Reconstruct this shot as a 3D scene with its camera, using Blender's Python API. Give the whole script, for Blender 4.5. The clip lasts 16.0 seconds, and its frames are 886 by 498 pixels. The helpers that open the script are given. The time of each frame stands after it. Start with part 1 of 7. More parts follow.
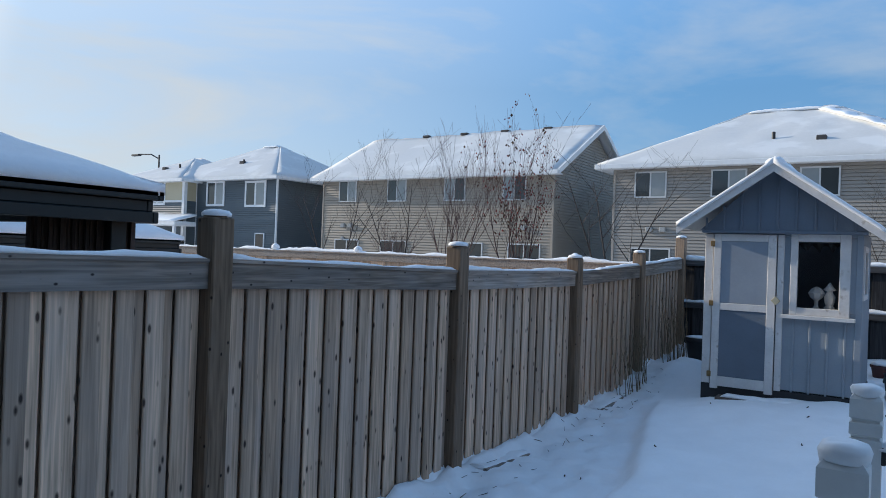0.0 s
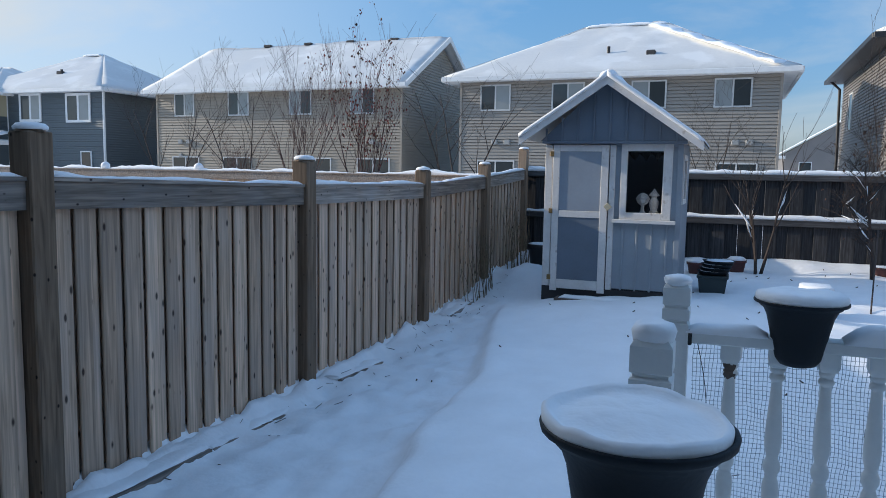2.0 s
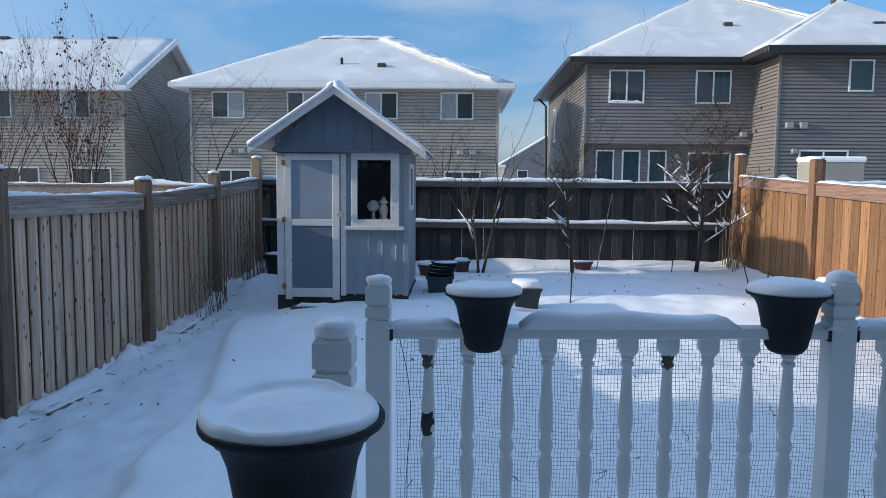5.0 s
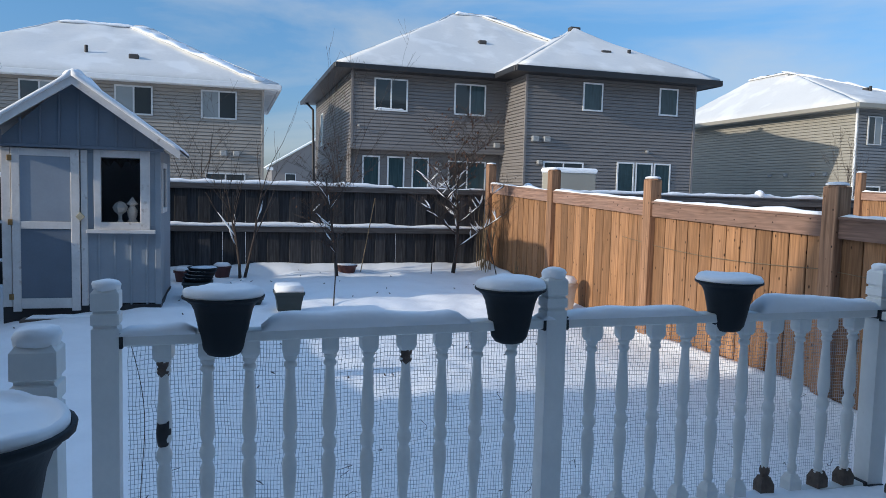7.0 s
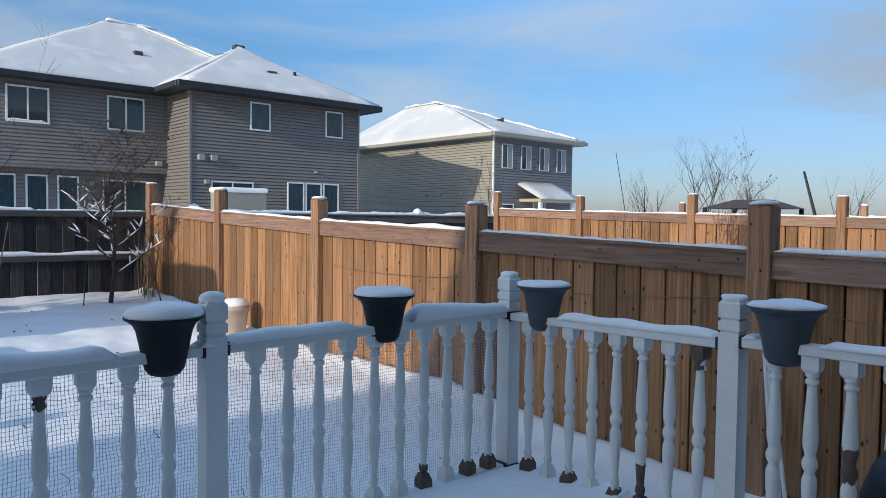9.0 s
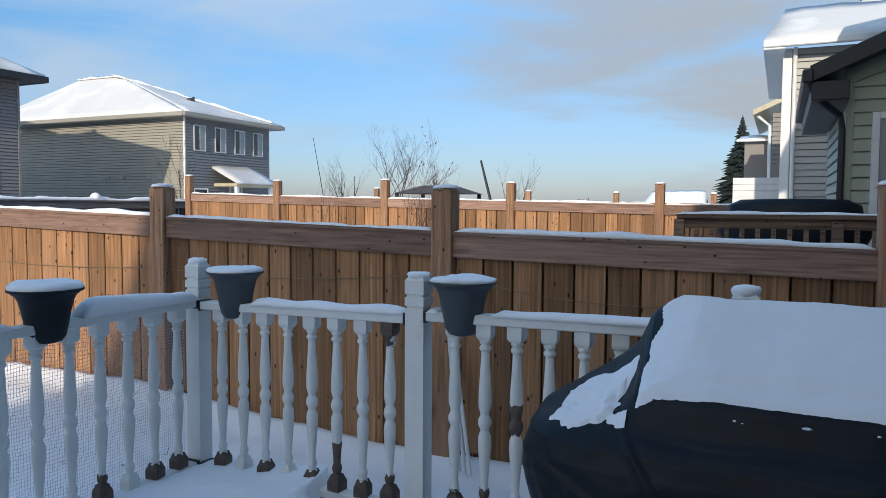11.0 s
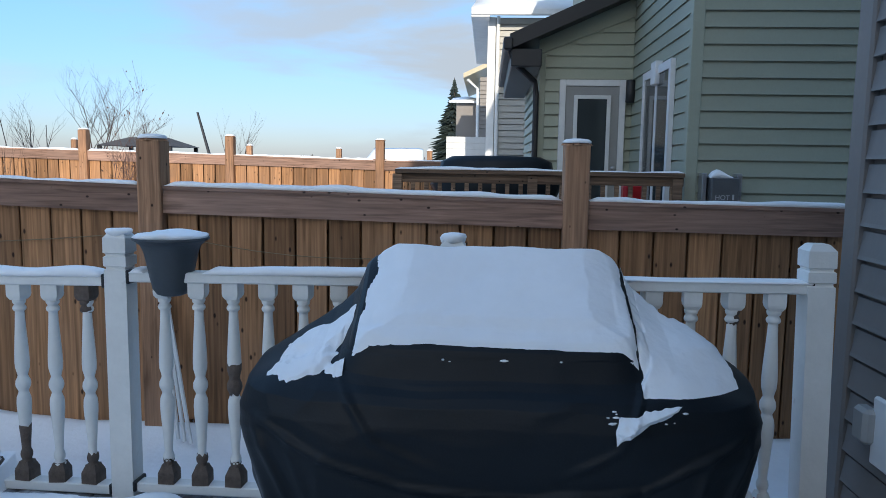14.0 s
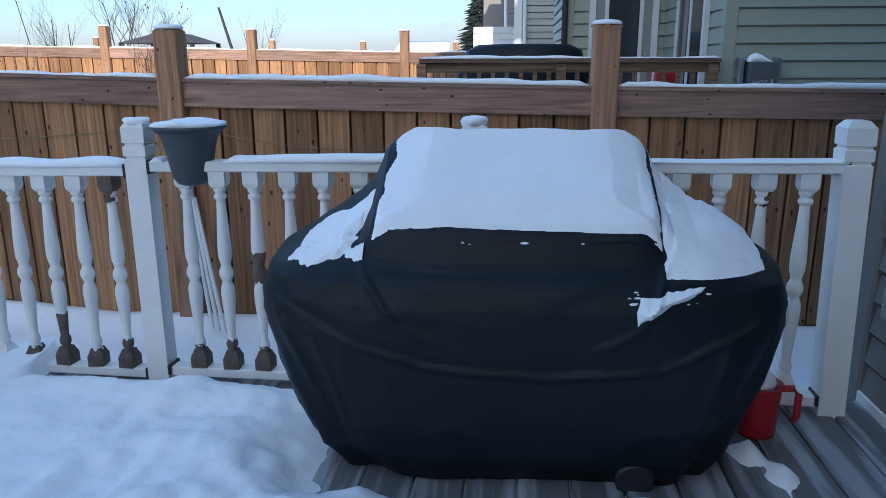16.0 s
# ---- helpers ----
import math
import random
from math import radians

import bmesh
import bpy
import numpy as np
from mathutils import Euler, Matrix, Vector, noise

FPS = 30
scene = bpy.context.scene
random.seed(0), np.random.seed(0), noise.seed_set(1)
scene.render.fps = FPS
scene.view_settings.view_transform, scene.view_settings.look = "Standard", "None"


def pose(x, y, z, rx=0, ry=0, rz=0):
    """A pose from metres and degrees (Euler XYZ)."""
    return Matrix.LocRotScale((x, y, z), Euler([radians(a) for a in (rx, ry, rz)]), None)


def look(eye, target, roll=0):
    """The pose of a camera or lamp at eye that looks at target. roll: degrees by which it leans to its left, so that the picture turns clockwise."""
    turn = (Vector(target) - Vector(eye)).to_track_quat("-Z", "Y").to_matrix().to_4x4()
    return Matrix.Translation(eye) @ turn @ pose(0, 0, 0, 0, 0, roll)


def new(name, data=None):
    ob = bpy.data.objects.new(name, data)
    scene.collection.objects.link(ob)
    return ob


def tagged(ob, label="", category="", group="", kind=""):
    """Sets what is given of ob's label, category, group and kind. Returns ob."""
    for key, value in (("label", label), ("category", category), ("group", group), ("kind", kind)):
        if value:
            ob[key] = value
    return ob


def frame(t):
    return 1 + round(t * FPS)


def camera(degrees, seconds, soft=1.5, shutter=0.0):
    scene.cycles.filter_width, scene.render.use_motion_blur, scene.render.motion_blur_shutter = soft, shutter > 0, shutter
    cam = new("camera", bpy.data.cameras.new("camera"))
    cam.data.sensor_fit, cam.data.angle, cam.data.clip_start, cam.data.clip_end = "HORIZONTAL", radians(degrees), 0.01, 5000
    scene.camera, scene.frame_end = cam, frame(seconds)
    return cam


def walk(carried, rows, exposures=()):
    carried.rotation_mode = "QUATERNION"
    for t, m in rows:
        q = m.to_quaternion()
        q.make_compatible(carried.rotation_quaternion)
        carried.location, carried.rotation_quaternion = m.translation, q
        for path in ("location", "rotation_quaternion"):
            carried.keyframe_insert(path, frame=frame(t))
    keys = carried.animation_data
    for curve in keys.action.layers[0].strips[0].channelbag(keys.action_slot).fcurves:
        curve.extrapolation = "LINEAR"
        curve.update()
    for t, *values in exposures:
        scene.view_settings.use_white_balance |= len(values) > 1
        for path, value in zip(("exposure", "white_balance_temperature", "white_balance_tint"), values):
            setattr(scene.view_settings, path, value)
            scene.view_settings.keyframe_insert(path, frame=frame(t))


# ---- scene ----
cam = camera(62.7, 16.0, soft=0.4)
PATH = [
    (0, (-0.011, 0.652, 1.183), (-1.106, 2.325, 1.195), 2.1),
    (0.5, (-0.009, 0.657, 1.177), (-1.041, 2.369, 1.126), 1.9),
    (1, (-0.001, 0.658, 1.17), (-0.946, 2.417, 1.053), 1.6),
    (1.5, (0.002, 0.654, 1.166), (-0.838, 2.461, 0.992), 1.4),
    (2, (0.011, 0.652, 1.165), (-0.713, 2.504, 0.956), 1.0),
    (2.5, (0.02, 0.657, 1.164), (-0.586, 2.551, 0.944), 0.9),
    (3, (0.025, 0.658, 1.164), (-0.474, 2.582, 0.951), 0.5),
    (5.5, (0.162, 0.617, 1.16), (0.255, 2.608, 0.988), 0.8),
    (6, (0.173, 0.6, 1.162), (0.419, 2.577, 0.994), 1.1),
    (6.5, (0.188, 0.592, 1.161), (0.583, 2.545, 0.998), 1.3),
    (7, (0.221, 0.585, 1.155), (0.791, 2.495, 1.002), 1.5),
    (7.5, (0.245, 0.6, 1.153), (1.007, 2.444, 1.013), 1.5),
    (8, (0.252, 0.58, 1.157), (1.213, 2.33, 1.036), 1.4),
    (8.5, (0.253, 0.568, 1.161), (1.409, 2.197, 1.062), 1.1),
    (9, (0.269, 0.562, 1.16), (1.601, 2.051, 1.077), 0.6),
    (9.5, (0.274, 0.561, 1.16), (1.761, 1.896, 1.083), 0.4),
    (12, (0.354, 0.558, 1.143), (2.281, 1.072, 0.994), 0.7),
    (12.5, (0.359, 0.547, 1.144), (2.319, 0.911, 0.989), 0.9),
    (13, (0.354, 0.54, 1.148), (2.333, 0.782, 0.99), 1.0),
    (13.5, (0.361, 0.544, 1.147), (2.347, 0.702, 0.971), 1.1),
    (14, (0.364, 0.543, 1.132), (2.347, 0.661, 0.904), 0.9),
    (14.5, (0.377, 0.541, 1.115), (2.35, 0.653, 0.806), 0.6),
    (15, (0.385, 0.54, 1.097), (2.342, 0.67, 0.702), 0.3),
    (15.5, (0.384, 0.529, 1.092), (2.322, 0.69, 0.626), 0.0),
    (16, (0.392, 0.52, 1.09), (2.318, 0.712, 0.585), -0.2),
]
walk(cam, [(t, look(eye, target, roll)) for t, eye, target, roll in PATH], exposures=[(0, 0.40, 6300, 9), (3, 0.54, 6300, 9), (6, 0.40, 6100, 9), (9, 0.30, 6300, 9), (12.5, 0.57, 6550, 9), (14, 0.74, 6350, 9), (16, 0.97, 6050, 9)])

from mathutils.bvhtree import BVHTree

# ---- world, sun ----
SUN_EL, SUN_AZ = radians(18.0), radians(8.0)      # the sun stands towards -x, a little behind towards -y
world = bpy.data.worlds.new("winter_sky")
scene.world = world
world.use_nodes = True
wn, wl = world.node_tree.nodes, world.node_tree.links
wn.clear()
sky = wn.new("ShaderNodeTexSky")
sky.sky_type, sky.sun_disc = "NISHITA", False
sky.sun_elevation, sky.sun_rotation = SUN_EL, radians(262.0)
sky.air_density, sky.dust_density, sky.ozone_density = 1.0, 0.6, 2.5
co = wn.new("ShaderNodeTexCoord")
stretch = wn.new("ShaderNodeMapping")
stretch.inputs["Scale"].default_value = (1.3, 1.0, 4.6)
stretch.inputs["Rotation"].default_value = (0.10, 0.06, 0.5)
cl = wn.new("ShaderNodeTexNoise")
cl.inputs["Scale"].default_value, cl.inputs["Detail"].default_value = 1.5, 7.0
cl.inputs["Roughness"].default_value, cl.inputs["Distortion"].default_value = 0.56, 0.45
ramp = wn.new("ShaderNodeValToRGB")
ramp.color_ramp.elements[0].position, ramp.color_ramp.elements[1].position = 0.49, 0.80
ramp.color_ramp.elements[0].color = (0, 0, 0, 1)
ramp.color_ramp.elements[1].color = (0.75, 0.75, 0.75, 1)
mix = wn.new("ShaderNodeMixRGB")
mix.inputs[2].default_value = (3.10, 3.18, 3.18, 1)
bg = wn.new("ShaderNodeBackground")
bg.inputs["Strength"].default_value = 0.16
out = wn.new("ShaderNodeOutputWorld")
wl.new(co.outputs["Generated"], stretch.inputs[0])
wl.new(stretch.outputs[0], cl.inputs["Vector"])
wl.new(cl.outputs["Fac"], ramp.inputs[0])
# haze thickens towards the low sun
toward = wn.new("ShaderNodeVectorMath")
toward.operation = "DOT_PRODUCT"
toward.inputs[1].default_value = (-math.cos(SUN_AZ), 0.15 - math.sin(SUN_AZ), 0.30)
glow = wn.new("ShaderNodeMapRange")
glow.interpolation_type = "SMOOTHSTEP"
glow.inputs["From Min"].default_value, glow.inputs["From Max"].default_value = 0.30, 1.0
glow.inputs["To Min"].default_value, glow.inputs["To Max"].default_value = 0.0, 0.58
veil = wn.new("ShaderNodeMath")
veil.operation, veil.use_clamp = "ADD", True
wl.new(co.outputs["Generated"], toward.inputs[0])
wl.new(toward.outputs["Value"], glow.inputs["Value"])
wl.new(ramp.outputs[0], veil.inputs[0])
wl.new(glow.outputs[0], veil.inputs[1])
wl.new(veil.outputs[0], mix.inputs[0])
# clear dry winter air: a deeper blue low down, thin bright cloud overhead
sep = wn.new("ShaderNodeSeparateXYZ")
tone = wn.new("ShaderNodeValToRGB")
te = tone.color_ramp.elements
te[0].position, te[1].position = 0.0, 0.58
te[0].color, te[1].color = (0.39, 0.41, 0.58, 1), (1.34, 1.62, 1.70, 1)
t2 = te.new(0.22)
t2.color = (0.47, 0.64, 0.77, 1)
deep = wn.new("ShaderNodeMixRGB")
deep.blend_type, deep.inputs[0].default_value = "MULTIPLY", 1.0
wl.new(co.outputs["Generated"], sep.inputs[0])
wl.new(sep.outputs["Z"], tone.inputs[0])
wl.new(sky.outputs[0], deep.inputs[1])
wl.new(tone.outputs[0], deep.inputs[2])
wl.new(deep.outputs[0], mix.inputs[1])
# thin grey-white cloud over the side away from the sun
away = wn.new("ShaderNodeVectorMath")
away.operation = "DOT_PRODUCT"
away.inputs[1].default_value = (0.97, -0.24, 0.0)
thin = wn.new("ShaderNodeMapRange")
thin.interpolation_type = "SMOOTHSTEP"
thin.inputs["From Min"].default_value, thin.inputs["From Max"].default_value = 0.45, 1.0
thin.inputs["To Max"].default_value = 1.0
film = wn.new("ShaderNodeMixRGB")
film.inputs[2].default_value = (2.05, 2.20, 2.38, 1)
flat = wn.new("ShaderNodeMapping")
flat.inputs["Scale"].default_value, flat.inputs["Location"].default_value = (1.0, 1.5, 7.5), (2.3, 0.4, -0.15)
flat.inputs["Rotation"].default_value = (0.05, -0.04, 0.0)
bank = wn.new("ShaderNodeTexNoise")
bank.inputs["Scale"].default_value, bank.inputs["Detail"].default_value = 1.35, 8.0
bank.inputs["Roughness"].default_value, bank.inputs["Distortion"].default_value = 0.55, 0.25
gaps = wn.new("ShaderNodeMapRange")
gaps.interpolation_type = "SMOOTHSTEP"
gaps.inputs["From Min"].default_value, gaps.inputs["From Max"].default_value = 0.40, 0.62
gaps.inputs["To Min"].default_value, gaps.inputs["To Max"].default_value = 0.22, 0.95
cover = wn.new("ShaderNodeMath")
cover.operation = "MULTIPLY"
wl.new(co.outputs["Generated"], flat.inputs[0])
wl.new(flat.outputs[0], bank.inputs["Vector"])
wl.new(bank.outputs["Fac"], gaps.inputs["Value"])
wl.new(thin.outputs[0], cover.inputs[0])
wl.new(gaps.outputs[0], cover.inputs[1])
wl.new(co.outputs["Generated"], away.inputs[0])
wl.new(away.outputs["Value"], thin.inputs["Value"])
wl.new(cover.outputs[0], film.inputs[0])
wl.new(mix.outputs[0], film.inputs[1])
# bright haze close round the sun
near_sun = wn.new("ShaderNodeMapRange")
near_sun.interpolation_type = "SMOOTHSTEP"
near_sun.inputs["From Min"].default_value, near_sun.inputs["From Max"].default_value = 0.935, 1.03
halo = wn.new("ShaderNodeMixRGB")
halo.blend_type = "ADD"
halo.inputs[2].default_value = (5.6, 5.0, 4.3, 1)
wl.new(toward.outputs["Value"], near_sun.inputs["Value"])
wl.new(near_sun.outputs[0], halo.inputs[0])
wl.new(film.outputs[0], halo.inputs[1])
wl.new(halo.outputs[0], bg.inputs["Color"])
wl.new(bg.outputs[0], out.inputs[0])

sun = new("sun", bpy.data.lights.new("sun", "SUN"))
sun.data.energy, sun.data.angle, sun.data.color = 2.7, radians(0.6), (1.0, 0.88, 0.72)
sun.matrix_world = look((-60 * math.cos(SUN_AZ), -60 * math.sin(SUN_AZ), 60 * math.tan(SUN_EL)), (0, 0, 0))


# ---- materials ----
def mat(name, color, rough=0.7, var=0.15, scale=8.0, bump=0.2, fine=60.0, metal=0.0, stretch=(1, 1, 1), second=None, amount=0.5, spec=0.5, island=False, piece=False, coat=0.0):
    """A surface with variation at two scales; second: a colour that comes through in patches."""
    m = bpy.data.materials.new(name)
    m.use_nodes = True
    n, l = m.node_tree.nodes, m.node_tree.links
    b = n["Principled BSDF"]
    b.inputs["Roughness"].default_value, b.inputs["Metallic"].default_value = rough, metal
    b.inputs["Specular IOR Level"].default_value = spec
    b.inputs["Coat Weight"].default_value = coat
    tc = n.new("ShaderNodeTexCoord")
    mp = n.new("ShaderNodeMapping")
    mp.inputs["Scale"].default_value = stretch
    l.new(tc.outputs["Object"], mp.inputs[0])
    big = n.new("ShaderNodeTexNoise")
    big.inputs["Scale"].default_value, big.inputs["Detail"].default_value = scale, 4
    sm = n.new("ShaderNodeTexNoise")
    sm.inputs["Scale"].default_value, sm.inputs["Detail"].default_value = fine, 3
    l.new(mp.outputs[0], big.inputs["Vector"]), l.new(mp.outputs[0], sm.inputs["Vector"])
    if piece:
        oi = n.new("ShaderNodeObjectInfo")
        sh = n.new("ShaderNodeVectorMath")
        sh.operation = "SCALE"
        sh.inputs[0].default_value = (37, 61, 13)
        l.new(oi.outputs["Random"], sh.inputs["Scale"])
        l.new(sh.outputs[0], mp.inputs["Location"])
    dark = tuple(c * (1 - var) for c in color) + (1,)
    light = tuple(min(1, c * (1 + var)) for c in color) + (1,)
    r1 = n.new("ShaderNodeValToRGB")
    r1.color_ramp.elements[0].position, r1.color_ramp.elements[1].position = 0.3, 0.7
    r1.color_ramp.elements[0].color, r1.color_ramp.elements[1].color = dark, light
    l.new(big.outputs["Fac"], r1.inputs[0])
    mx = n.new("ShaderNodeMixRGB")
    mx.blend_type = "MULTIPLY"
    mx.inputs[0].default_value = min(1, var * 2)
    l.new(r1.outputs[0], mx.inputs[1]), l.new(sm.outputs["Color"], mx.inputs[2])
    bw = n.new("ShaderNodeMapRange")
    bw.inputs["To Min"].default_value, bw.inputs["To Max"].default_value = 0.55, 1.45
    l.new(sm.outputs["Fac"], bw.inputs["Value"])
    l.new(bw.outputs[0], mx.inputs[2])
    last = mx.outputs[0]
    if second:
        r2 = n.new("ShaderNodeValToRGB")
        r2.color_ramp.elements[0].position, r2.color_ramp.elements[1].position = 1 - amount - 0.06, 1 - amount + 0.06
        nz = n.new("ShaderNodeTexNoise")
        nz.inputs["Scale"].default_value, nz.inputs["Detail"].default_value = scale * 2.3, 5
        l.new(mp.outputs[0], nz.inputs["Vector"]), l.new(nz.outputs["Fac"], r2.inputs[0])
        m2 = n.new("ShaderNodeMixRGB")
        m2.inputs[2].default_value = (*second, 1)
        l.new(r2.outputs[0], m2.inputs[0]), l.new(last, m2.inputs[1])
        last = m2.outputs[0]
    if piece or island:
        src = n.new("ShaderNodeObjectInfo").outputs["Random"] if piece else n.new("ShaderNodeNewGeometry").outputs["Random Per Island"]
        hs = n.new("ShaderNodeHueSaturation")
        mr = n.new("ShaderNodeMapRange")
        mr.inputs["To Min"].default_value, mr.inputs["To Max"].default_value = 0.78, 1.2
        l.new(src, mr.inputs["Value"]), l.new(mr.outputs[0], hs.inputs["Value"]), l.new(last, hs.inputs["Color"])
        last = hs.outputs[0]
    l.new(last, b.inputs["Base Color"])
    if bump:
        bp = n.new("ShaderNodeBump")
        bp.inputs["Strength"].default_value, bp.inputs["Distance"].default_value = bump, 0.01
        l.new(sm.outputs["Fac"], bp.inputs["Height"]), l.new(bp.outputs[0], b.inputs["Normal"])
    return m


def wood(name, color, rough=0.8, knots=True, grey=None, axis=2, spread=(0.72, 1.25), knot=0.10, streak=0.35):
    """Weathered timber: long grain along an axis, knots, a shade of its own for each piece."""
    m = bpy.data.materials.new(name)
    m.use_nodes = True
    n, l = m.node_tree.nodes, m.node_tree.links
    b = n["Principled BSDF"]
    b.inputs["Roughness"].default_value, b.inputs["Specular IOR Level"].default_value = rough, 0.25
    tc, oi = n.new("ShaderNodeTexCoord"), n.new("ShaderNodeObjectInfo")
    sh = n.new("ShaderNodeVectorMath")
    sh.operation = "SCALE"
    sh.inputs[0].default_value = (17, 29, 41)
    l.new(oi.outputs["Random"], sh.inputs["Scale"])
    ad = n.new("ShaderNodeVectorMath")
    l.new(tc.outputs["Object"], ad.inputs[0]), l.new(sh.outputs[0], ad.inputs[1])
    sc = [9.0, 9.0, 9.0]
    sc[axis] = 0.6
    mp = n.new("ShaderNodeMapping")
    mp.inputs["Scale"].default_value = sc
    l.new(ad.outputs[0], mp.inputs[0])
    g = n.new("ShaderNodeTexNoise")
    g.inputs["Scale"].default_value, g.inputs["Detail"].default_value, g.inputs["Distortion"].default_value = 5.0, 6, 0.6
    l.new(mp.outputs[0], g.inputs["Vector"])
    big = n.new("ShaderNodeTexNoise")
    big.inputs["Scale"].default_value, big.inputs["Detail"].default_value = 2.2, 3
    l.new(ad.outputs[0], big.inputs["Vector"])
    r = n.new("ShaderNodeValToRGB")
    e = r.color_ramp.elements
    e[0].position, e[1].position = 0.3, 0.68
    e[0].color, e[1].color = tuple(c * 0.55 for c in color) + (1,), tuple(min(1, c * 1.25) for c in color) + (1,)
    l.new(g.outputs["Fac"], r.inputs[0])
    last = r.outputs[0]
    gm = n.new("ShaderNodeMixRGB")
    gm.inputs[2].default_value = (*(grey or tuple(c * 0.7 for c in color)), 1)
    gr = n.new("ShaderNodeMapRange")
    gr.inputs["From Min"].default_value, gr.inputs["From Max"].default_value = 0.4, 0.7
    gr.inputs["To Max"].default_value = 0.7
    l.new(big.outputs["Fac"], gr.inputs["Value"]), l.new(gr.outputs[0], gm.inputs[0]), l.new(last, gm.inputs[1])
    last = gm.outputs[0]
    # fine dark and pale streaks along the grain
    sc2 = [60.0, 60.0, 60.0]
    sc2[axis] = 1.1
    mp2 = n.new("ShaderNodeMapping")
    mp2.inputs["Scale"].default_value = sc2
    l.new(ad.outputs[0], mp2.inputs[0])
    fg = n.new("ShaderNodeTexNoise")
    fg.inputs["Scale"].default_value, fg.inputs["Detail"].default_value = 1.0, 3
    l.new(mp2.outputs[0], fg.inputs["Vector"])
    fr = n.new("ShaderNodeMapRange")
    fr.inputs["From Min"].default_value, fr.inputs["From Max"].default_value = 0.3, 0.7
    fr.inputs["To Min"].default_value, fr.inputs["To Max"].default_value = 1 - streak, 1 + streak
    l.new(fg.outputs["Fac"], fr.inputs["Value"])
    fm = n.new("ShaderNodeMixRGB")
    fm.blend_type, fm.inputs[0].default_value = "MULTIPLY", 1.0
    l.new(last, fm.inputs[1]), l.new(fr.outputs[0], fm.inputs[2])
    last = fm.outputs[0]
    if knots:
        kmap = n.new("ShaderNodeMapping")
        ks = [15.0, 15.0, 15.0]
        ks[axis] = 10.0
        kmap.inputs["Scale"].default_value = ks
        l.new(ad.outputs[0], kmap.inputs[0])
        v = n.new("ShaderNodeTexVoronoi")
        v.inputs["Scale"].default_value = 1.0
        l.new(kmap.outputs[0], v.inputs["Vector"])
        kr = n.new("ShaderNodeValToRGB")
        kr.color_ramp.elements[0].position, kr.color_ramp.elements[1].position = knot * 0.6, knot * 1.25
        kr.color_ramp.elements[0].color, kr.color_ramp.elements[1].color = (0.13, 0.12, 0.13, 1), (1, 1, 1, 1)
        l.new(v.outputs["Distance"], kr.inputs[0])
        km = n.new("ShaderNodeMixRGB")
        km.blend_type = "MULTIPLY"
        km.inputs[0].default_value = 1.0
        l.new(last, km.inputs[1]), l.new(kr.outputs[0], km.inputs[2])
        last = km.outputs[0]
    hs, mr = n.new("ShaderNodeHueSaturation"), n.new("ShaderNodeMapRange")
    mr.inputs["To Min"].default_value, mr.inputs["To Max"].default_value = spread
    l.new(oi.outputs["Random"], mr.inputs["Value"]), l.new(mr.outputs[0], hs.inputs["Value"]), l.new(last, hs.inputs["Color"])
    l.new(hs.outputs[0], b.inputs["Base Color"])
    bp = n.new("ShaderNodeBump")
    bp.inputs["Strength"].default_value, bp.inputs["Distance"].default_value = 0.35, 0.004
    l.new(g.outputs["Fac"], bp.inputs["Height"]), l.new(bp.outputs[0], b.inputs["Normal"])
    return m


SNOW = mat("snow", (0.92, 0.925, 0.93), 0.62, 0.03, 3.0, 0.38, 26.0, spec=0.3)
ROOF_SNOW = mat("thin_roof_snow", (0.66, 0.66, 0.65), 0.75, 0.05, 0.35, 0.35, 9.0, spec=0.15, second=(0.76, 0.76, 0.75), amount=0.42)
FENCE_L = wood("weathered_grey_cedar", (0.57, 0.405, 0.285), grey=(0.485, 0.385, 0.315), knot=0.15, streak=0.16)
FENCE_R = wood("warm_stained_cedar", (0.330, 0.172, 0.082), grey=(0.300, 0.168, 0.094), spread=(0.62, 1.24), knot=0.12, streak=0.24)
FENCE_R_RAIL = wood("stained_cedar_rail", (0.29, 0.178, 0.132), grey=(0.27, 0.178, 0.140), axis=1, streak=0.14)
FENCE_L_RAIL = wood("weathered_cedar_rail", (0.30, 0.245, 0.20), grey=(0.28, 0.26, 0.245), axis=1)
POST_L = wood("brown_fence_post_wood", (0.27, 0.185, 0.122), grey=(0.25, 0.19, 0.14), streak=0.2)
POST_R = wood("golden_fence_post_wood", (0.36, 0.200, 0.115), grey=(0.32, 0.188, 0.120), streak=0.2)
FENCE_B = wood("dark_grey_painted_boards", (0.050, 0.049, 0.051), knots=False, grey=(0.039, 0.039, 0.042))
FENCE_B_RAIL = wood("dark_grey_painted_rail", (0.100, 0.096, 0.096), knots=False, grey=(0.085, 0.083, 0.084), axis=0)
DECK_RAIL_N = wood("brown_deck_rail_wood", (0.22, 0.14, 0.09), axis=1)
WHITE = mat("worn_white_paint", (0.76, 0.76, 0.73), 0.5, 0.05, 6, 0.15, 50, second=(0.52, 0.51, 0.47), amount=0.24)
GREY_TRIM = mat("grey_white_trim", (0.50, 0.50, 0.49), 0.55, 0.05, 4, 0.05, 30)
WHITE_TRIM = mat("white_trim", (0.72, 0.72, 0.71), 0.55, 0.05, 4, 0.05, 30)
SHED_WHITE = mat("shed_white_boards", (0.66, 0.63, 0.60), 0.65, 0.08, 5, 0.2, 40, second=(0.42, 0.36, 0.31), amount=0.30)
BARE = mat("bare_brown_wood", (0.120, 0.090, 0.072), 0.85, 0.25, 20, 0.4, 90)
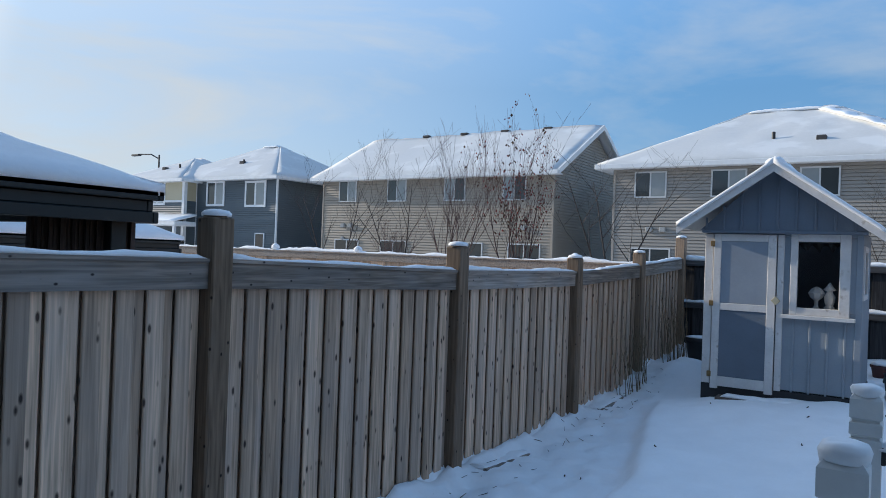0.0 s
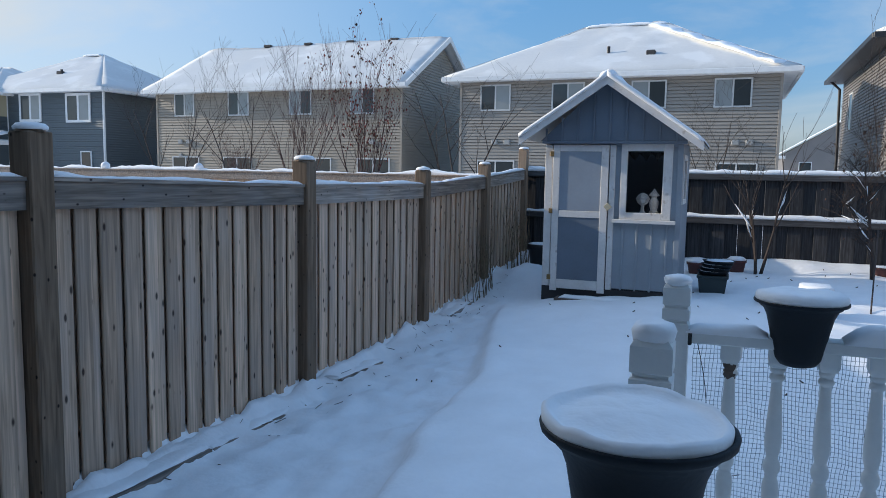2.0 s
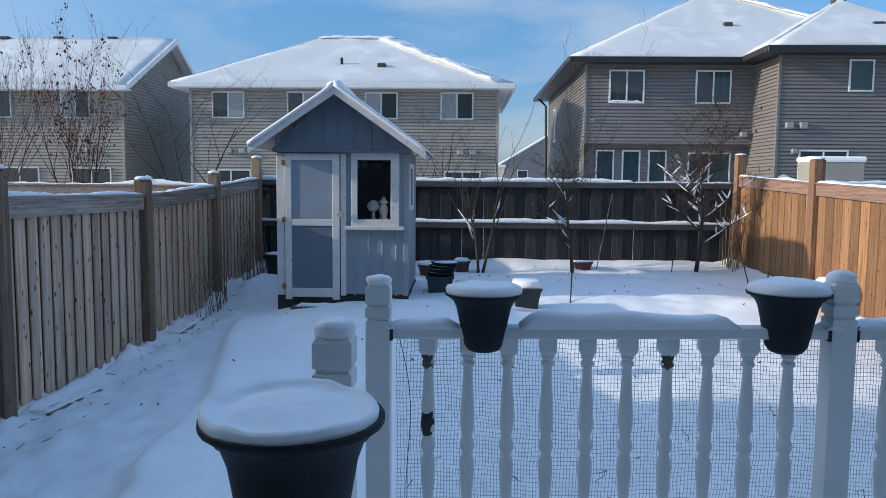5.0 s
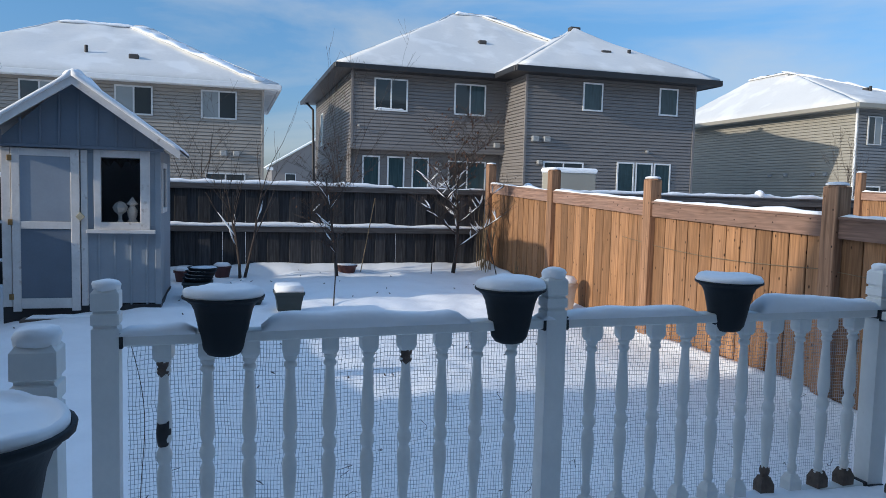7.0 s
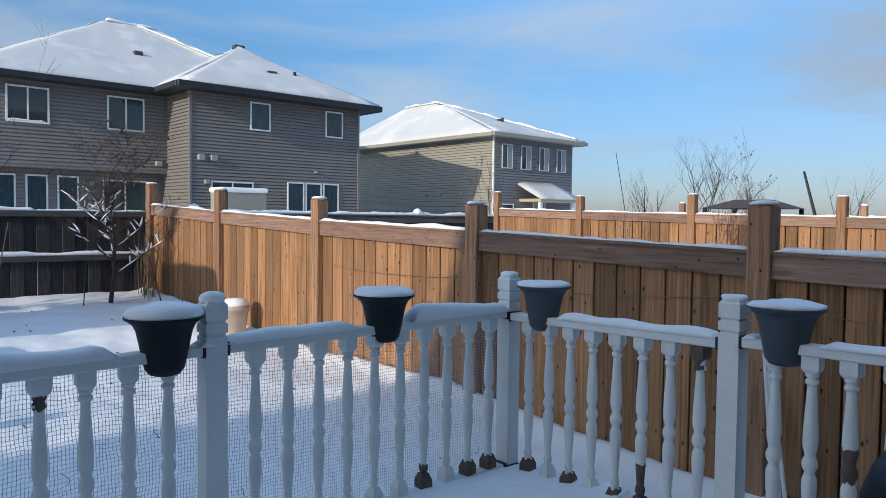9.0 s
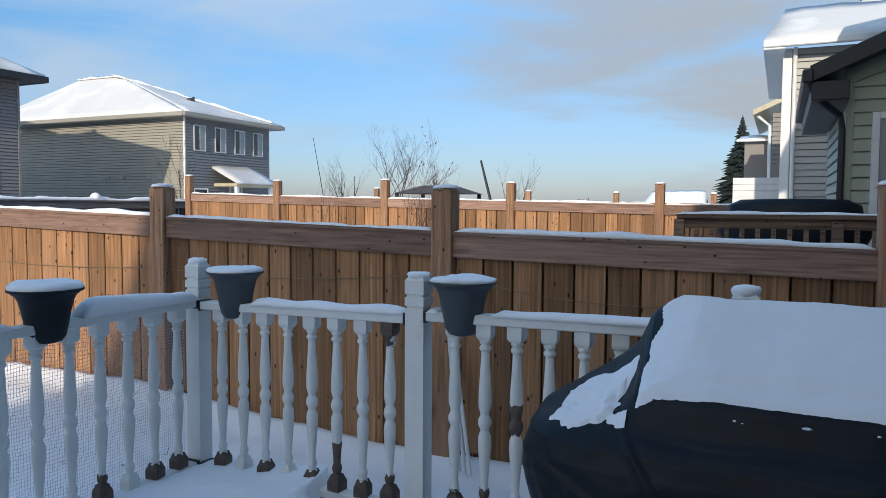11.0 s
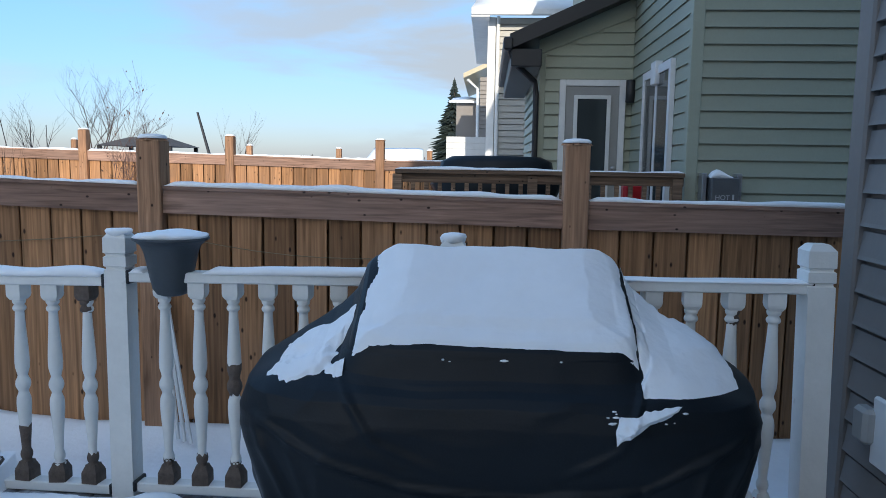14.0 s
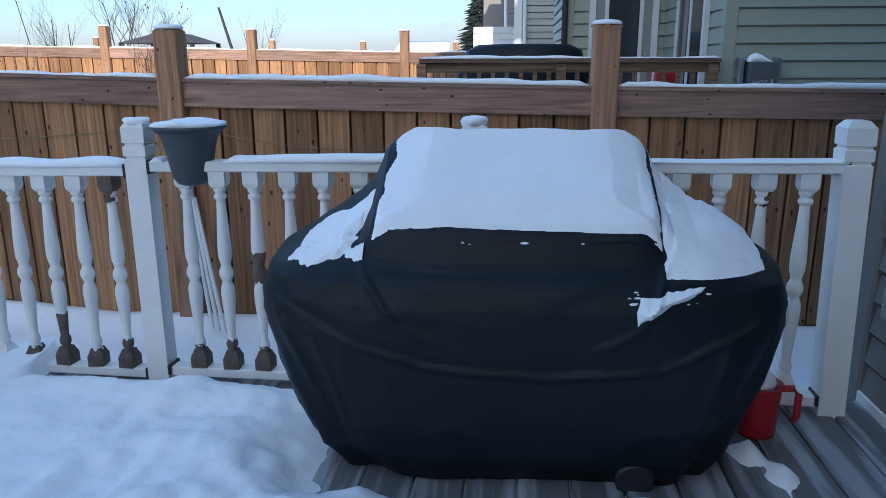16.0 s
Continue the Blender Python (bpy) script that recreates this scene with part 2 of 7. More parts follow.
SHED_BLUE = mat("blue_grey_shed_paint", (0.135, 0.165, 0.205), 0.55, 0.07, 4, 0.12, 50)
SHED_GREY = mat("pale_grey_shed_paint", (0.275, 0.305, 0.335), 0.6, 0.07, 4, 0.12, 50)
SCREEN = mat("frosted_door_panel", (0.30, 0.335, 0.38), 0.22, 0.06, 3, 0.03, 40)
# POT_DARK: slate darkened for the backlit front-rail pots, also for dark saucers
POT_DARK = mat("dark_backlit_slate_plastic", (0.012, 0.017, 0.022), 0.6, 0.08, 9, 0.08, 90, spec=0.25)
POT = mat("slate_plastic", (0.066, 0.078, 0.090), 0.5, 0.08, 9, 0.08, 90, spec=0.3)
POT_GREEN = mat("dark_green_plastic", (0.022, 0.036, 0.038), 0.5, 0.08, 9, 0.05, 90)
TERRA = mat("terracotta", (0.085, 0.032, 0.03), 0.7, 0.15, 10, 0.1, 60)
TAN = mat("tan_plastic", (0.45, 0.36, 0.30), 0.6, 0.1, 10, 0.1, 60)
COVER = mat("black_vinyl_cover", (0.0045, 0.0080, 0.0115), 0.50, 0.15, 5, 0.08, 160, spec=0.30)
RED = mat("red_plastic", (0.42, 0.012, 0.018), 0.35, 0.06, 6, 0.03, 60)
DECK = mat("dark_composite_decking", (0.13, 0.13, 0.135), 0.6, 0.14, 5, 0.25, 70, stretch=(0.15, 1.5, 1), piece=True, second=(0.33, 0.34, 0.36), amount=0.47)
NET = mat("white_plastic_net", (0.50, 0.52, 0.56), 0.5, 0.05, 5, 0)
BARK = mat("grey_brown_bark", (0.055, 0.040, 0.033), 0.85, 0.25, 22, 0.4, 90)
BARK_RED = mat("reddish_bark", (0.10, 0.058, 0.05), 0.8, 0.25, 22, 0.4, 90)
LEAF = mat("dry_leaves", (0.10, 0.05, 0.03), 0.8, 0.3, 20, 0.1, 50)
BERRY = mat("dried_red_berries", (0.19, 0.025, 0.02), 0.6, 0.3, 20, 0.1, 50)
NEEDLE = mat("spruce_needles", (0.022, 0.035, 0.03), 0.85, 0.35, 10, 0.3, 60)
GLASS = mat("window_glass", (0.040, 0.048, 0.050), 0.04, 0.1, 1.2, 0, spec=0.7)
BLIND = mat("pale_blind_behind_glass", (0.25, 0.27, 0.27), 0.12, 0.06, 2.0, 0, spec=0.6)
CURTAIN = mat("teal_curtain_behind_glass", (0.034, 0.062, 0.070), 0.10, 0.2, 3.0, 0, stretch=(6, 6, 0.5), spec=0.6)
METAL = mat("galvanised_metal", (0.42, 0.43, 0.45), 0.35, 0.08, 8, 0.05, 60, metal=0.8)
DARK_METAL = mat("dark_brushed_metal", (0.15, 0.155, 0.16), 0.4, 0.08, 8, 0.05, 60, metal=0.5)
BRASS = mat("aged_brass", (0.30, 0.20, 0.09), 0.45, 0.2, 20, 0.1, 60, metal=0.7)
BLACK = mat("black_trim", (0.018, 0.018, 0.020), 0.5, 0.1, 4, 0.05, 40)
DARK_GREEN = mat("dark_gazebo_metal", (0.005, 0.011, 0.013), 0.5, 0.1, 4, 0.05, 40)
CLOTH = mat("brown_curtain_cloth", (0.05, 0.035, 0.03), 0.9, 0.3, 14, 0.3, 60, stretch=(5, 5, 0.4))
SHINGLE = mat("dark_shingles", (0.07, 0.065, 0.062), 0.9, 0.2, 6, 0.4, 50)
VINYL = mat("grey_utility_box", (0.30, 0.30, 0.29), 0.5, 0.05, 5, 0.05, 40)
STUBBLE = mat("dry_grass", (0.20, 0.15, 0.09), 0.9, 0.3, 20, 0.2, 60)


def siding(name, c, rough=0.55):
    return mat(name, c, rough, 0.06, 0.8, 0.08, 35, stretch=(1, 1, 1))


SIDE_BEIGE = siding("beige_vinyl_siding", (0.315, 0.268, 0.212))
SIDE_GREYTAN = siding("grey_tan_vinyl_siding", (0.290, 0.260, 0.224))
SIDE_TAUPE = siding("taupe_vinyl_siding", (0.200, 0.182, 0.170))
SIDE_SLATE = siding("slate_vinyl_siding", (0.100, 0.122, 0.134))
SIDE_PALE = siding("pale_grey_vinyl_siding", (0.43, 0.42, 0.39))
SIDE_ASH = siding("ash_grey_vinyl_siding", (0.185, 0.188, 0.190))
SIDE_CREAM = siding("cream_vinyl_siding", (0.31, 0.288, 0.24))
SIDE_GREEN = siding("sage_green_vinyl_siding", (0.338, 0.360, 0.280))
SIDE_OWN = siding("grey_vinyl_siding", (0.175, 0.162, 0.152))
GABLE_WOOD = siding("sand_panel_siding", (0.46, 0.40, 0.27))


# ---- mesh helpers ----
def thing(name, loc, label, category, group="", kind=""):
    e = new(name)
    e.location = loc
    e.empty_display_size = 0.1
    return tagged(e, label, category, group, kind)


def origin_of(ob):
    o = Vector((0, 0, 0))
    while ob is not None:
        o += ob.location
        ob = ob.parent
    return o


def put(name, verts, faces, material, parent=None, label="", smooth=False):
    """One mesh object from world coordinates, under a thing or a part."""
    me = bpy.data.meshes.new(name)
    o = origin_of(parent) if parent else Vector((0, 0, 0))
    me.from_pydata([(v[0] - o[0], v[1] - o[1], v[2] - o[2]) for v in verts], [], faces)
    me.materials.append(material)
    if smooth:
        me.polygons.foreach_set("use_smooth", [True] * len(me.polygons))
    me.update()
    ob = new(name, me)
    if parent:
        ob.parent = parent
    if label:
        ob["label"] = label
    return ob


def part(name, bm, material, parent=None, label="", smooth=False):
    bmesh.ops.recalc_face_normals(bm, faces=bm.faces)
    bm.verts.index_update()
    ob = put(name, [v.co[:] for v in bm.verts], [[v.index for v in f.verts] for f in bm.faces], material, parent, label, smooth)
    bm.free()
    return ob


def lone(ob, label, category, group="", kind=""):
    """Move a top-level mesh's origin to its base."""
    lo = np.array([v.co for v in ob.data.vertices])
    base = Vector((*((lo.min(0) + lo.max(0)) / 2)[:2], lo.min(0)[2]))
    ob.data.transform(Matrix.Translation(-base))
    ob.location = base
    return tagged(ob, label, category, group, kind)


def chamfer(x0, x1, y0, y1, z0, z1, c=0.004):
    """A box with chamfered edges: vertices and faces."""
    lo, hi = (x0, y0, z0), (x1, y1, z1)
    c = min(c, 0.45 * min(hi[i] - lo[i] for i in range(3)))
    v, idx = [], {}
    for sx in (0, 1):
        for sy in (0, 1):
            for sz in (0, 1):
                s = (sx, sy, sz)
                for ax in range(3):
                    p = [(hi[i] - (c if i != ax else 0)) if s[i] else (lo[i] + (c if i != ax else 0)) for i in range(3)]
                    idx[(s, ax)] = len(v)
                    v.append(tuple(p))
    f = []
    for ax in range(3):
        a, b = [(1, 2), (2, 0), (0, 1)][ax]
        for s in (0, 1):
            ring = []
            for (p, q) in ((0, 0), (1, 0), (1, 1), (0, 1)):
                k = [0, 0, 0]
                k[ax], k[a], k[b] = s, p, q
                ring.append(idx[(tuple(k), ax)])
            f.append(ring if s else ring[::-1])
        for p in (0, 1):
            for q in (0, 1):
                k0, k1 = [0, 0, 0], [0, 0, 0]
                k0[a] = k1[a] = p
                k0[b] = k1[b] = q
                k1[ax] = 1
                r = [idx[(tuple(k0), a)], idx[(tuple(k1), a)], idx[(tuple(k1), b)], idx[(tuple(k0), b)]]
                f.append(r if p == q else r[::-1])
    for k in [(x, y, z) for x in (0, 1) for y in (0, 1) for z in (0, 1)]:
        r = [idx[(k, 0)], idx[(k, 1)], idx[(k, 2)]]
        f.append(r if sum(k) % 2 else r[::-1])
    return v, f


def box(name, lim, material, parent=None, label="", c=0.004):
    v, f = chamfer(*lim, c=c)
    return put(name, v, f, material, parent, label)


def boxes(name, lims, material, parent=None, label="", c=0.004):
    V, F = [], []
    for lim in lims:
        v, f = chamfer(*lim, c=c)
        F += [[i + len(V) for i in q] for q in f]
        V += v
    return put(name, V, F, material, parent, label)


def box_mesh(name, lim, material, c=0.004):
    v, f = chamfer(*lim, c=c)
    me = bpy.data.meshes.new(name)
    me.from_pydata(v, [], f)
    me.materials.append(material)
    return me


def piece(name, me, parent, loc, rot=(0, 0, 0), scale=(1, 1, 1)):
    ob = new(name, me)
    ob.parent = parent
    ob.location = Vector(loc) - origin_of(parent)
    ob.rotation_euler, ob.scale = rot, scale
    return ob


def lathe(profile, n=20, center=(0, 0, 0), squash=(1, 1)):
    """Rings (radius, z) turned about an upright axis."""
    V, F = [], []
    for r, z in profile:
        for i in range(n):
            a = 2 * math.pi * i / n
            V.append((center[0] + r * squash[0] * math.cos(a), center[1] + r * squash[1] * math.sin(a), center[2] + z))
    for k in range(len(profile) - 1):
        for i in range(n):
            j = (i + 1) % n
            F.append([k * n + i, k * n + j, (k + 1) * n + j, (k + 1) * n + i])
    F.append(list(range(n))[::-1])
    F.append([(len(profile) - 1) * n + i for i in range(n)])
    return V, F


def tube(points, radii, n=6):
    V, F = [], []
    pts = [Vector(p) for p in points]
    for k, p in enumerate(pts):
        d = (pts[min(k + 1, len(pts) - 1)] - pts[max(k - 1, 0)]).normalized()
        u = d.cross(Vector((0.31, 0.73, 0.61))).normalized()
        w = d.cross(u)
        for i in range(n):
            a = 2 * math.pi * i / n
            V.append(tuple(p + (u * math.cos(a) + w * math.sin(a)) * radii[k]))
    for k in range(len(pts) - 1):
        for i in range(n):
            j = (i + 1) % n
            F.append([k * n + i, k * n + j, (k + 1) * n + j, (k + 1) * n + i])
    F.append(list(range(n))[::-1])
    F.append([(len(pts) - 1) * n + i for i in range(n)])
    return V, F


def gather(chunks):
    V, F = [], []
    for v, f in chunks:
        F += [[i + len(V) for i in q] for q in f]
        V += v
    return V, F


def lerp(x, pts):
    return float(np.interp(x, [p[0] for p in pts], [p[1] for p in pts]))


def fbm(x, y, s=1.0, seed=0.0):
    return noise.fractal(Vector((x * s + seed, y * s - seed, seed * 0.37)), 1.0, 2.1, 4)


def snow_strip(name, path, width, height, parent=None, label="", seed=0.0, seg=0.05, rough=0.4, taper=True):
    """A rounded, uneven ridge of snow along a line, lying on it."""
    a, b = Vector(path[0]), Vector(path[1])
    n = max(4, int((b - a).length / seg))
    d = (b - a).normalized()
    side = Vector((0, 0, 1)).cross(d).normalized()
    V, F = [], []
    m = 9
    for k in range(n + 1):
        t = k / n
        p = a.lerp(b, t)
        s = t * (b - a).length
        h = height * max(0.12, 1 + rough * 2.2 * noise.noise(Vector((s * 1.7 + seed * 7, seed, 0.3))) + rough * 0.9 * noise.noise(Vector((s * 7 + seed, 1.3, seed))))
        w = width * (1 + 0.25 * rough * noise.noise(Vector((s * 4 + seed, 5.5, seed))))
        if taper:
            e = min(1, (min(t, 1 - t) * (b - a).length) / (height * 1.2) + 0.05)
            h *= e ** 0.5
        for i in range(m):
            ang = math.pi * i / (m - 1)
            cx = math.cos(ang)
            cx = math.copysign(abs(cx) ** 0.7, cx)
            V.append(tuple(p + side * (cx * w / 2) + Vector((0, 0, h * math.sin(ang) ** 0.6 - 0.003))))
    for k in range(n):
        for i in range(m - 1):
            F.append([k * m + i, k * m + i + 1, (k + 1) * m + i + 1, (k + 1) * m + i])
        F.append([k * m, (k + 1) * m, (k + 1) * m + m - 1, k * m + m - 1])
    F.append(list(range(m))[::-1])
    F.append([n * m + i for i in range(m)])
    return put(name, V, F, SNOW, parent, label, smooth=True)


# ---- the ground ----
LEFT_X, RIGHT_X, BACK_Y = -3.16, 4.54, 12.40
ZL = [(-4, -0.60), (3, -0.60), (5.7, -0.61), (8.1, -0.57), (10.4, -0.42), (12.4, -0.24), (16, -0.1), (40, 0.0), (400, 0.0)]
ZR = [(-4, -0.5), (2.6, -0.5), (5.0, -0.38), (7.3, -0.33), (9.5, -0.24), (12.4, -0.12), (16, -0.05), (40, 0.0), (400, 0.0)]


# the foot of the drift along the trodden strip: y, x
DRIFT = [(2.6, -1.4), (4.0, -1.57), (4.24, -1.58), (4.45, -1.70), (4.77, -1.75), (5.4, -1.77), (6.2, -1.82), (6.55, -1.93), (7.8, -2.25), (8.4, -2.38), (9.6, -2.5)]


def ground_z(x, y):
    t = min(1, max(0, (x - LEFT_X) / 3.4))
    t = t * t * (3 - 2 * t)
    z = lerp(y, ZL) * (1 - t) + lerp(y, ZR) * t
    if LEFT_X < x < RIGHT_X and y < BACK_Y:
        z += 0.055 * fbm(x, y, 0.55, 3.1) + 0.018 * fbm(x, y, 2.1, 8.2)
        z += 0.10 * math.exp(-((x - 2.4) / 1.5) ** 2 - ((y - 10.3) / 1.0) ** 2)
        z += 0.07 * math.exp(-((x - 3.7) / 0.6) ** 2 - ((y - 9.2) / 0.35) ** 2)
        z += 0.05 * math.exp(-((x + 1.7) / 0.7) ** 2 - ((y - 8.5) / 0.5) ** 2)
        edge = x - lerp(y, DRIFT) - 0.03 * fbm(x, y, 3.0, 4.4)
        z += 0.13 / (1 + math.exp(-max(-12, min(12, edge * 55)))) * max(0, min(1, (9.6 - y) / 1.5)) * math.exp(-max(0, edge) * 0.5)
        z += 0.045 * fbm(x, y, 4.2, 2.4) * (1 if edge < -0.1 else 0.15)
        z += 0.28 * math.exp(-((x + 2.65) / 0.45) ** 2 - ((y - 10.7) / 0.6) ** 2)
        z += 0.09 * math.exp(-((x + 1.2) / 1.2) ** 2 - ((y - 9.9) / 0.9) ** 2)
        z += 0.10 * math.exp(-((x - LEFT_X) / 0.12) ** 2) * (0.6 + 0.6 * fbm(x, y, 3.0, 1.7)) + 0.08 * math.exp(-((x - RIGHT_X) / 0.18) ** 2)
        z += 0.08 * math.exp(-((y - BACK_Y) / 0.3) ** 2)
    elif y < 40:
        z += 0.05 * fbm(x, y, 0.3, 5.0)
    return z


def build_ground():
    xs = [-600, -250, -110, -60, -40, -28, -20, -14, -10, -7, -5, -4] + list(np.arange(-3.36, 4.8, 0.045)) + [5.5, 6.5, 8, 10, 12, 15, 19, 24, 30, 40, 60, 110, 250, 600]
    ys = [-600, -200, -80, -30, -12, -6, -3, -1.5, 0, 1, 2] + list(np.arange(2.6, 12.7, 0.05)) + [13.5, 15, 18, 22, 27, 34, 45, 70, 130, 300, 700]
    V = [(x, y, ground_z(x, y)) for y in ys for x in xs]
    w = len(xs)
    F = [[j * w + i, j * w + i + 1, (j + 1) * w + i + 1, (j + 1) * w + i] for j in range(len(ys) - 1) for i in range(w - 1)]
    g = put("ground", V, F, SNOW, smooth=True)
    return tagged(g, "snow-covered ground of the back yards, drifted and trodden", "ground", kind="structure")


build_ground()


# ---- fences ----
def fence_boards(me_list, parent, xf, yf, at, n, pitch, z0, z1, rng, facing):
    """Upright boards along a line; at(i) gives the place of a board's middle."""
    for i in range(n):
        x, y = at(i)
        b, t = z0(x, y), z1(x, y)
        me = rng.choice(me_list)
        piece("board", me, parent, (x + xf * rng.uniform(-0.003, 0.003), y + yf * rng.uniform(-0.003, 0.003), b), (0, 0, facing + rng.uniform(-0.012, 0.012)), (1, 1, t - b))


def board_meshes(material, width, thick, widths=(1.0, 0.97, 0.94)):
    """Boards one metre high, two widths, at the middle of their foot."""
    return [box_mesh("board", (-thick / 2, thick / 2, -w / 2, w / 2, 0, 1), material, 0.005) for w in [width * k for k in widths]]


def banked_snow(parent, x, face, a, b, seed):
    """Snow blown in behind the front boards, peaked against the narrow ones."""
    V, F = [], []
    n = int((b - a) / 0.025)
    for i in range(n + 1):
        y = a + (b - a) * i / n
        g = ground_z(x + 0.15 * face, y)
        h = 0.055 + 0.05 * noise.noise(Vector((y * 9, x, seed))) + 0.02 * noise.noise(Vector((y * 31, x, 2.0)))
        for dx, dz in ((-0.055, -0.1), (-0.055, h + 0.02), (-0.022, h), (-0.004, h * 0.45), (0.012, 0.02), (0.05, -0.02)):
            V.append((x + dx * face, y, g + dz))
    for i in range(n):
        for k in range(5):
            q = [i * 6 + k, i * 6 + k + 1, i * 6 + k + 7, i * 6 + k + 6]
            F.append(q if face > 0 else q[::-1])
    put("banked_snow", V, F, SNOW, parent, "snow banked against the boards", True)


def side_fence(name, x, face, posts, tops, rails, mats, label, pitch, cover=0.80, cap_h=0.9, slots=False):
    """A fence along y whose open side shows rails and overlapping boards; face: +1 shows towards +x."""
    board, rail, post = mats
    f = thing(name, (x, posts[0], lerp(posts[0], ZL)), label, "fence", kind="structure")
    rng = random.Random(int(x * 10) + 7)
    front = board_meshes(board, pitch * cover, 0.018, (1.0,) if not slots else (1.0, 0.97, 0.94))
    back = board_meshes(board, pitch * 0.40, 0.012)
    deep = board_meshes(board, pitch * 0.995, 0.018, (1.0,))
    pw = 0.07
    for p, t in zip(posts, tops):
        zb = ground_z(x + 0.2 * face, p) - 0.3
        V, F = gather([chamfer(x - pw, x + pw, p - pw, p + pw, zb, t - 0.02, 0.008), lathe([(pw * 1.3, 0), (pw * 1.15, 0.012), (pw * 0.9, 0.02)], 4, (x, p, t - 0.025))])
        po = put("post", V, F[:-1] + [F[-1]], post, f)
        cap = lathe([(pw * 1.15, 0), (pw * 1.18, 0.02 * cap_h), (pw * 0.95, 0.042 * cap_h), (pw * 0.4, 0.052 * cap_h)], 10, (x, p, t - 0.012), (1.0, 1.0))
        put("snow_cap", *cap, SNOW, po, "small cap of snow", True)
    for k in range(len(posts) - 1):
        a, b = posts[k] + pw, posts[k + 1] - pw
        za, zb = lerp(a, rails), lerp(b, rails)
        h, d = 0.14, 0.038
        xr0, xr1 = (x - 0.012, x + d) if face > 0 else (x - d, x + 0.012)
        def slanted(lim_z):
            V, F = chamfer(xr0, xr1, a, b, 0, 1, 0.0)
            out_v = []
            for vx, vy, vz in V:
                t = (vy - a) / (b - a)
                top = za + (zb - za) * t
                out_v.append((vx, vy, top + (vz - 1) * lim_z))
            return out_v, F
        put("rail", *slanted(h), rail, f)
        # a flat cap board on the rail, seen as a thin line under the snow
        V, F = chamfer(x - 0.05, x + 0.05, a, b, 0, 1, 0.0)
        put("cap_board", [(vx, vy, za + (zb - za) * (vy - a) / (b - a) + vz * 0.02) for vx, vy, vz in V], F, rail, f)
        s = snow_strip("snow", ((x, a + 0.01, za + 0.02), (x, b - 0.01, zb + 0.02)), 0.088, 0.026, f, "snow along the top", seed=k + x, rough=0.5)
        n = int(round((b - a) / pitch))
        st = (b - a) / n
        top = lambda px, py: lerp(py, rails) - 0.05
        foot = lambda px, py: ground_z(x + 0.15 * face, py) + 0.0 + rng.uniform(-0.02, 0.035)
        if slots:
            # a wide board, a narrower one a step behind it, a dark slot
            fence_boards(back, f, 0, 0, lambda i: (x - 0.021 * face, a + st * (i + 0.765)), n, st, lambda px, py: foot(px, py) - 0.03, top, rng, 0)
            fence_boards(deep, f, 0, 0, lambda i: (x - 0.062 * face, a + st * (i + 0.92)), n, st, lambda px, py: foot(px, py) - 0.06, top, rng, 0)
            fence_boards(front, f, 0, 0, lambda i: (x - 0.010 * face, a + st * (i + 0.32)), n, st, foot, top, rng, 0)
            banked_snow(f, x, face, a, b, k)
        else:
            fence_boards(deep, f, 0, 0, lambda i: (x - 0.085 * face, a + st * i), n + 1, st, lambda px, py: foot(px, py) - 0.06, top, rng, 0)
            fence_boards(front, f, 0, 0, lambda i: (x - 0.008 * face, a + st * (i + 0.5)), n, st, foot, top, rng, 0)
    return f


LP = [-4.0, -1.62, 0.80, 3.24, 5.69, 8.12, 10.30, 12.34]
LT = [1.40, 1.40, 1.38, 1.35, 1.26, 1.20, 1.30, 1.58]
LR = [(-4, 1.12), (0.86, 1.11), (3.3, 1.09), (5.75, 1.03), (8.18, 1.02), (10.3, 1.10), (12.4, 1.22)]
side_fence("fence", LEFT_X, 1, LP, LT, LR, (FENCE_L, FENCE_L_RAIL, POST_L), "weathered grey-brown cedar board fence with snow on its top rail", 0.165, 0.60, 0.7, True)
RP = [-4.84, -2.39, 0.045, 2.50, 4.92, 7.36, 9.79, 12.30]
RT = [1.28, 1.28, 1.28, 1.275, 1.30, 1.377, 1.528, 1.68]
RR = [(-5, 0.88), (-2.45, 0.90), (0, 0.925), (2.44, 0.97), (4.86, 1.04), (7.3, 1.11), (9.74, 1.21), (12.3, 1.32)]
side_fence("fence", RIGHT_X, -1, RP, RT, RR, (FENCE_R, FENCE_R_RAIL, POST_R), "warm brown stained cedar board fence with snow on its top rail", 0.19, 0.945, 0.5)
FP = [-0.2, 2.30, 4.79, 7.28, 9.76, 12.09]
FT = [1.50, 1.54, 1.573, 1.649, 1.656, 1.786]
FR = [(-1, 1.16), (2.3, 1.18), (4.79, 1.23), (7.28, 1.27), (9.76, 1.32), (12.1, 1.38)]
side_fence("fence", 12.24, -1, FP, FT, FR, (FENCE_R, FENCE_R_RAIL, POST_R), "sunlit orange-brown cedar fence of the next yard", 0.19, 0.945, 0.5)
side_fence("fence", 19.9, -1, [2.1, 4.55, 7.0, 9.45, 11.9], [1.52, 1.55, 1.6, 1.64, 1.7], [(2, 1.24), (12, 1.36)], (FENCE_R, FENCE_R_RAIL, POST_R), "far cedar fence beyond the next yard", 0.30)


